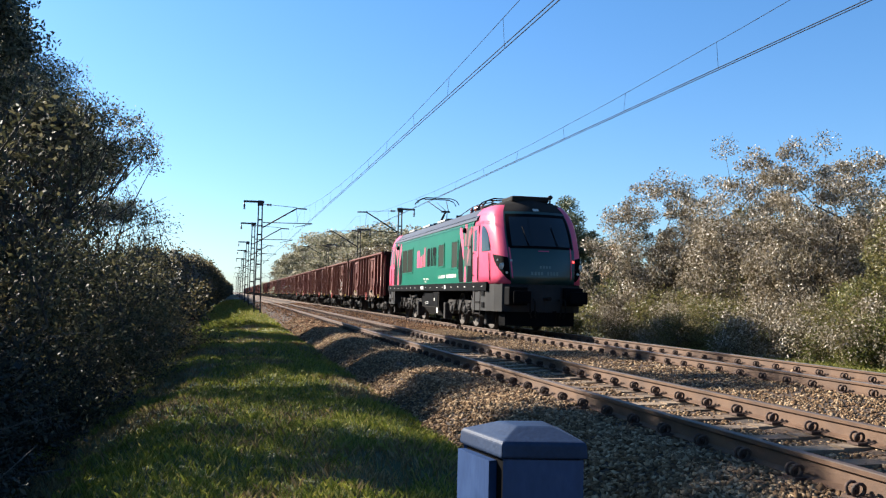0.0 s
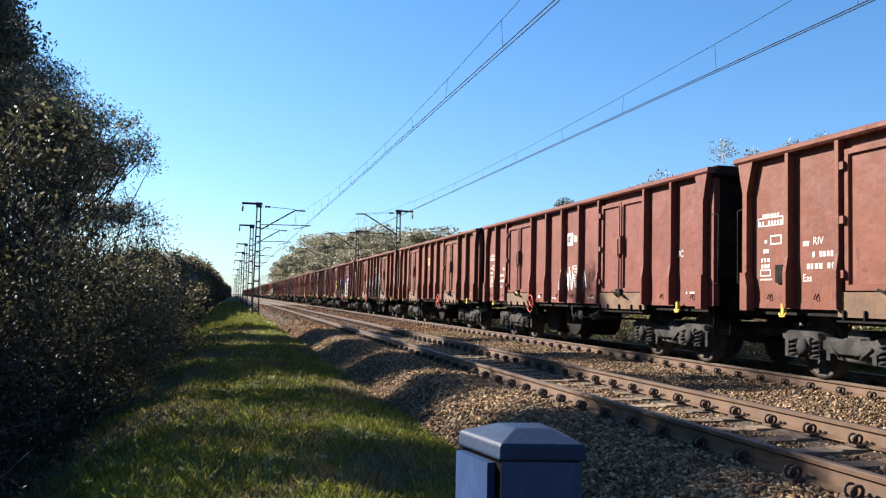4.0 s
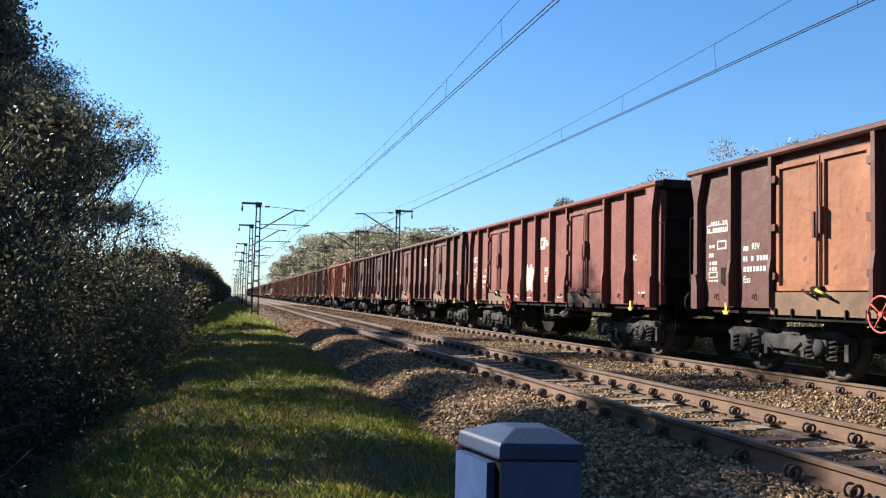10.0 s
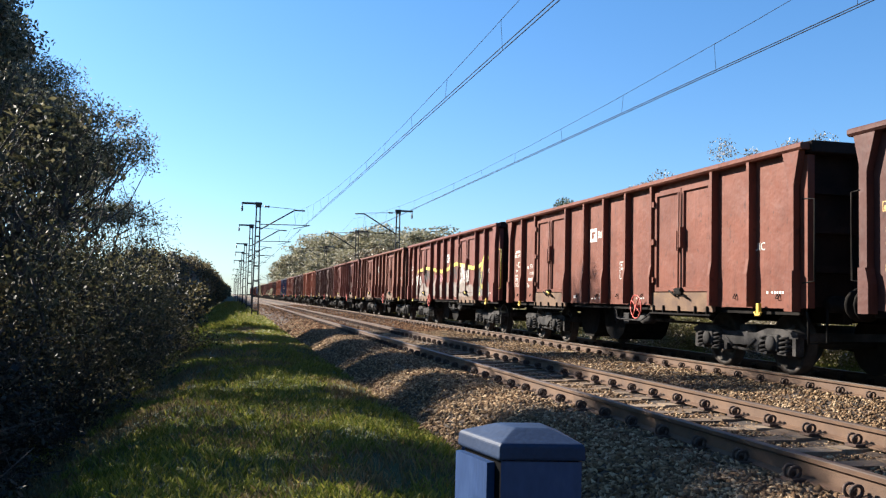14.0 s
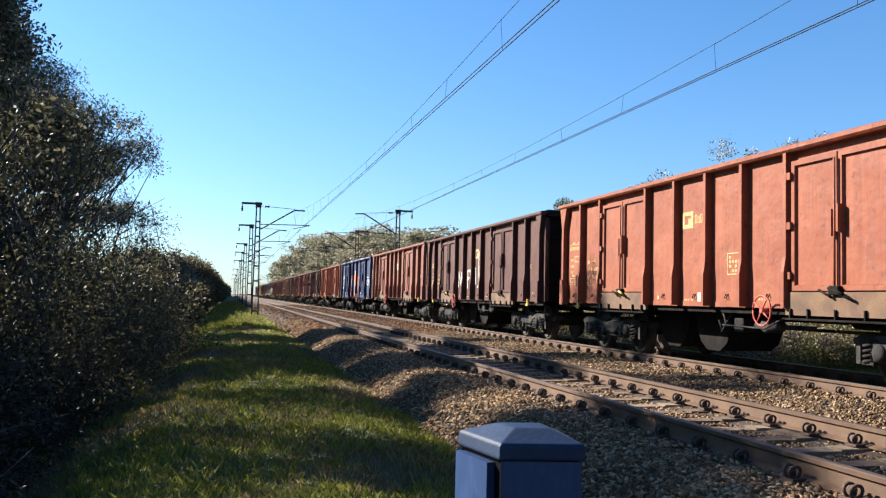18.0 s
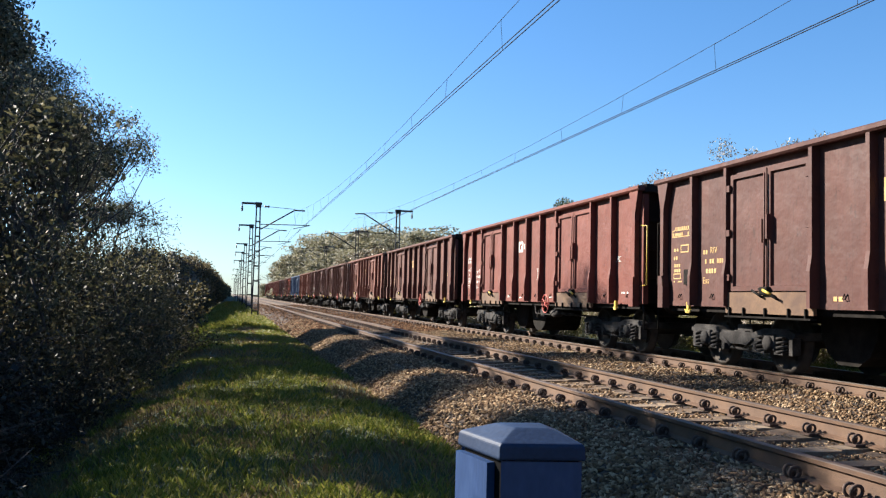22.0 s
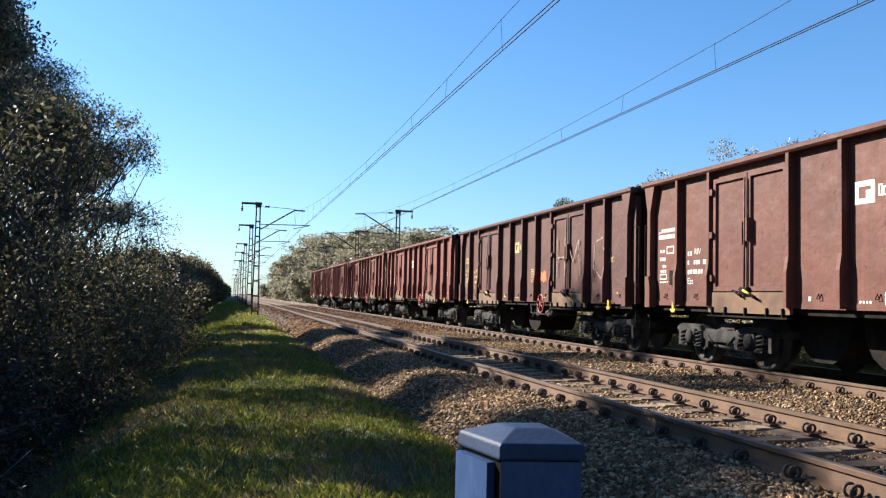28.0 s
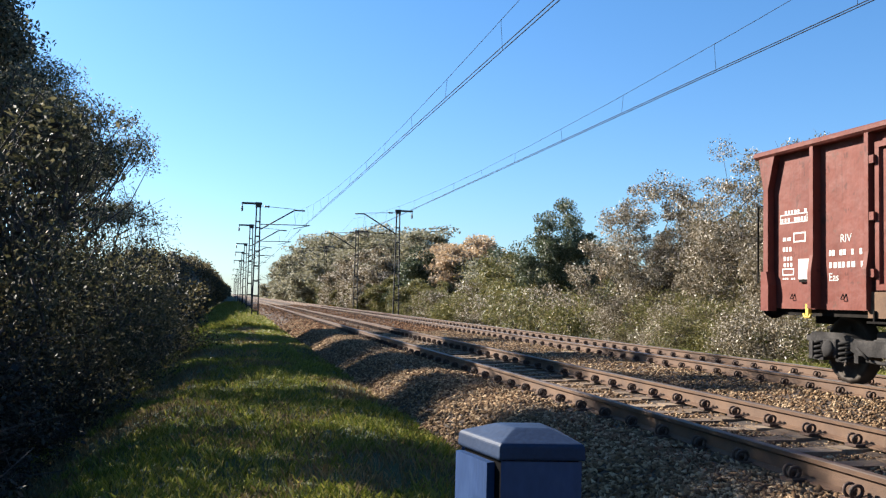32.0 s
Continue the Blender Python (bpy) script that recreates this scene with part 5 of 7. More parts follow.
    decal("owner_mark_dark", [R(-0.13, -0.66, z0, z1, 0.08), R(-0.8, -1.0, z0, z1, 0.02), R(-1.1, -1.72, 2.6, z1, 0.08), R(-1.1, -1.24, z0, 2.6, 0.01), R(-1.35, -1.48, z0, 2.6, 0.01), R(-1.59, -1.72, z0, 2.6, 0.01)], m_black, base, label="black emblem of plain blocks")
    decal("small_writing", dashes(-0.45, 0.5, 1.68, 1.78, 9, 3) + dashes(-0.1, 0.2, 1.57, 1.65, 3, 4) + dashes(-3.25, -2.2, 1.7, 1.88, 14, 5) + dashes(-4.85, -3.4, 1.7, 1.9, 13, 6), m_white, base)
    decal("sill_marks", dashes(-8.2, 8.4, 1.35, 1.4, 90, 7)[::5] + [[(0.4, 1.3), (0.9, 1.3), (0.9, 1.42), (0.4, 1.42)], [(-3.2, 1.3), (-3.4, 1.3), (-3.4, 1.44), (-3.2, 1.44)]], m_white, base, -1.504)
    # roof gear
    bm = bmesh.new()
    for y in (-4.6, -3.2):
        for x in (-0.5,):
            lathe(bm, "z", (x, y, 4.02), [(0, 0.05), (0.05, 0.1), (0.08, 0.05), (0.13, 0.1), (0.16, 0.05), (0.21, 0.1), (0.24, 0.05), (0.3, 0.04)], 10)
    lathe(bm, "y", (-0.5, -3.9, 4.2), [(-0.25, 0.08), (-0.2, 0.13), (-0.15, 0.08), (-0.1, 0.13), (-0.05, 0.08), (0, 0.13), (0.05, 0.08), (0.2, 0.06)], 10)
    part("insulators", bm, m_brownred, base, "brown porcelain roof insulators")
    bm = bmesh.new()
    pipe(bm, [(-0.5, -4.6, 4.34), (-0.5, -3.9, 4.36), (-0.5, -3.2, 4.34), (-0.3, 0, 4.2), (0, 4.2, 4.25)], 0.018, 5)
    pipe(bm, [(-0.5, -4.6, 4.34), (-0.3, -5.0, 4.36), (0, -5.4, 4.24)], 0.018, 5)
    for y in (-2.8, -1.4, 1.0, 2.4):
        box(bm, -1.0, 1.0, y - 0.02, y + 0.02, 3.98, 4.06)
    part("roof_cables", bm, m_under, base)
    for y0, y1 in ((-1.1, 0.2), (1.6, 2.9), (4.8, 6.0)):
        bm = bmesh.new()
        box(bm, -1.02, -0.3, y0, y1, 3.98, 4.06, 0.015)
        part("roof_hatch", bm, m_silver, base, "pale metal roof hatch")

    def pantograph(y, up, e):
        """e: which way the knuckle points."""
        bm = bmesh.new()
        for x in (-0.55, 0.55):
            rod(bm, (x, y - 0.6, 4.2), (x, y + 0.6, 4.2), 0.03, 6)
            for q in (y - 0.55, y + 0.55):
                lathe(bm, "z", (x, q, 4.0), [(0, 0.04), (0.04, 0.07), (0.08, 0.04), (0.12, 0.07), (0.18, 0.04)], 8)
        for q in (y - 0.55, y + 0.55):
            rod(bm, (-0.55, q, 4.2), (0.55, q, 4.2), 0.03, 6)
        frame_ = part("pantograph", bm, m_under, base, "raised single-arm pantograph" if up else "folded pantograph")
        k = Vector((0, y + e * (1.15 if up else 1.3), 4.76 if up else 4.2))
        h = Vector((0, y - e * (0.55 if up else 0.6), 5.46 if up else 4.3))
        f0 = Vector((0, y - e * 0.1, 4.24))
        bm = bmesh.new()
        rod(bm, f0, k, 0.06, 8, 0.045)
        rod(bm, f0 + Vector((0.3, e * 0.2, 0)), k + Vector((0.1, -e * 0.12, -0.06)), 0.018, 6)
        part("lower_arm", bm, m_bogie, frame_)
        bm = bmesh.new()
        for x in (-0.45, 0.45):
            rod(bm, k + Vector((x * 0.3, 0, 0)), h + Vector((x, 0, -0.08)), 0.02, 6)
        rod(bm, k + Vector((-0.2, 0, 0)), k + Vector((0.2, 0, 0)), 0.045, 8)
        rod(bm, k + Vector((0, 0, 0.04)), h + Vector((0, 0, -0.12)), 0.014, 6)
        part("upper_arm", bm, m_bogie, frame_)
        bm = bmesh.new()
        for d in (-0.28, 0.28):
            pts = [(-0.98, -0.22), (-0.85, -0.04), (-0.6, 0.05), (0.6, 0.05), (0.85, -0.04), (0.98, -0.22)]
            pipe(bm, [(x, h.y + d, h.z + z) for x, z in pts], 0.024, 6)
        for x in (-0.5, 0.5):
            rod(bm, (x, h.y - 0.28, h.z), (x, h.y + 0.28, h.z), 0.016, 6)
        part("contact_head", bm, m_under, frame_)
    pantograph(4.2, True, -1)
    pantograph(-5.4, False, 1)
    # bogies: three axles each, heavy frames, dampers; gear boxes between
    wheel_me = wheelset_mesh(0.6, 0.7535)
    for y in (5.14, -5.14):
        bm = bmesh.new()
        for s in (-1, 1):
            out = [(-2.9, 0.78), (-2.6, 0.92), (2.6, 0.92), (2.9, 0.78), (2.6, 0.66), (1.4, 0.68), (1.2, 0.55), (0.7, 0.55), (0.5, 0.68), (-0.5, 0.68), (-0.7, 0.55), (-1.2, 0.55), (-1.4, 0.68), (-2.6, 0.66)]
            prism(bm, out, "x", *sorted((s * 0.98, s * 1.14)))
            for q in (-1.35, 0.45, 1.3):
                rod(bm, (s * 1.2, q - 0.1, 0.95), (s * 1.2, q + 0.35, 0.45), 0.045, 8)
            rod(bm, (s * 1.18, -2.3, 1.06), (s * 1.18, -1.1, 0.98), 0.06, 8)
            for q in (-2.75, 2.7):
                box(bm, *sorted((s * 1.0, s * 1.3)), q - 0.12, q + 0.12, 0.2, 0.8, 0.03)
            pipe(bm, [(s * 1.25, -2.4, 1.1), (s * 1.28, -2.0, 0.7), (s * 1.26, -1.5, 0.62), (s * 1.28, -1.0, 1.1)], 0.02, 5)
        box(bm, -1.0, 1.0, -0.9, 0.9, 0.7, 0.95)
        b = part("bogie", bm, m_bogie, base)
        b.matrix_basis = pose(0, y, 0)
        for c in (-1.86, 0, 1.86):
            shared("wheelset", wheel_me, b, pose(0, c, 0.6))
            for s in (-1,):
                bm = bmesh.new()
                box(bm, *sorted((s * 0.92, s * 1.2)), c - 0.2, c + 0.2, 0.42, 0.76, 0.05)
                lathe(bm, "x", (0, c, 0.6), [(s * 1.19, 0.14), (s * 1.25, 0.13), (s * 1.27, 0.05), (s * 1.272, 0.001)], 14)
                part("axle_box", bm, m_bogie, b)
                for d in (-0.36, 0.36):
                    bm = bmesh.new()
                    spring(bm, s * 1.1, c + d, 0.5, 0.86, 0.1, 4, 0.024)
                    part("spring", bm, m_bogie, b)
    for a, b, z0, x in ((-0.95, 0.8, 0.32, 1.35), (-2.05, -1.1, 0.3, 1.42), (1.0, 1.9, 0.5, 1.2)):
        bm = bmesh.new()
        prism(bm, [(-x, 1.22), (-x, 0.6), (-x + 0.22, z0), (x - 0.22, z0), (x, 0.6), (x, 1.22)], "y", a, b)
        t = part("equipment_box", bm, m_under, base)
        bm = bmesh.new()
        box(bm, -x - 0.02, -x, a + 0.1, b - 0.1, 0.66, 1.16, 0.0)
        part("box_lid", bm, m_black, t)
    decal("box_marks", [[(-1.75, 0.4), (-2.0, 0.4), (-2.0, 0.6), (-1.75, 0.6)], [(-1.3, 0.84), (-1.42, 0.84), (-1.42, 0.97), (-1.3, 0.97)]] + dashes(-0.3, 0.25, 0.72, 0.84, 6, 8, 2), m_white, base, -1.443)
    return base

# ---------- overhead line ----------
m_mast = material("tarred_steel_mast", ((0.02, 0.016, 0.014), (0.05, 0.04, 0.034)), 3.0, 0.75, bump=0.1)
m_wire = material("weathered_copper_wire", ((0.008, 0.012, 0.02), (0.018, 0.022, 0.032)), 3.0, 0.7, 0.0, bump=0.0, spec=0.1)
m_insul = material("porcelain_insulator", ((0.1, 0.05, 0.04), (0.16, 0.09, 0.07)), 9.0, 0.3, bump=0.0)
m_paintband = material("white_band", ((0.6, 0.6, 0.58), (0.75, 0.75, 0.72)), 5.0, 0.7, bump=0.0)


def mast(x, y, reach, high=7.5, arm=True):
    """A lattice mast of two channels with battens, a top crossarm and a cantilever that reaches over the track (metres, signed)."""
    d = 1 if reach > 0 else -1
    g = ground_height(x, y) - 0.2
    base = thing("catenary_mast", label="dark steel lattice mast carrying the overhead line", category="mast", group="catenary masts", m=pose(x, y, 0))
    for s in (-1, 1):
        bm = bmesh.new()
        prism(bm, [(s * 0.22 - 0.045, -0.06), (s * 0.22 + 0.045, -0.06), (s * 0.22 + 0.045, 0.06), (s * 0.22 - 0.045, 0.06)], "z", g, 1.0)
        # the two channels lean together towards the top
        for v in bm.verts:
            if v.co.z > 0.5:
                v.co.z = high
                v.co.x -= s * 0.1
        part("channel", bm, m_mast, base)
    bm = bmesh.new()
    n = 7
    for i in range(n):
        z = g + 0.6 + (high - g - 0.8) * i / n
        w = 0.22 - 0.1 * (z - g) / (high - g)
        box(bm, -w, w, -0.05, 0.05, z - 0.05, z + 0.05)
    tagged(part("batten", bm, m_mast, base), kind="stuff")
    bm = bmesh.new()
    box(bm, -0.3, 0.3, -0.3, 0.3, g - 0.1, g + 0.32, 0.03)
    part("foot", bm, m_sleeper, base, "concrete mast foot")
    bm = bmesh.new()
    box(bm, *sorted((-d * 1.15, d * 0.25)), -0.06, 0.06, high - 0.06, high + 0.08)
    box(bm, -0.2, 0.2, -0.12, 0.12, high - 0.25, high + 0.1)
    part("crossarm", bm, m_mast, base)
    bm = bmesh.new()
    lathe(bm, "z", (-d * 1.1, 0, high - 0.55), [(0, 0.03), (0.05, 0.09), (0.1, 0.04), (0.17, 0.09), (0.22, 0.04), (0.29, 0.09), (0.34, 0.04), (0.5, 0.02)], 8)
    part("insulator", bm, m_insul, base)
    if arm:
        bm = bmesh.new()
        tip = abs(reach)
        up = high - 7.42
        rod(bm, (d * 0.2, 0, 5.65 + up), (d * (tip - 0.3), 0, 7.08 + up), 0.05, 6)
        rod(bm, (d * (tip - 0.35), 0, 7.08 + up), (d * (tip + 0.4), 0, 7.06 + up), 0.05, 6)
        rod(bm, (d * 0.2, 0, 7.28 + up), (d * (tip - 0.3), 0, 7.14 + up), 0.018, 5)
        part("cantilever", bm, m_mast, base)
        bm = bmesh.new()
        rod(bm, (d * 0.2, 0, 5.9), (d * (tip + 0.8), 0, 5.95), 0.03, 6)
        rod(bm, (d * (tip - 0.4), 0, 5.66), (d * (tip + 0.8), 0, 5.94), 0.022, 6)
        rod(bm, (d * (tip - 0.35), 0, 7.08 + up), (d * (tip - 0.2), 0, 5.9), 0.012, 4)
        part("steady_arm", bm, m_mast, base)
        bm = bmesh.new()
        for q in (0.62,):
            lathe(bm, "x", (d * q, 0, up + 5.65 + (q - 0.2) * 1.43 / (tip - 0.5)), [(-0.05, 0.04), (0, 0.11), (0.05, 0.04)], 8)
        part("arm_insulator", bm, m_insul, base)
        bm = bmesh.new()
        lathe(bm, "x", (d * 0.6, 0, 7.25 + up), [(-0.2, 0.03), (-0.1, 0.09), (0, 0.04), (0.1, 0.09), (0.2, 0.03)], 8)
        part("arm_insulator", bm, m_insul, base)
    return base


for y in (62, 113, 170, 230, 300, 380):
    mast(1.74, y, 2.82, 7.32)
for y in (82, 136):
    mast(1.74, y, 2.82, 7.32)
for y in (66.5, 119, 215, 300, 390):
    mast(12.5, y, -2.95, 7.72)
for y in (89, 144):
    mast(12.5, y, -2.95, 7.72)


def wire(pts, r, label, name="overhead_wire"):
    c = bpy.data.curves.new(name, "CURVE")
    c.dimensions, c.bevel_depth, c.bevel_resolution = "3D", r, 1
    s = c.splines.new("POLY")
    s.points.add(len(pts) - 1)
    for p, q in zip(s.points, pts):
        p.co = (*q, 1)
    c.materials.append(m_wire)
    ob = new(name, c)
    return tagged(ob, label, "wire", "overhead wires")


def span_line(x, marks, kink, high, sag, thick):
    """Contact wires and messenger over one track; marks: supports along the line."""
    for dx in (-0.04, 0.04):
        wire([(x + dx + kink * (-1) ** i, y, high) for i, y in enumerate(marks)], thick, "taut twin contact wire over the track", "contact_wire")
    def hang(y):
        for a, b in zip(marks, marks[1:]):
            if a <= y <= b:
                return sag + 1.1 * ((2 * y - a - b) / (b - a)) ** 2
        return 6.5

    pts = []
    for i, (a, b) in enumerate(zip(marks, marks[1:])):
        for k in range(12):
            s = k / 12
            pts.append((x + kink * (-1) ** i * (1 - 2 * s), a + (b - a) * s, hang(a + (b - a) * s)))
    wire(pts, thick * 0.62, "sagging messenger wire over the track", "messenger_wire")
    a, b = marks[0], marks[1]
    for k in range(14):
        y = 11.1 + 4.07 * k
        if y < b:
            xx = x + kink * (1 - 2 * (y - a) / (b - a))
            wire([(xx, y, hang(y)), (xx + (0.04 if k % 2 else -0.04), y, high + 0.01)], 0.004, "thin dropper between two overhead wires", "dropper")


span_line(NEAR, (-2, 62, 113, 170, 230, 300, 380), 0.03, 5.605, 5.93, 0.0095)
span_line(FAR, (-3, 66.5, 119, 215, 300, 390), 0.03, 5.575, 5.87, 0.009)

# ---------- the cabinet beside the track ----------
m_post = material("blue_grey_plastic", ((0.012, 0.038, 0.115), (0.02, 0.055, 0.16), (0.036, 0.08, 0.2)), 3.0, 0.5, bump=0.15, fine=40.0, spec=0.3, stretch=(1, 1, 0.35), spots=(((0.07, 0.085, 0.125), 4.0, 0.3), ((0.008, 0.015, 0.036), 6.0, 0.38)))
# lid: stains and scuffs are wear, the darker base is shade painted in
m_lid = material("weathered_shaded_lid", ((0.006, 0.019, 0.055), (0.011, 0.03, 0.08), (0.02, 0.045, 0.105)), 3.5, 0.6, bump=0.2, fine=50.0, spec=0.25, spots=(((0.05, 0.052, 0.062), 5.0, 0.34), ((0.045, 0.034, 0.03), 7.0, 0.34)))


def cabinet():
    base = thing("cable_cabinet", label="weathered blue-grey plastic cable cabinet standing in the grass", category="cabinet", m=pose(1.1235, 3.023, 0, 0, 0, -10.4))
    plan = [(-0.285, 0.338), (-0.159, 0.0), (0.159, 0.0), (0.13, 0.36)]
    mid = (-0.04, 0.17)

    def ring(bm, z, grow):
        return [bm.verts.new((mid[0] + (x - mid[0]) * grow, mid[1] + (y - mid[1]) * grow, z)) for x, y in plan]
    bm = bmesh.new()
    rings = [ring(bm, 0.445, 0.98), ring(bm, 0.45, 1.0), ring(bm, 0.495, 0.985), ring(bm, 0.505, 0.95), ring(bm, 0.545, 0.45), ring(bm, 0.549, 0.38)]
    for a, b in zip(rings, rings[1:]):
        for i in range(4):
            bm.faces.new((a[i], a[(i + 1) % 4], b[(i + 1) % 4], b[i]))
    bm.faces.new(rings[-1])
    bm.faces.new(rings[0][::-1])
    bmesh.ops.bevel(bm, geom=list(bm.edges), offset=0.006, segments=2, affect="EDGES", profile=0.6)
    part("lid", bm, m_lid, base, "peaked blue-grey lid")
    bm = bmesh.new()
    rings = [ring(bm, -0.75, 0.93), ring(bm, 0.44, 0.93)]
    for i in range(4):
        if i != 0:
            bm.faces.new((rings[0][i], rings[0][(i + 1) % 4], rings[1][(i + 1) % 4], rings[1][i]))
    bm.faces.new(rings[1])
    part("front", bm, m_post, base)
    # side panel, set apart by a dark gap
    bm = bmesh.new()
    p, q = Vector((plan[0][0], plan[0][1], 0)), Vector((plan[1][0], plan[1][1], 0))
    p, q = p.lerp(q, 0.04), p.lerp(q, 0.8)
    prism(bm, [(p.x + 0.02, p.y), (p.x - 0.012, p.y - 0.004), (q.x - 0.012, q.y - 0.004), (q.x + 0.02, q.y + 0.01)], "z", -0.75, 0.425)
    part("side_panel", bm, m_post, base)
    bm = bmesh.new()
    rings = [ring(bm, -0.75, 0.88), ring(bm, 0.446, 0.88)]
    for i in range(4):
        bm.faces.new((rings[0][i], rings[0][(i + 1) % 4], rings[1][(i + 1) % 4], rings[1][i]))
    part("core", bm, m_black, base, "dark inner core")


cabinet()

# ---------- trees, bushes, grass, stones ----------
m_bark = material("grey_willow_bark", ((0.045, 0.035, 0.028), (0.09, 0.075, 0.06)), 8.0, 0.9, bump=0.4, stretch=(1, 1, 0.3))
LEAVES = {
    # brighter ditch bush leaf, coloured as if sunlit
    "olivine": leaf_material("lit_brown_olive_leaves", ((0.035, 0.037, 0.02), (0.07, 0.07, 0.035), (0.12, 0.11, 0.055), (0.21, 0.185, 0.11)), 0.6, 0.4, 0.25),
    "lime": leaf_material("fresh_green_leaves", ((0.08, 0.1, 0.018), (0.14, 0.165, 0.032), (0.23, 0.245, 0.055), (0.36, 0.34, 0.11)), 0.45, 0.4, 0.4),
    "gold": leaf_material("golden_autumn_leaves", ((0.3, 0.19, 0.03), (0.42, 0.27, 0.04), (0.5, 0.34, 0.07)), 0.6, 0.35, 0.3),
    "willow": leaf_material("grey_green_willow_leaves", ((0.04, 0.05, 0.034), (0.085, 0.094, 0.058), (0.17, 0.165, 0.1), (0.36, 0.33, 0.22)), 0.5, 0.35, 0.45),
    # darker ditch bush leaf: the shade of the thicket is in its colour
    "shade": leaf_material("shade_dark_bush_leaves", ((0.014, 0.017, 0.016), (0.025, 0.029, 0.025), (0.044, 0.046, 0.035), (0.09, 0.086, 0.062)), 0.65, 0.22, 0.2),
    "bronze": leaf_material("yellow_brown_bush_leaves", ((0.05, 0.045, 0.021), (0.095, 0.082, 0.037), (0.155, 0.125, 0.056), (0.24, 0.19, 0.1)), 0.6, 0.42, 0.2),
    "pale": leaf_material("pale_silvery_leaves", ((0.12, 0.09, 0.045), (0.2, 0.155, 0.085), (0.36, 0.29, 0.19), (0.8, 0.71, 0.59)), 0.45, 0.28, 0.45),
    "autumn": leaf_material("yellow_brown_autumn_leaves", ((0.13, 0.11, 0.05), (0.22, 0.16, 0.07), (0.32, 0.22, 0.1), (0.42, 0.34, 0.22)), 0.5, 0.3),
    # grey-green leaves with the pallor of distance haze mixed into the colour
    "haze": leaf_material("hazed_grey_green_leaves", ((0.2, 0.19, 0.11), (0.28, 0.265, 0.16), (0.38, 0.35, 0.235), (0.55, 0.5, 0.38)), 0.6, 0.35),
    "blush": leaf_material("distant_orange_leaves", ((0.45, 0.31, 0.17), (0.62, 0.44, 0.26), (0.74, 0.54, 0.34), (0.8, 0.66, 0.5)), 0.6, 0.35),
    "green": leaf_material("deep_green_leaves", ((0.05, 0.07, 0.03), (0.085, 0.11, 0.048), (0.14, 0.16, 0.08), (0.24, 0.24, 0.15)), 0.45, 0.25),
    "olive": leaf_material("olive_leaves", ((0.085, 0.088, 0.022), (0.15, 0.145, 0.037), (0.24, 0.21, 0.07), (0.36, 0.3, 0.13)), 0.45, 0.38),
}


def leaf_cloud(name, centres, rng, long, wide, mat):
    """Small folded leaf blades at the given places."""
    n = len(centres)
    a = rng.normal(size=(n, 3))
    a[:, 2] -= 0.5
    a /= np.linalg.norm(a, axis=1)[:, None]
    b = np.cross(a, rng.normal(size=(n, 3)))
    b /= np.linalg.norm(b, axis=1)[:, None]
    ln = long * rng.uniform(0.6, 1.25, n)[:, None]
    wd = wide * rng.uniform(0.6, 1.25, n)[:, None]
    v = np.stack([centres - a * ln / 2, centres + b * wd / 2, centres + a * ln / 2, centres - b * wd / 2], 1).reshape(-1, 3)
    f = np.arange(4 * n).reshape(n, 4)
    return from_arrays(name, v, f, mat)


def limb(bm, p, q, r0, r1, rng, sag=0.12, n=4):
    """A bent tapering bough."""
    p, q = np.array(p, float), np.array(q, float)
    pts = [p + (q - p) * k / n for k in range(n + 1)]
    ln = np.linalg.norm(q - p)
    for k in range(1, n):
        pts[k] = pts[k] + rng.normal(size=3) * ln * 0.05 + np.array([0, 0, -sag * ln * math.sin(math.pi * k / n) * 0.5])
    for k in range(n):
        rod(bm, pts[k], pts[k + 1], r0 + (r1 - r0) * k / n, 5, r0 + (r1 - r0) * (k + 1) / n)
    return pts


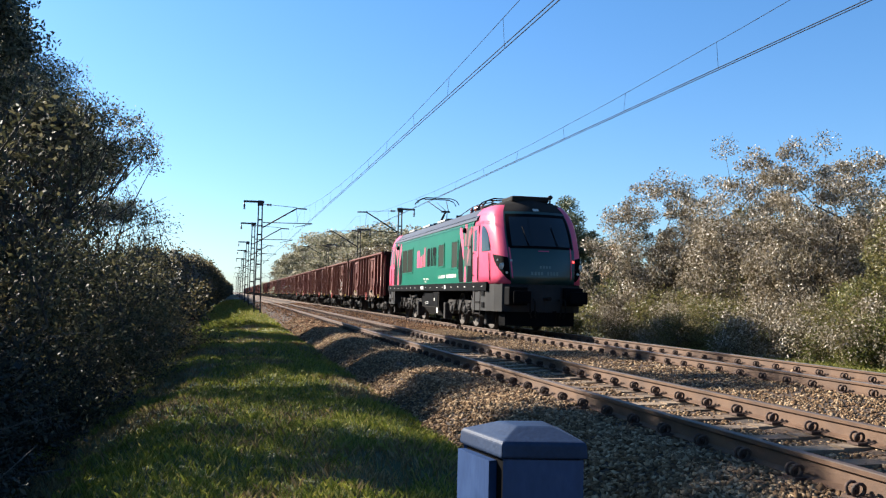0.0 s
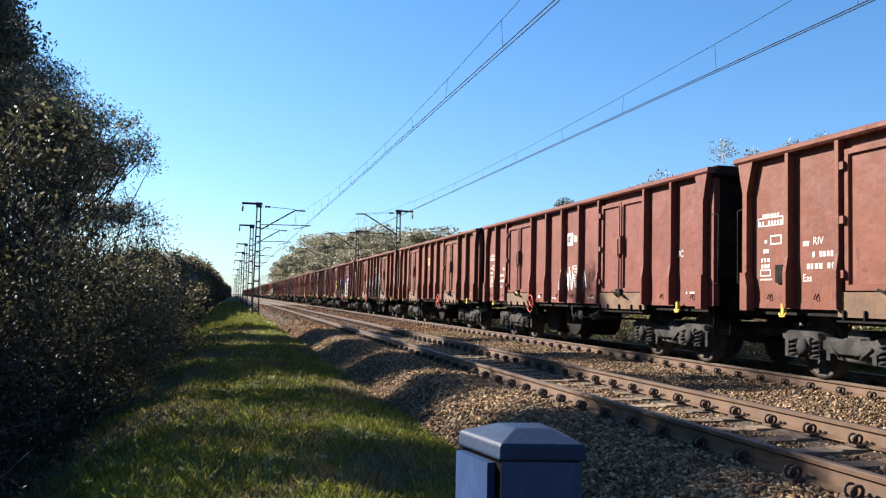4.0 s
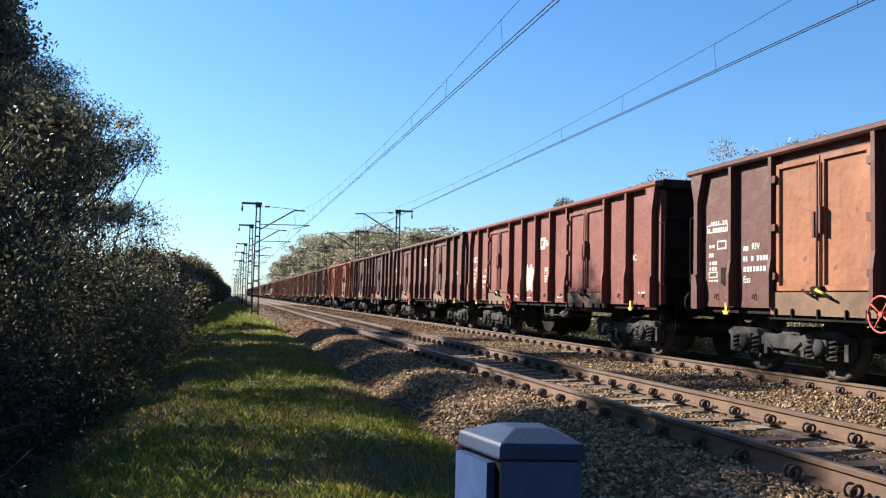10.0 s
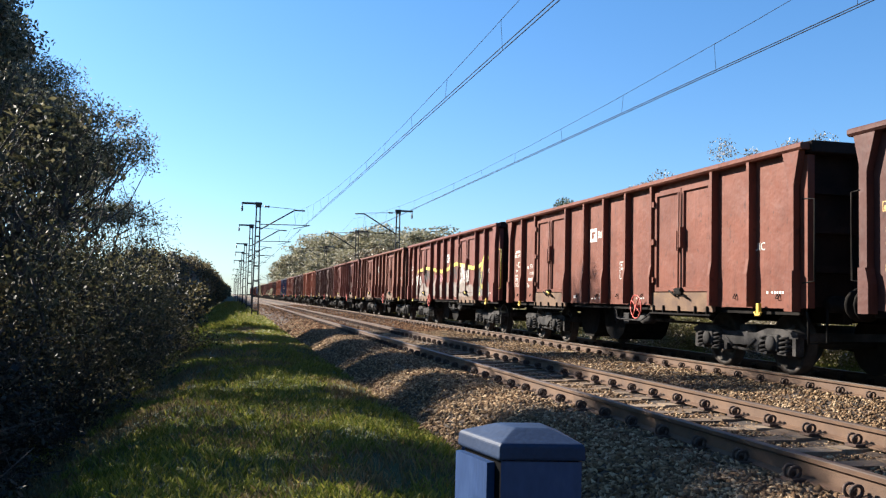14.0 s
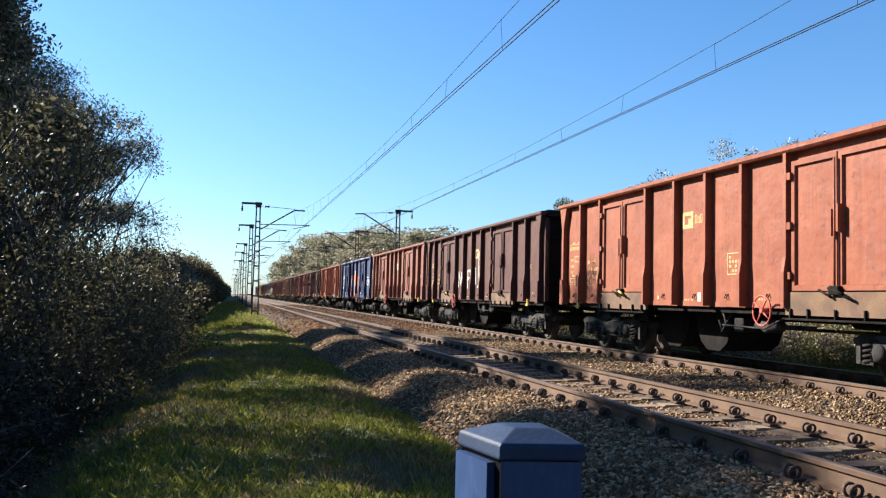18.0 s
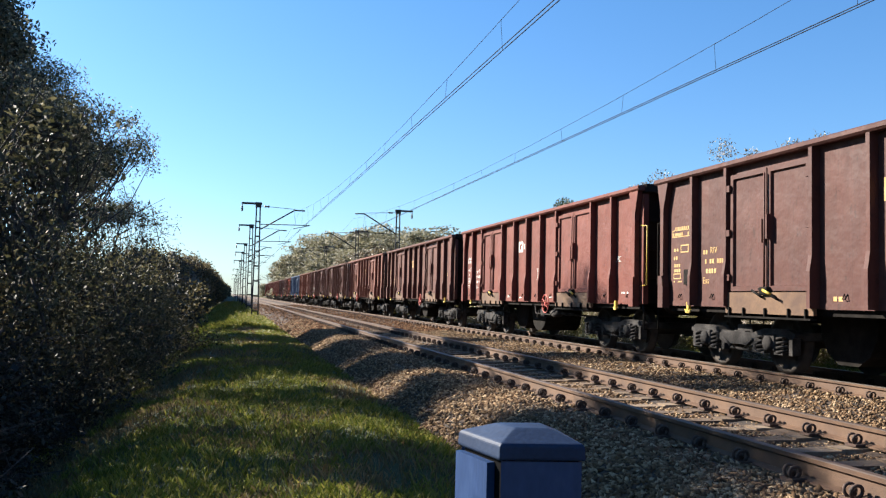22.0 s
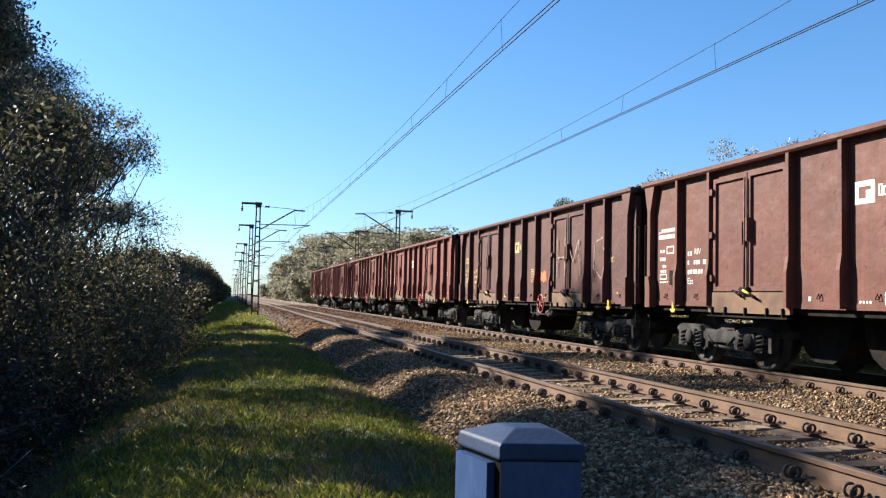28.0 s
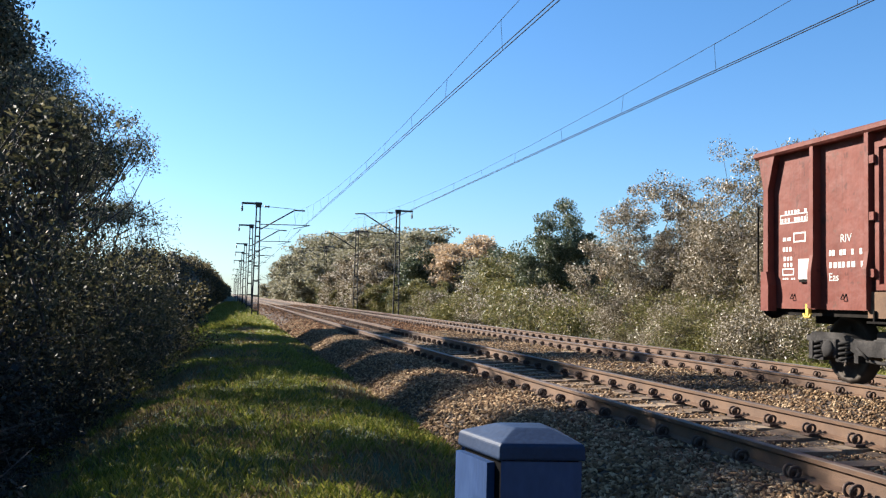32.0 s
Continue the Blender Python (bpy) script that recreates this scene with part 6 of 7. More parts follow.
def plant(name, seed, lobes, clumps, per, long, wide, leaf, label, category, group="", at=None, trunk=0.1, stems=1, lump=0.3, bare=0, low=0.1):
    """A tree or bush: trunk or stems, boughs to every clump of the lobes (x, y, z, rx, ry, rz), and single leaves in each clump."""
    rng = np.random.default_rng(seed)
    base = thing(name, label=label, category=category, group=group, m=at)
    size = np.array([l[3] * l[4] * l[5] for l in lobes]) ** 0.67
    which = rng.choice(len(lobes), clumps, p=size / size.sum())
    lob = np.array(lobes)[which]
    d = rng.normal(size=(clumps, 3))
    d /= np.linalg.norm(d, axis=1)[:, None]
    rad = rng.uniform(0.25, 1.0, clumps)[:, None] ** 0.45
    rad *= rng.uniform(0.86, 1.14, clumps)[:, None]
    c = lob[:, :3] + d * rad * lob[:, 3:]
    c[:, 2] = np.maximum(c[:, 2], low)
    heart = np.array(lobes)[:, :3].mean(0)
    roots = [np.array([rng.normal() * 0.15 * (stems > 1), rng.normal() * 0.15 * (stems > 1), -0.2]) for _ in range(stems)]
    spine, woods = [], []
    for r0 in roots:
        wood = bmesh.new()
        l = np.array(lobes[rng.integers(len(lobes))])
        goal = l[:3] + rng.uniform(-0.5, 0.5, 3) * l[3:] if stems > 1 else heart
        spine.append(limb(wood, r0, goal, trunk, trunk * 0.35, rng, 0.0, 5))
        woods.append(wood)
    for k in range(clumps):
        which_ = rng.integers(len(spine))
        sp, wood = spine[which_], woods[which_]
        from_ = sp[rng.integers(1, len(sp))]
        if from_[2] > c[k][2]:
            from_ = sp[max(1, min(len(sp) - 1, int(len(sp) * 0.4)))]
        if bare > 0 or (k % 3 == 0 and bare == 0):
            limb(wood, from_, c[k], trunk * 0.28, 0.006, rng, 0.1, 3)
            for _ in range(1 + bare):
                limb(wood, c[k], c[k] + rng.normal(size=3) * lump * 1.1 + np.array([0, 0, lump * 0.4]), 0.007, 0.003, rng, 0.0, 1)
    for wood in woods:
        part("trunk" if stems == 1 else "stem", wood, m_bark, base)
    n = clumps * per
    grow_ = rng.uniform(0.6, 1.35, clumps)
    idx = np.repeat(np.arange(clumps), per)
    way = rng.normal(size=(n, 3))
    way /= np.linalg.norm(way, axis=1)[:, None]
    p = c[idx] + way * (rng.uniform(0.05, 1, n) ** 0.5 * 1.75 * lump * grow_[idx])[:, None] * np.array([1, 1, 0.75])
    p[:, 2] = np.maximum(p[:, 2], 0.03)
    crown = new("crown", leaf_cloud("crown", p, rng, long, wide, LEAVES[leaf]))
    crown.parent = base
    return base


def sow(variants, places, seed):
    """Copies of plants at (x, y, size)."""
    r = random.Random(seed)
    for k, (x, y, size) in enumerate(places):
        v = variants[k % len(variants)]
        copy_thing(v, pose(x, y, ground_height(x, y) - 0.05, r.uniform(-6, 6), r.uniform(-6, 6), r.uniform(0, 360)) @ Matrix.Diagonal((size * r.uniform(0.9, 1.2), size * r.uniform(0.9, 1.2), size * r.uniform(0.9, 1.1), 1)))


def at(x, y, turn=0):
    return pose(x, y, ground_height(x, y) - 0.05, 0, 0, turn)


# trees of the ditch side
SWAY = []
SWAY.append(plant("willow_tree", 3, [(1.85, 0.0, 5.95, 0.8, 1.0, 0.58), (1.1, 0.3, 6.2, 0.7, 1.0, 0.5), (0.35, 0.0, 6.35, 0.7, 1.0, 0.5), (2.62, 0.2, 5.75, 0.3, 0.5, 0.38), (-0.6, 0, 6.5, 0.8, 1.0, 0.7), (1.55, 0.2, 5.2, 0.4, 0.8, 0.22), (-0.5, 1.2, 7.8, 0.8, 0.9, 0.6)], 165, 135, 0.07, 0.028, "willow",
      "tall willow with dark backlit foliage above the ditch", "tree", at=at(-4.4, 17.5), trunk=0.085, stems=4, lump=0.21, bare=1))
SWAY.append(plant("willow_tree", 8, [(0.95, 0.9, 6.5, 0.4, 0.5, 0.6), (0.85, 0.8, 5.8, 0.28, 0.4, 0.5), (0.1, 0.8, 6.7, 0.95, 1.5, 0.95), (-0.3, 0.2, 6.4, 1.0, 1.3, 0.7), (-1.0, -1.2, 6.4, 1.1, 1.4, 1.0)], 130, 250, 0.075, 0.034, "willow",
      "willow with leafy boughs overhanging the ditch", "tree", at=at(-3.8, 11.2), trunk=0.1, lump=0.21, bare=0))
tall = plant("willow_tree", 9, [(0, 0, 8.0, 1.3, 2.0, 0.8), (0.6, 1.2, 7.6, 1.1, 1.3, 0.7), (-0.6, -1.0, 7.4, 1.2, 1.4, 0.8)], 75, 150, 0.15, 0.07, "willow",
             "tall slender willow behind the ditch bushes", "tree", "tall ditch willows", at=at(-6.2, 26.6), trunk=0.12, lump=0.36)
sow((tall,), [(-6.5, 31.5, 0.97), (-6.4, 37.5, 0.95), (-6.6, 44, 0.93)], 26)
plant("willow_tree", 11, [(0.2, 0.3, 8.2, 1.1, 1.6, 0.8)], 40, 300, 0.085, 0.035, "willow",
      "willow standing above the ditch bushes", "tree", at=at(-5.4, 24), trunk=0.1, lump=0.3, bare=1)
# added out of view to throw bands of shade over the near track
poplar = plant("poplar_tree", 15, [(0, 0, 13.4, 1.1, 1.2, 1.7), (0.2, 0.3, 11.2, 1.4, 1.5, 1.6), (-0.2, -0.3, 8.8, 1.5, 1.6, 1.5)], 140, 140, 0.17, 0.1, "willow", "tall leafy tree out of view beyond the ditch, shading the track", "tree", "tall trees beyond the ditch", at=at(-9.3, 26.5), trunk=0.16, lump=0.36, bare=-1)
sow((poplar,), [(-9.6, 32.5, 1.0), (-10.4, 39.5, 1.02)], 27)
plant("bare_bush", 12, [(0, 0, 3.5, 1.3, 1.5, 1.3)], 40, 90, 0.08, 0.03, "autumn", "half-bare twiggy bush with a few dry leaves", "bush", at=at(-2.75, 22) @ Matrix.Diagonal((1.15, 1.15, 1.05, 1)), trunk=0.04, stems=5, lump=0.3, bare=2)
bush_a = plant("bush", 21, [(0, 0, 1.5, 1.2, 1.2, 1.2), (0.7, 0.3, 0.9, 0.9, 0.9, 0.8)], 70, 150, 0.06, 0.028, "shade", "dense thicket bush with olive leaves coloured dark as in shade", "bush", "ditch bushes", at(-3.6, 10.5), 0.03, 4, 0.26)
bush_b = plant("bush", 22, [(0, 0, 1.6, 1.3, 1.2, 1.3), (-0.6, 0.6, 0.9, 0.9, 0.9, 0.8)], 70, 150, 0.062, 0.03, "bronze", "dense thicket bush with yellow-brown autumn leaves", "bush", "ditch bushes", at(-3.8, 13.5), 0.03, 4, 0.26)
bush_c = plant("bush", 23, [(0, 0, 1.7, 1.2, 1.3, 1.3), (0.5, -0.6, 1.0, 0.9, 0.9, 0.8)], 70, 150, 0.06, 0.028, "olivine", "leafy olive-green bush on the ditch bank", "bush", "ditch bushes", at(-4.2, 18), 0.03, 4, 0.27)
r = random.Random(4)
tall_spots = [(-3.6 + r.uniform(-0.35, 0.25), y + r.uniform(-0.4, 0.4), r.uniform(1.1, 1.22) + (0.28 if 16 < y < 45 else 0.05)) for y in (6.2, 8.2, 12.2, 14.2, 16, 18, 20, 22.5, 25, 28, 31, 35, 39, 44, 49, 55, 61, 68, 76, 85, 95, 106)]
tall_spots += [(-3.35, 9.6, 1.2), (-3.4, 11.3, 1.05), (-3.2, 8.4, 0.85), (-3.1, 10.2, 0.85), (-3.2, 7.0, 0.9)]
low_spots = [(-2.6 + r.uniform(-0.2, 0.2), y, r.uniform(0.5, 0.66)) for y in (12.0, 14.5, 17.5, 21, 24, 27, 30.5, 34.5, 39.5)]
back_spots = [(-4.8 + r.uniform(-0.5, 0.5), y, r.uniform(1.5, 1.7)) for y in (52, 60, 68)]
back_spots += [(-5.8 + r.uniform(-0.6, 0.6), y + r.uniform(-1, 1), r.uniform(1.25, 1.5)) for y in (14.5, 18, 22, 26, 31, 36, 42, 49, 57, 66, 77, 90, 105)]
bush_f = plant("bush", 24, [(0, 0, 1.6, 1.3, 1.2, 1.3), (-0.6, 0.6, 0.9, 0.9, 0.9, 0.8)], 50, 60, 0.12, 0.07, "bronze", "yellow-brown thicket bush further along the ditch", "bush", "ditch bushes", at(-4.4, 47), 0.03, 3, 0.28, -1)
bush_g = plant("bush", 25, [(0, 0, 1.6, 1.3, 1.2, 1.3), (0.6, 0.6, 0.9, 0.9, 0.9, 0.8)], 50, 60, 0.12, 0.07, "shade", "thicket bush with shade-dark leaves further along the ditch", "bush", "ditch bushes", at(-4.6, 40), 0.03, 3, 0.28, -1)
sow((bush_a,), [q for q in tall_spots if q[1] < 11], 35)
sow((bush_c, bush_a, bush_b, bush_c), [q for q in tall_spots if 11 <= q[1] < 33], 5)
# a second, taller row added unseen behind, which keeps the ditch in shade
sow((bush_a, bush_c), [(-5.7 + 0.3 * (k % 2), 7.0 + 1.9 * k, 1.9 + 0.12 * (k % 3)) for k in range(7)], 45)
# two willows added out of view to shade the foreground verge and ballast
plant("willow_tree", 14, [(0, 0, 7.8, 1.1, 1.3, 1.0), (0.4, -0.9, 8.4, 1.0, 1.1, 0.8), (0.1, 0.8, 8.6, 1.0, 1.1, 0.8)], 120, 190, 0.1, 0.05, "willow", "leafy willow out of view behind the ditch bushes, shading the ballast", "tree", at=at(-5.5, 14.6), trunk=0.1, lump=0.28)
plant("willow_tree", 16, [(0, 0, 6.7, 0.9, 1.0, 0.8), (0.3, -0.6, 7.1, 0.7, 0.7, 0.6)], 55, 170, 0.1, 0.05, "willow", "slender willow behind the ditch bushes", "tree", at=at(-5.0, 13.2), trunk=0.08, lump=0.24)
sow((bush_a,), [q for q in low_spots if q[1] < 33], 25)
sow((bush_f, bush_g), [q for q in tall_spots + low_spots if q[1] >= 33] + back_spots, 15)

# trees and bushes beyond the line
pale_a = plant("pale_tree", 31, [(0, 0, 4.9, 2.0, 2.0, 2.2), (1.4, 0.8, 3.2, 1.8, 1.8, 1.8), (-1.2, -0.6, 2.8, 1.7, 1.7, 1.9), (0.3, -0.8, 1.8, 2.2, 2.0, 1.5)], 210, 240, 0.1, 0.05, "pale",
               "broad silvery-leaved willow shining in the sun", "tree", "trackside trees", at(18.9, 29.5) @ Matrix.Diagonal((1.08, 1.08, 1.1, 1)), 0.1, 3, 0.28)
pale_b = plant("pale_tree", 32, [(0, 0, 4.6, 1.7, 1.7, 2.3), (1.5, 0.2, 3.4, 1.6, 1.6, 1.9), (-1.5, 0.4, 3.2, 1.6, 1.6, 2.0), (0, -0.5, 1.8, 2.2, 1.9, 1.5)], 210, 240, 0.1, 0.05, "pale",
               "broad silvery-leaved willow shining in the sun", "tree", "trackside trees", at(17.6, 34) @ Matrix.Diagonal((1.1, 1.1, 1.08, 1)), 0.1, 3, 0.28)
autumn_a = plant("autumn_tree", 33, [(0, 0, 4.6, 1.3, 1.3, 2.2), (0.9, 0, 3.6, 1.2, 1.2, 1.6)], 90, 80, 0.12, 0.06, "blush",
                 "half-bare tree with dry pinkish leaves", "tree", "trackside trees", at(24.6, 55), 0.1, 3, 0.3, 1)
green_a = plant("green_tree", 34, [(0, 0, 4.7, 1.5, 1.5, 2.2), (0.9, 0, 3.6, 1.6, 1.6, 1.8), (-1.0, 0.3, 3.5, 1.4, 1.4, 1.7)], 150, 240, 0.12, 0.07, "green",
                "dark green round-headed tree", "tree", "trackside trees", at(19.9, 51) @ Matrix.Diagonal((1.12, 1.12, 1.2, 1)), 0.12, 1, 0.28, -1)
olive_a = plant("olive_tree", 35, [(0, 0, 5.2, 2.4, 2.4, 2.6), (2.0, 0, 3.2, 2.0, 2.0, 2.2), (-1.9, 0.5, 3.0, 2.0, 2.0, 2.2)], 150, 190, 0.13, 0.07, "olive",
                "olive-green tree of the wood beyond the line", "tree", "trackside trees", at(30, 46), 0.14, 3, 0.36, -1)
sow((pale_a, pale_b), [(18.6, 24.5, 0.9), (23.5, 28, 1.0), (21.5, 36, 0.85), (19.4, 21.0, 0.84)], 6)
sow((olive_a,), [(20.2, 17.5, 0.72), (20.6, 12.5, 0.75), (18.6, 14.6, 0.55), (18.0, 19.0, 0.6)], 8)
sow((olive_a, green_a, olive_a), [(27.5, 38, 0.9), (33, 57, 0.9), (28, 66, 0.85), (26.5, 57, 0.75), (34.5, 40, 1.0)], 7)


lime_a = plant("green_bush", 36, [(0, 0, 1.9, 1.5, 1.5, 1.7), (0.9, 0.3, 1.2, 1.2, 1.2, 1.2), (-0.8, -0.4, 1.0, 1.2, 1.2, 1.0)], 110, 130, 0.08, 0.04, "lime", "tall fresh-green bush beside the track", "bush", "trackside bushes", at(16.4, 14.2), 0.03, 4, 0.28)
sow((lime_a,), [(17.2, 16.6, 1.15), (16.0, 18.2, 0.62), (17.8, 12.2, 1.3), (16.6, 20.4, 0.7), (16.2, 11.4, 0.9)] + [(15.5 + 0.2 * (k % 3), 8.5 + 1.7 * k, 0.42 + 0.05 * (k % 2)) for k in range(11)], 18)


def bank(name, line, per, seed, side, kinds, label, ragged=1.0):
    """The edge of a far wood as one uneven bank of crowns along a line of (x, y, top): a bumpy body, closely set with small leaves. kinds: leaf kinds by (from, to, share) along the line."""
    rng = np.random.default_rng(seed)
    pts = np.array(line, float)
    way = np.concatenate([[0], np.cumsum(np.hypot(np.diff(pts[:, 0]), np.diff(pts[:, 1]) * 0.4))])
    n, rows = int(way[-1] / 0.45), 15
    along = np.linspace(0, way[-1], n)
    cx, cy, top = (np.interp(along, way, pts[:, k]) for k in range(3))
    grid = np.zeros((rows, n, 3))
    for j in range(n):
        u = along[j]
        h = top[j] * (0.94 + 0.2 * ragged * noise.noise(Vector((u * 0.4, seed, 0))) + 0.14 * ragged * noise.noise(Vector((u * 0.9, seed, 4))))
        for i in range(rows):
            v = i / (rows - 1) * 1.15
            ang = v * math.pi / 2
            deep = 2.6 * (1 - math.sin(min(ang, 1.57)) ** 1.5) if v < 1 else -3.0 * (v - 1) / 0.15
            z = -0.9 + (h + 0.9) * min(1.0, math.sin(min(ang, math.pi / 2)) ** 0.85) - (4.0 if v > 1.1 else 0)
            lump = noise.noise(Vector((u * 0.42, z * 0.3, seed))) * 1.9 + noise.noise(Vector((u * 1.5, z * 1.4, seed + 3))) * 0.5
            out = side * (deep + lump * (0.4 + 0.6 * math.sin(min(v, 1) * 3.1)))
            grid[i, j] = (cx[j] + out * 0.75, cy[j] - abs(deep + lump) * 0.25, z + 0.3 * lump * min(1, v) * (1 - 0.7 * max(0, v - 0.6)))
    f = np.array([(i * n + j, i * n + j + 1, (i + 1) * n + j + 1, (i + 1) * n + j) for i in range(rows - 1) for j in range(n - 1)])
    base = thing(name, label=label, category="trees", kind="stuff")
    # the filling body, dark like the shade between leaves
    body = new("inner_growth", from_arrays("inner_growth", grid.reshape(-1, 3), f, m_gap_shade))
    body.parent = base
    for kind, (u0, u1, share, lo, hi) in kinds:
        cnt = int(per * n * (rows - 1) * (u1 - u0) * share)
        i = rng.uniform(lo, hi, cnt) * (rows - 2)
        j = (u0 + (u1 - u0) * rng.uniform(0, 1, cnt) ** (0.45 if u1 - u0 > 0.9 else 1.0)) * (n - 2)
        mask = np.array([noise.noise(Vector((along[int(b_)] * 0.22, a_ * 0.3, len(kind) * 3.1 + seed))) for a_, b_ in zip(i, j)]) + rng.normal(size=cnt) * 0.1
        keep = mask > np.quantile(mask, 1 - min(1, share * 1.2))
        i, j = i[keep], j[keep]
        i0, j0 = i.astype(int), j.astype(int)
        fi, fj = (i - i0)[:, None], (j - j0)[:, None]
        p = (grid[i0, j0] * (1 - fi) + grid[i0 + 1, j0] * fi) * (1 - fj) + (grid[i0, j0 + 1] * (1 - fi) + grid[i0 + 1, j0 + 1] * fi) * fj
        p += rng.normal(size=p.shape) * np.array([0.3, 0.35, 0.3])
        size = (0.06 + 0.0017 * p[:, 1])[:, None]
        crown = new("crown", leaf_cloud("crown", p, rng, size, size * 0.62, LEAVES[kind]))
        crown.parent = base


# dark tones painted so that gaps in the foliage read as shade
m_gap_shade = material("undergrowth_gap_shade", ((0.04, 0.038, 0.02), (0.065, 0.06, 0.033), (0.1, 0.09, 0.05)), 1.2, 0.9, bump=0.6, fine=6.0)
EDGE = ((12.4, 420, 4.5), (13.2, 340, 6.0), (14.3, 250, 7.4), (15.1, 185, 9.1), (15.1, 150, 10.6), (15.8, 132, 10.5), (16.8, 115, 9.8), (17.6, 100, 9.0), (18.2, 88, 8.0), (18.8, 78, 7.3), (19.4, 70, 6.9), (20.2, 62, 5.9), (21.5, 56, 5.2), (24, 50, 4.8))
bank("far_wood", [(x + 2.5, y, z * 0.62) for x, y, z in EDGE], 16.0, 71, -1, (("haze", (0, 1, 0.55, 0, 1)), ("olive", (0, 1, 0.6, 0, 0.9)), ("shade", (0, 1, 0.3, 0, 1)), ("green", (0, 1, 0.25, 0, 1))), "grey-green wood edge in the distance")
# single crowns of the far wood: (x, y, top) by kind
FAR_CROWNS = {
    "haze": ("grey-green willow of the distant wood, paled for haze", ((15.5, 112, 9.0), (17.6, 106, 9.3), (14.5, 128, 9.9), (13.9, 146, 10.4), (13.5, 166, 9.8), (13.2, 192, 9.2), (12.9, 225, 8.6), (19.6, 100, 8.8), (16.2, 122, 10.0), (21.5, 96, 8.6))),
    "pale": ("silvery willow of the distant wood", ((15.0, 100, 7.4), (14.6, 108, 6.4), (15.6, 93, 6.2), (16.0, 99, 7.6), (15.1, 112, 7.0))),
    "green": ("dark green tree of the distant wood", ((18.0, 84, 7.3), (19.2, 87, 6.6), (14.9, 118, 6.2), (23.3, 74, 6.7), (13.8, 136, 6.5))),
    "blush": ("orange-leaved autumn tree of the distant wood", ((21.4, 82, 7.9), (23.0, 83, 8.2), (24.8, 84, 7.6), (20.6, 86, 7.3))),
    "olive": ("olive tree of the distant wood", ((20.8, 66, 5.9), (19.6, 60, 5.0), (22.3, 70, 6.7), (15.6, 88, 4.9), (16.6, 80, 4.4), (17.2, 73, 4.0), (18.6, 66, 4.0), (14.7, 96, 4.6), (14.0, 106, 4.4), (13.6, 118, 4.8), (13.4, 132, 5.4), (24.5, 62, 6.0), (21.0, 57, 4.6))),
    "gold": ("small golden-leaved tree beside the line", ((13.7, 112, 2.4), (13.6, 118, 2.9), (13.5, 150, 2.6))),
}
for k, (kind, (words, places)) in enumerate(FAR_CROWNS.items()):
    far_tree = None
    for x, y, top in places:
        size = (top + 1.0) / 8.1
        turn = random.Random(int(x * 10 + y)).uniform(0, 360)
        m = pose(x, y, ground_height(x, y) - 0.05, 0, 0, turn) @ Matrix.Diagonal((size * 1.2, size * 1.2, size, 1))
        if far_tree is None:
            far_tree = plant("far_tree", 80 + k, [(0, 0, 5.2, 1.5, 1.5, 1.5), (1.1, 0.4, 3.9, 1.5, 1.4, 1.5), (-1.1, -0.3, 3.7, 1.5, 1.4, 1.6), (0.2, 0.9, 2.2, 1.9, 1.8, 1.7), (0, -0.9, 1.7, 2.0, 1.8, 1.4)], 140, 150, 0.2, 0.12, kind, words, "tree", "trees of the far wood", m, 0.12, 1, 0.36, -1)
        else:
            copy_thing(far_tree, m)
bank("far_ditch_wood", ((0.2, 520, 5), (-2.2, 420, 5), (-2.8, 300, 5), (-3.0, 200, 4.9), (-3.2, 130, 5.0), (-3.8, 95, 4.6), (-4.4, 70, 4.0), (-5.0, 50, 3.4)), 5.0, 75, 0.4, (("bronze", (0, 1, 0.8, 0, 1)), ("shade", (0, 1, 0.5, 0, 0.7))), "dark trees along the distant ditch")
low_a = plant("bush", 41, [(0, 0, 1.1, 1.3, 1.3, 1.1), (0.9, 0.3, 0.8, 0.9, 0.9, 0.8)], 80, 150, 0.075, 0.038, "pale", "thick sunlit bush with silvery leaves beside the track", "bush", "trackside bushes", at(15.8, 21), 0.025, 4, 0.26)
low_b = plant("bush", 42, [(0, 0, 1.1, 1.3, 1.4, 1.1), (-0.9, 0.3, 0.8, 0.9, 0.9, 0.8)], 80, 150, 0.07, 0.036, "olive", "thick sunlit olive bush beside the track", "bush", "trackside bushes", at(15.6, 26.5), 0.025, 4, 0.26)
low_c = plant("bush", 43, [(0, 0, 1.2, 1.2, 1.4, 1.2), (0.2, 0.9, 0.8, 0.9, 0.9, 0.8)], 80, 150, 0.075, 0.038, "pale", "thick sunlit bush with silvery leaves beside the track", "bush", "trackside bushes", at(16, 33), 0.025, 4, 0.27)
r = random.Random(9)
spots = [(15.9 + r.uniform(-0.5, 0.6), y * 1.06 + r.uniform(-0.6, 0.6), r.uniform(0.95, 1.2)) for y in (5, 7, 9, 11, 13, 15, 17, 19, 22, 24, 27, 29, 33, 36, 39.5, 43, 47, 51, 56, 61, 67, 73, 80, 88, 98, 110, 124)]
spots += [(17.6 + r.uniform(-0.6, 0.7) + 0.01 * y, y + r.uniform(-1, 1), r.uniform(1.15, 1.45)) for y in (8, 11, 14, 17.5, 21, 25, 29, 34, 38, 42, 47, 52, 58, 64, 71, 80, 90, 102, 118)]
spots += [(21 + r.uniform(-1.5, 1.5), y, r.uniform(1.4, 1.8)) for y in (38, 42, 47, 53, 60, 66, 74, 84, 94, 106)]
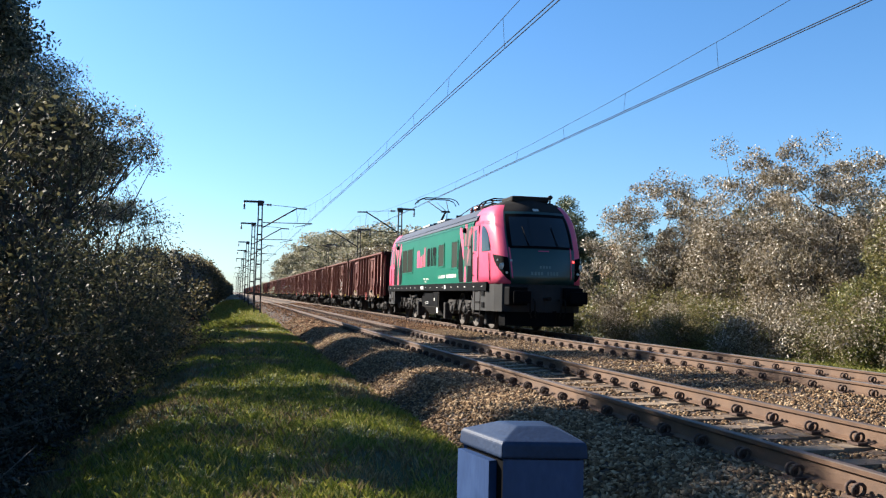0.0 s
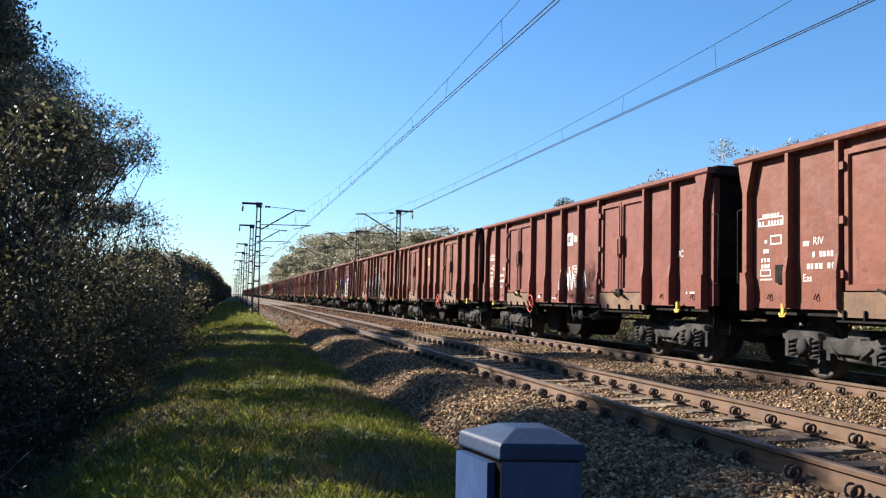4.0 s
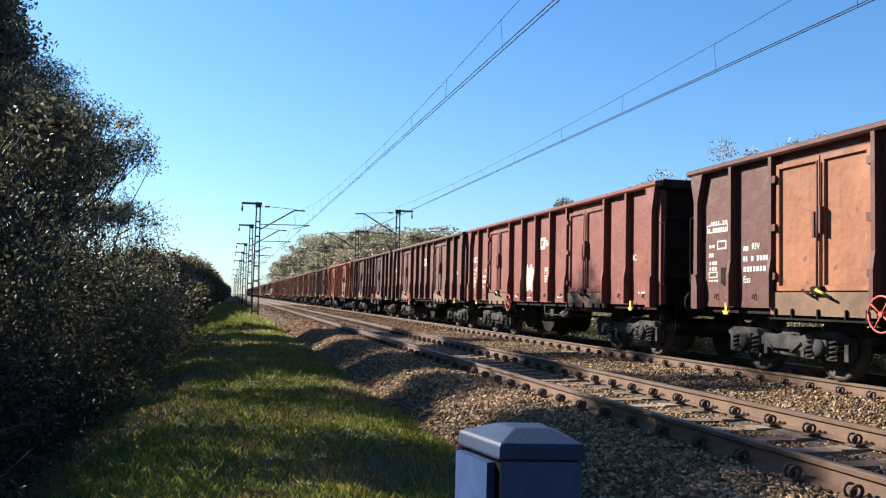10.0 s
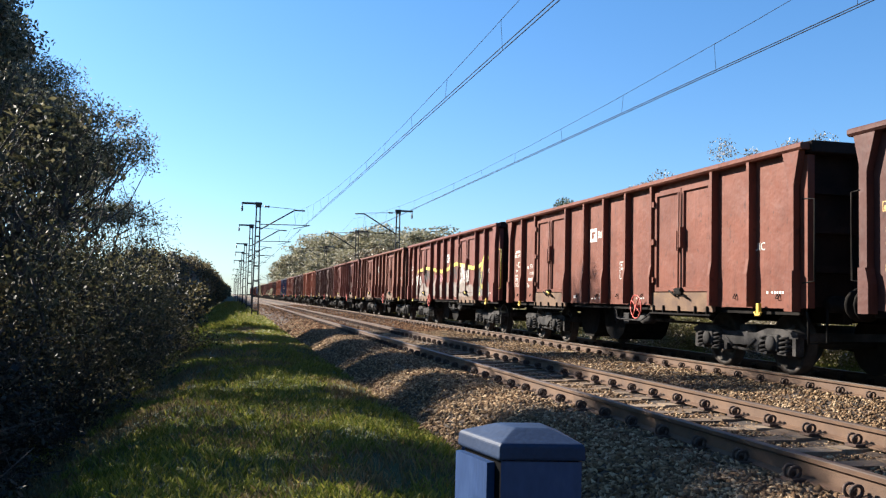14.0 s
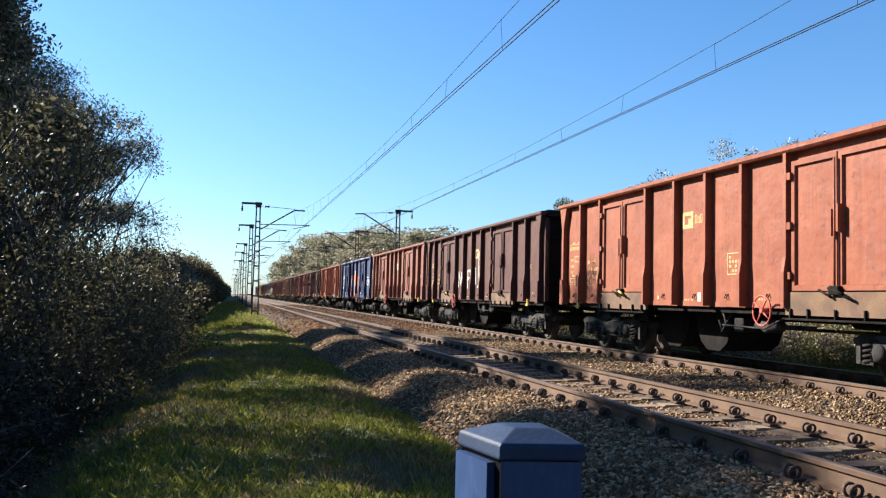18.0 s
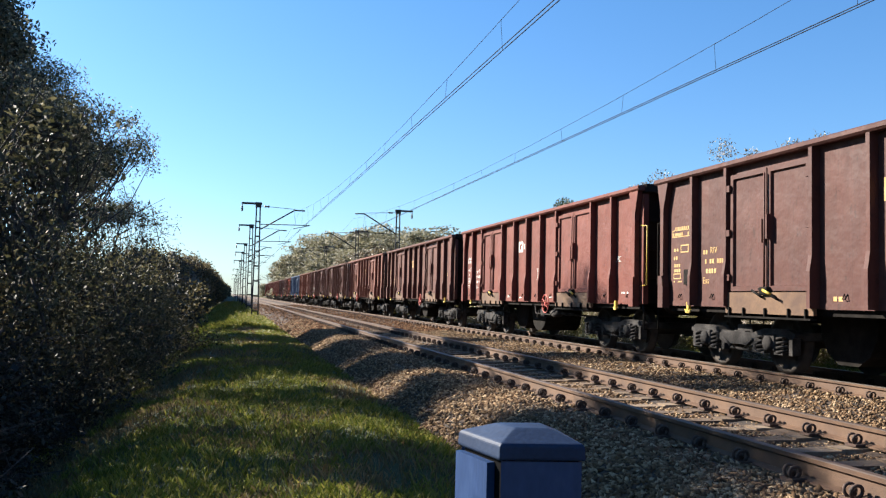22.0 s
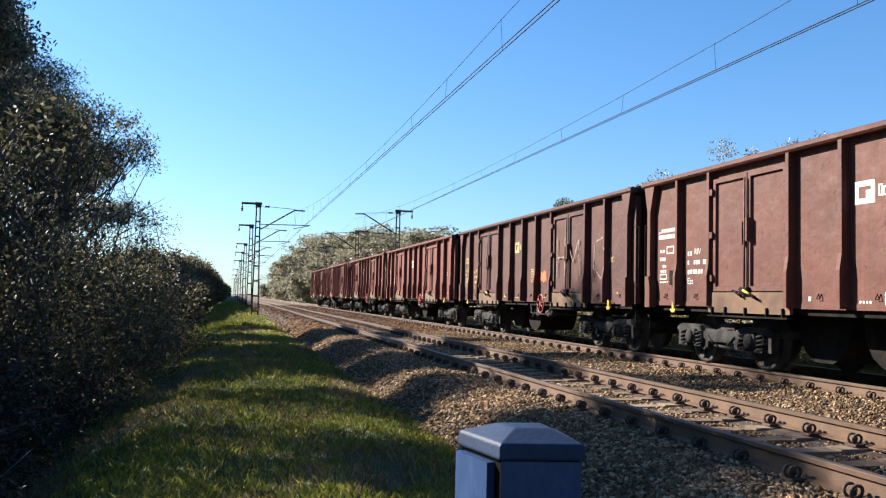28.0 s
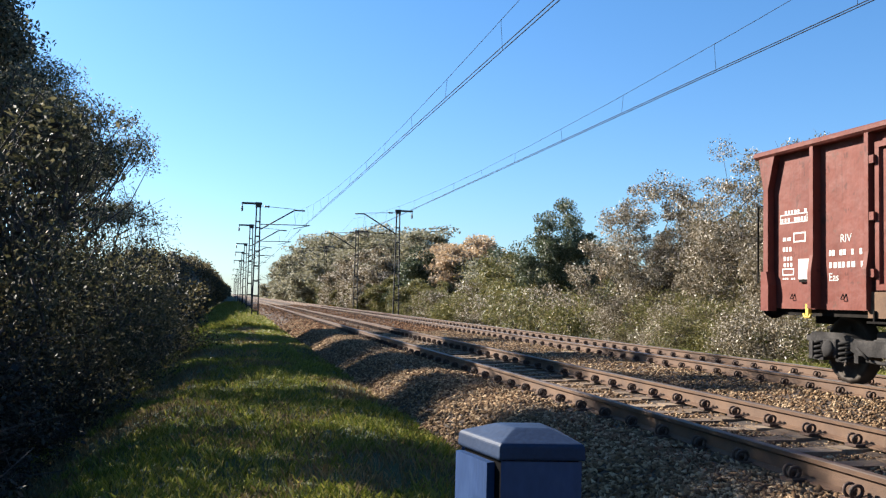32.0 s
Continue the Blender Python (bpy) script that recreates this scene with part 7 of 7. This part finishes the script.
low_f = plant("bush", 44, [(0, 0, 1.1, 1.3, 1.3, 1.1), (0.9, 0.3, 0.8, 0.9, 0.9, 0.8)], 55, 60, 0.12, 0.07, "olive", "sunlit olive bush further along the track", "bush", "trackside bushes", at(16.5, 55), 0.025, 3, 0.28, -1)
low_g = plant("bush", 45, [(0, 0, 1.2, 1.2, 1.4, 1.2), (0.2, 0.9, 0.8, 0.9, 0.9, 0.8)], 55, 60, 0.13, 0.07, "pale", "sunlit silvery bush further along the track", "bush", "trackside bushes", at(16.2, 49), 0.025, 3, 0.28, -1)
sow((low_a, low_b, low_c, low_b), [q for q in spots if q[1] < 37], 10)
sow((low_f, low_g, low_f), [q for q in spots if q[1] >= 37], 16)


def grass(name, count, seed, area, tall, label, colours=GRASS_COLOURS, side=0):
    """Single blades over the verge, thicker near the camera."""
    rng = np.random.default_rng(seed)
    x0, x1, y0, y1 = area
    x = rng.uniform(x0, x1, count)
    y = y0 + (y1 - y0) * rng.uniform(0, 1, count) ** 2
    z = np.array([ground_height(a, b) for a, b in zip(x, y)])
    patch = np.array([noise.noise(Vector((a * 0.7, b * 0.45, 2))) + 0.5 * noise.noise(Vector((a * 2.1, b * 1.6, 7))) for a, b in zip(x, y)]) + rng.normal(size=count) * 0.12
    slope = np.clip((0.1 - x) / 1.2, 0, 1) * 0.3
    keep = patch - slope > -0.3 if side > 0 else (patch - slope < -0.18 if side < 0 else patch > -9)
    x, y, z = x[keep], y[keep], z[keep]
    n = len(x)
    h = tall * rng.uniform(0.35, 1.2, n)
    w = 0.001 + 0.0014 * rng.uniform(0, 1, n) + 0.00026 * y
    t = rng.uniform(0, 6.28, n)
    lean = h * rng.uniform(0.2, 1.0, n)
    t2 = rng.uniform(0, 6.28, n)
    a = np.stack([x - w * np.cos(t), y - w * np.sin(t), z - 0.02], 1)
    b = np.stack([x + w * np.cos(t), y + w * np.sin(t), z - 0.02], 1)
    c = np.stack([x + lean * np.cos(t2) * 0.4 + w * 0.7 * np.cos(t), y + lean * np.sin(t2) * 0.4 + w * 0.7 * np.sin(t), z + h * 0.6], 1)
    d = np.stack([x + lean * np.cos(t2), y + lean * np.sin(t2), z + h], 1)
    v = np.stack([a, b, c, d], 1).reshape(-1, 3)
    f = np.arange(4 * n).reshape(n, 4)
    me = from_arrays(name, v, f, leaf_material(name + "_blades", colours, 0.55, 0.3))
    return tagged(new(name, me), label, "grass", kind="stuff")


grass("grass", 260000, 51, (-3.2, 2.4, 1.0, 60), 0.08, "uneven green grass on the verge", side=1)
grass("dry_grass", 120000, 54, (-3.2, 2.4, 1.0, 60), 0.09, "short dry yellow-brown grass in patches on the verge", DRY_COLOURS, -1)
grass("far_grass", 40000, 53, (-3.6, 2.2, 40, 160), 0.22, "green grass on the far verge beside the masts")
grass("weeds", 60000, 52, (14.4, 16.8, 6, 27), 0.42, "green weeds along the foot of the bushes", ((0.1, 0.12, 0.015), (0.17, 0.19, 0.03), (0.28, 0.28, 0.05), (0.3, 0.24, 0.08)))


def stones(name, count, seed, area, size, label, mat=None):
    """Loose ballast stones as small broken octahedra."""
    rng = np.random.default_rng(seed)
    x0, x1, y0, y1 = area
    x = rng.uniform(x0, x1, count)
    y = y0 + (y1 - y0) * rng.uniform(0, 1, count) ** 1.6
    # few stones lie on the sleepers
    on = np.zeros(count, bool)
    for centre, first in ((NEAR, 5.344), (FAR, 5.5)):
        on |= (np.abs(x - centre) < 1.2) & (np.abs((y - first + PITCH / 2) % PITCH - PITCH / 2) < 0.12)
    keep = ~on | (rng.uniform(0, 1, count) < 0.3 + 0.03 * np.maximum(0, y - 6))
    x, y = x[keep], y[keep]
    count = len(x)
    z = np.array([bed(a, b) for a, b in zip(x, y)])
    unit = np.array([(1, 0, 0), (-1, 0, 0), (0, 1, 0), (0, -1, 0), (0, 0, 1), (0, 0, -1)], float)
    tri = np.array([(0, 2, 4), (2, 1, 4), (1, 3, 4), (3, 0, 4), (2, 0, 5), (1, 2, 5), (3, 1, 5), (0, 3, 5)])
    s = size * rng.uniform(0.5, 1.3, (count, 1, 1)) * rng.uniform(0.6, 1.2, (count, 6, 1))
    q = rng.normal(size=(count, 4))
    q /= np.linalg.norm(q, axis=1)[:, None]
    w, a, b, c = q.T
    rot = np.stack([1 - 2 * (b * b + c * c), 2 * (a * b - c * w), 2 * (a * c + b * w), 2 * (a * b + c * w), 1 - 2 * (a * a + c * c), 2 * (b * c - a * w), 2 * (a * c - b * w), 2 * (b * c + a * w), 1 - 2 * (a * a + b * b)], 1).reshape(-1, 3, 3)
    v = np.einsum("nij,nkj->nki", rot, unit[None] * s * rng.uniform((1.0, 0.6, 0.35), (1.5, 1.1, 0.8), (count, 3))[:, None, :])
    v[:, :, 2] *= 0.75
    v += np.stack([x, y, z + size * 0.25], 1)[:, None, :]
    f = (tri[None] + 6 * np.arange(count)[:, None, None]).reshape(-1, 3)
    return tagged(new(name, from_arrays(name, v.reshape(-1, 3), f, mat or m_stone)), label, "stones", kind="stuff")


m_stone = leaf_material("crushed_stone", ((0.08, 0.047, 0.026), (0.165, 0.1, 0.055), (0.27, 0.175, 0.1), (0.52, 0.38, 0.24), (0.115, 0.068, 0.038), (0.23, 0.145, 0.082)), 0.9, 0.0, 0.1)
m_farstone = leaf_material("rust_stained_stone", ((0.04, 0.018, 0.009), (0.1, 0.046, 0.022), (0.18, 0.088, 0.044), (0.32, 0.18, 0.1), (0.065, 0.033, 0.018)), 0.9, 0.0, 0.1)
stones("loose_ballast", 78000, 61, (2.2, 8.2, 1.2, 36), 0.03, "loose brown and grey crushed stones between the rails")
stones("loose_ballast", 30000, 64, (2.15, 3.7, 4, 44), 0.032, "loose crushed stones on the shoulder of the bed")
stones("loose_ballast", 20000, 63, (2.1, 11.4, 32, 110), 0.06, "rust-stained crushed stones further along the line", m_farstone)
stones("loose_ballast", 9000, 62, (8.2, 11.2, 4, 30), 0.038, "loose brown and grey crushed stones under the main track")

# ---------- the train: the last wagon first ----------
LOCO = build_loco()
WORDS = {"rose": "dull rosewood-brown", "umber": "umber-brown", "red": "oxide-red", "brown": "rust-brown", "dark": "sooty dark brown", "salmon": "sun-faded reddish", "orange": "bright rusty orange", "blue": "navy blue", "steel": "steel-blue"}
STYLE = ("red red red red dark umber steel brown umber umber rose umber red dark orange blue salmon dark orange dark red brown red brown dark orange dark umber red dark "
         "salmon brown umber red brown brown red brown brown red").split()
OCHRE = {35, 26, 24, 19, 18, 17, 14, 13, 10, 11, 8, 4, 25}
NOTES = {34: "with silver graffiti", 33: "with bright lilac graffiti", 15: "with flaming silver graffiti", 22: "with worn graffiti", 17: "with sprayed white letters", 38: "with a white sprayed scrawl", 29: "with orange doors", 5: "with one coral and one amber door",
         8: "with faint white graffiti", 28: "with a white scrawl", 4: "with faint graffiti", 20: "with faint white letters"}
FIRST_WHEEL = {38, 36, 34, 32, 31, 30, 29, 28, 27, 25, 22, 17, 16, 14, 10, 8, 7, 1, 0}   # handbrake wheel by the first door
YELLOW = {33, 22, 15, 12, 6, 2, 1}
kinds = {}
for i, colour in enumerate(STYLE):
    kinds.setdefault((colour, i in OCHRE, ("coral", "amber", 1) if i == 5 else (("ginger", "ginger", 0) if i == 29 else None), i in FIRST_WHEEL, i in YELLOW), []).append(i)
WAGONS = [None] * len(STYLE)
for n, ((colour, ochre, doors, wheel, yellow), members) in enumerate(kinds.items()):
    blue_ = colour in ("blue", "steel")
    first = build_wagon(colour, doors, 4.45 if wheel else 8.1, yellow, PLAN_B if blue_ else PLAN_A)
    mark_wagon(first, "ochre" if ochre else "white", 3 + 7 * n, 6.5 if wheel else (6.0 if blue_ else 5.48))
    for k, i in enumerate(members):
        WAGONS[i] = copy_thing(first, Matrix.Identity(4)) if k else first
for i, w in enumerate(WAGONS):
    decorate(i, w)
    tagged(w, WORDS[STYLE[i]] + " open goods wagon " + NOTES.get(i, "with ribbed steel sides"), "goods wagon", "wagons of the train")

# ---------- what moves ----------


def rear(t):
    """Where the trailing end of the last wagon stands along the line at t seconds."""
    if t < 2.0:
        return 605.65 - 18.33 * t - 0.1 * t * t
    return 606.0589 + t * (-18.83675 + t * (0.0569481 + t * (-0.00321005 + t * 5.26577e-05)))


# how far each wagon stands from even spacing, by coupling slack
SLACK = (-0.30, -0.38, -0.06, -0.20, -0.35, 0.03, 0.02, 0.00, -0.01, -0.02, 0.35, -0.10, -0.55, -0.35, -0.53, -0.39, -0.23, 0.15, -0.17, -0.10, -0.03, -0.15, -0.27, -0.38, -0.47, -0.09, -0.55, -0.24, 0.06, -0.23, 0.14, -0.21, 0.00, 0.20, -0.30, -0.23, -0.15, -0.07, 0.01, 0.01)


def stand(t, i):
    """The middle of wagon i, counted from the last one, at t seconds."""
    return rear(t) - 14.04 * i + SLACK[i] - LONG / 2


def turn_wheels(ob, place, r):
    """Roll the wheelsets while the vehicle goes by."""
    steps = [k / FPS for k in range(32 * FPS + 1) if -14 < place(k / FPS) < 62]
    if not steps:
        return
    angle = lambda t: math.degrees((place(0.0) - place(t)) / r)
    for b in ob.children:
        for w in b.children:
            if w.name.startswith("wheelset"):
                at_ = w.location.copy()
                rows = [(t, pose(*at_, angle(t))) for t in steps]
                if steps[0] > 0.02:
                    rows.insert(0, (0.0, rows[0][1]))
                if steps[-1] < 31.98:
                    rows.append((32.0, rows[-1][1]))
                walk(w, rows)


def motions():
    # the two near willows stir in the wind
    stir = ((0, 0.3), (1.5, -0.3), (3, 0.2), (6, -0.4), (7.5, 0.1), (9, 0.0), (11, 0.4), (13, 0.0), (15, -0.4), (17, 0.3), (19, 0.9), (21, 0.2), (23, -0.2), (25, 0.3), (28, 0.0), (30, 0.4), (32, -0.1))
    for k, tree in enumerate(SWAY):
        home = tree.matrix_basis.copy()
        walk(tree, [(t, home @ pose(0, 0, 0, 0.3 * a * (-1) ** k, a * 0.8, 0)) for t, a in stir])
    times = [float(t) for t in range(33)]
    for i, ob in enumerate(WAGONS):
        walk(ob, [(t, pose(FAR, stand(t, i), 0)) for t in times])
        turn_wheels(ob, lambda t, i=i: stand(t, i), 0.46)
    turn_wheels(LOCO, lambda t: rear(t) - 571.36, 0.6)
    walk(LOCO, [(t, pose(FAR, rear(t) - 571.36, 0)) for t in times])


motions()
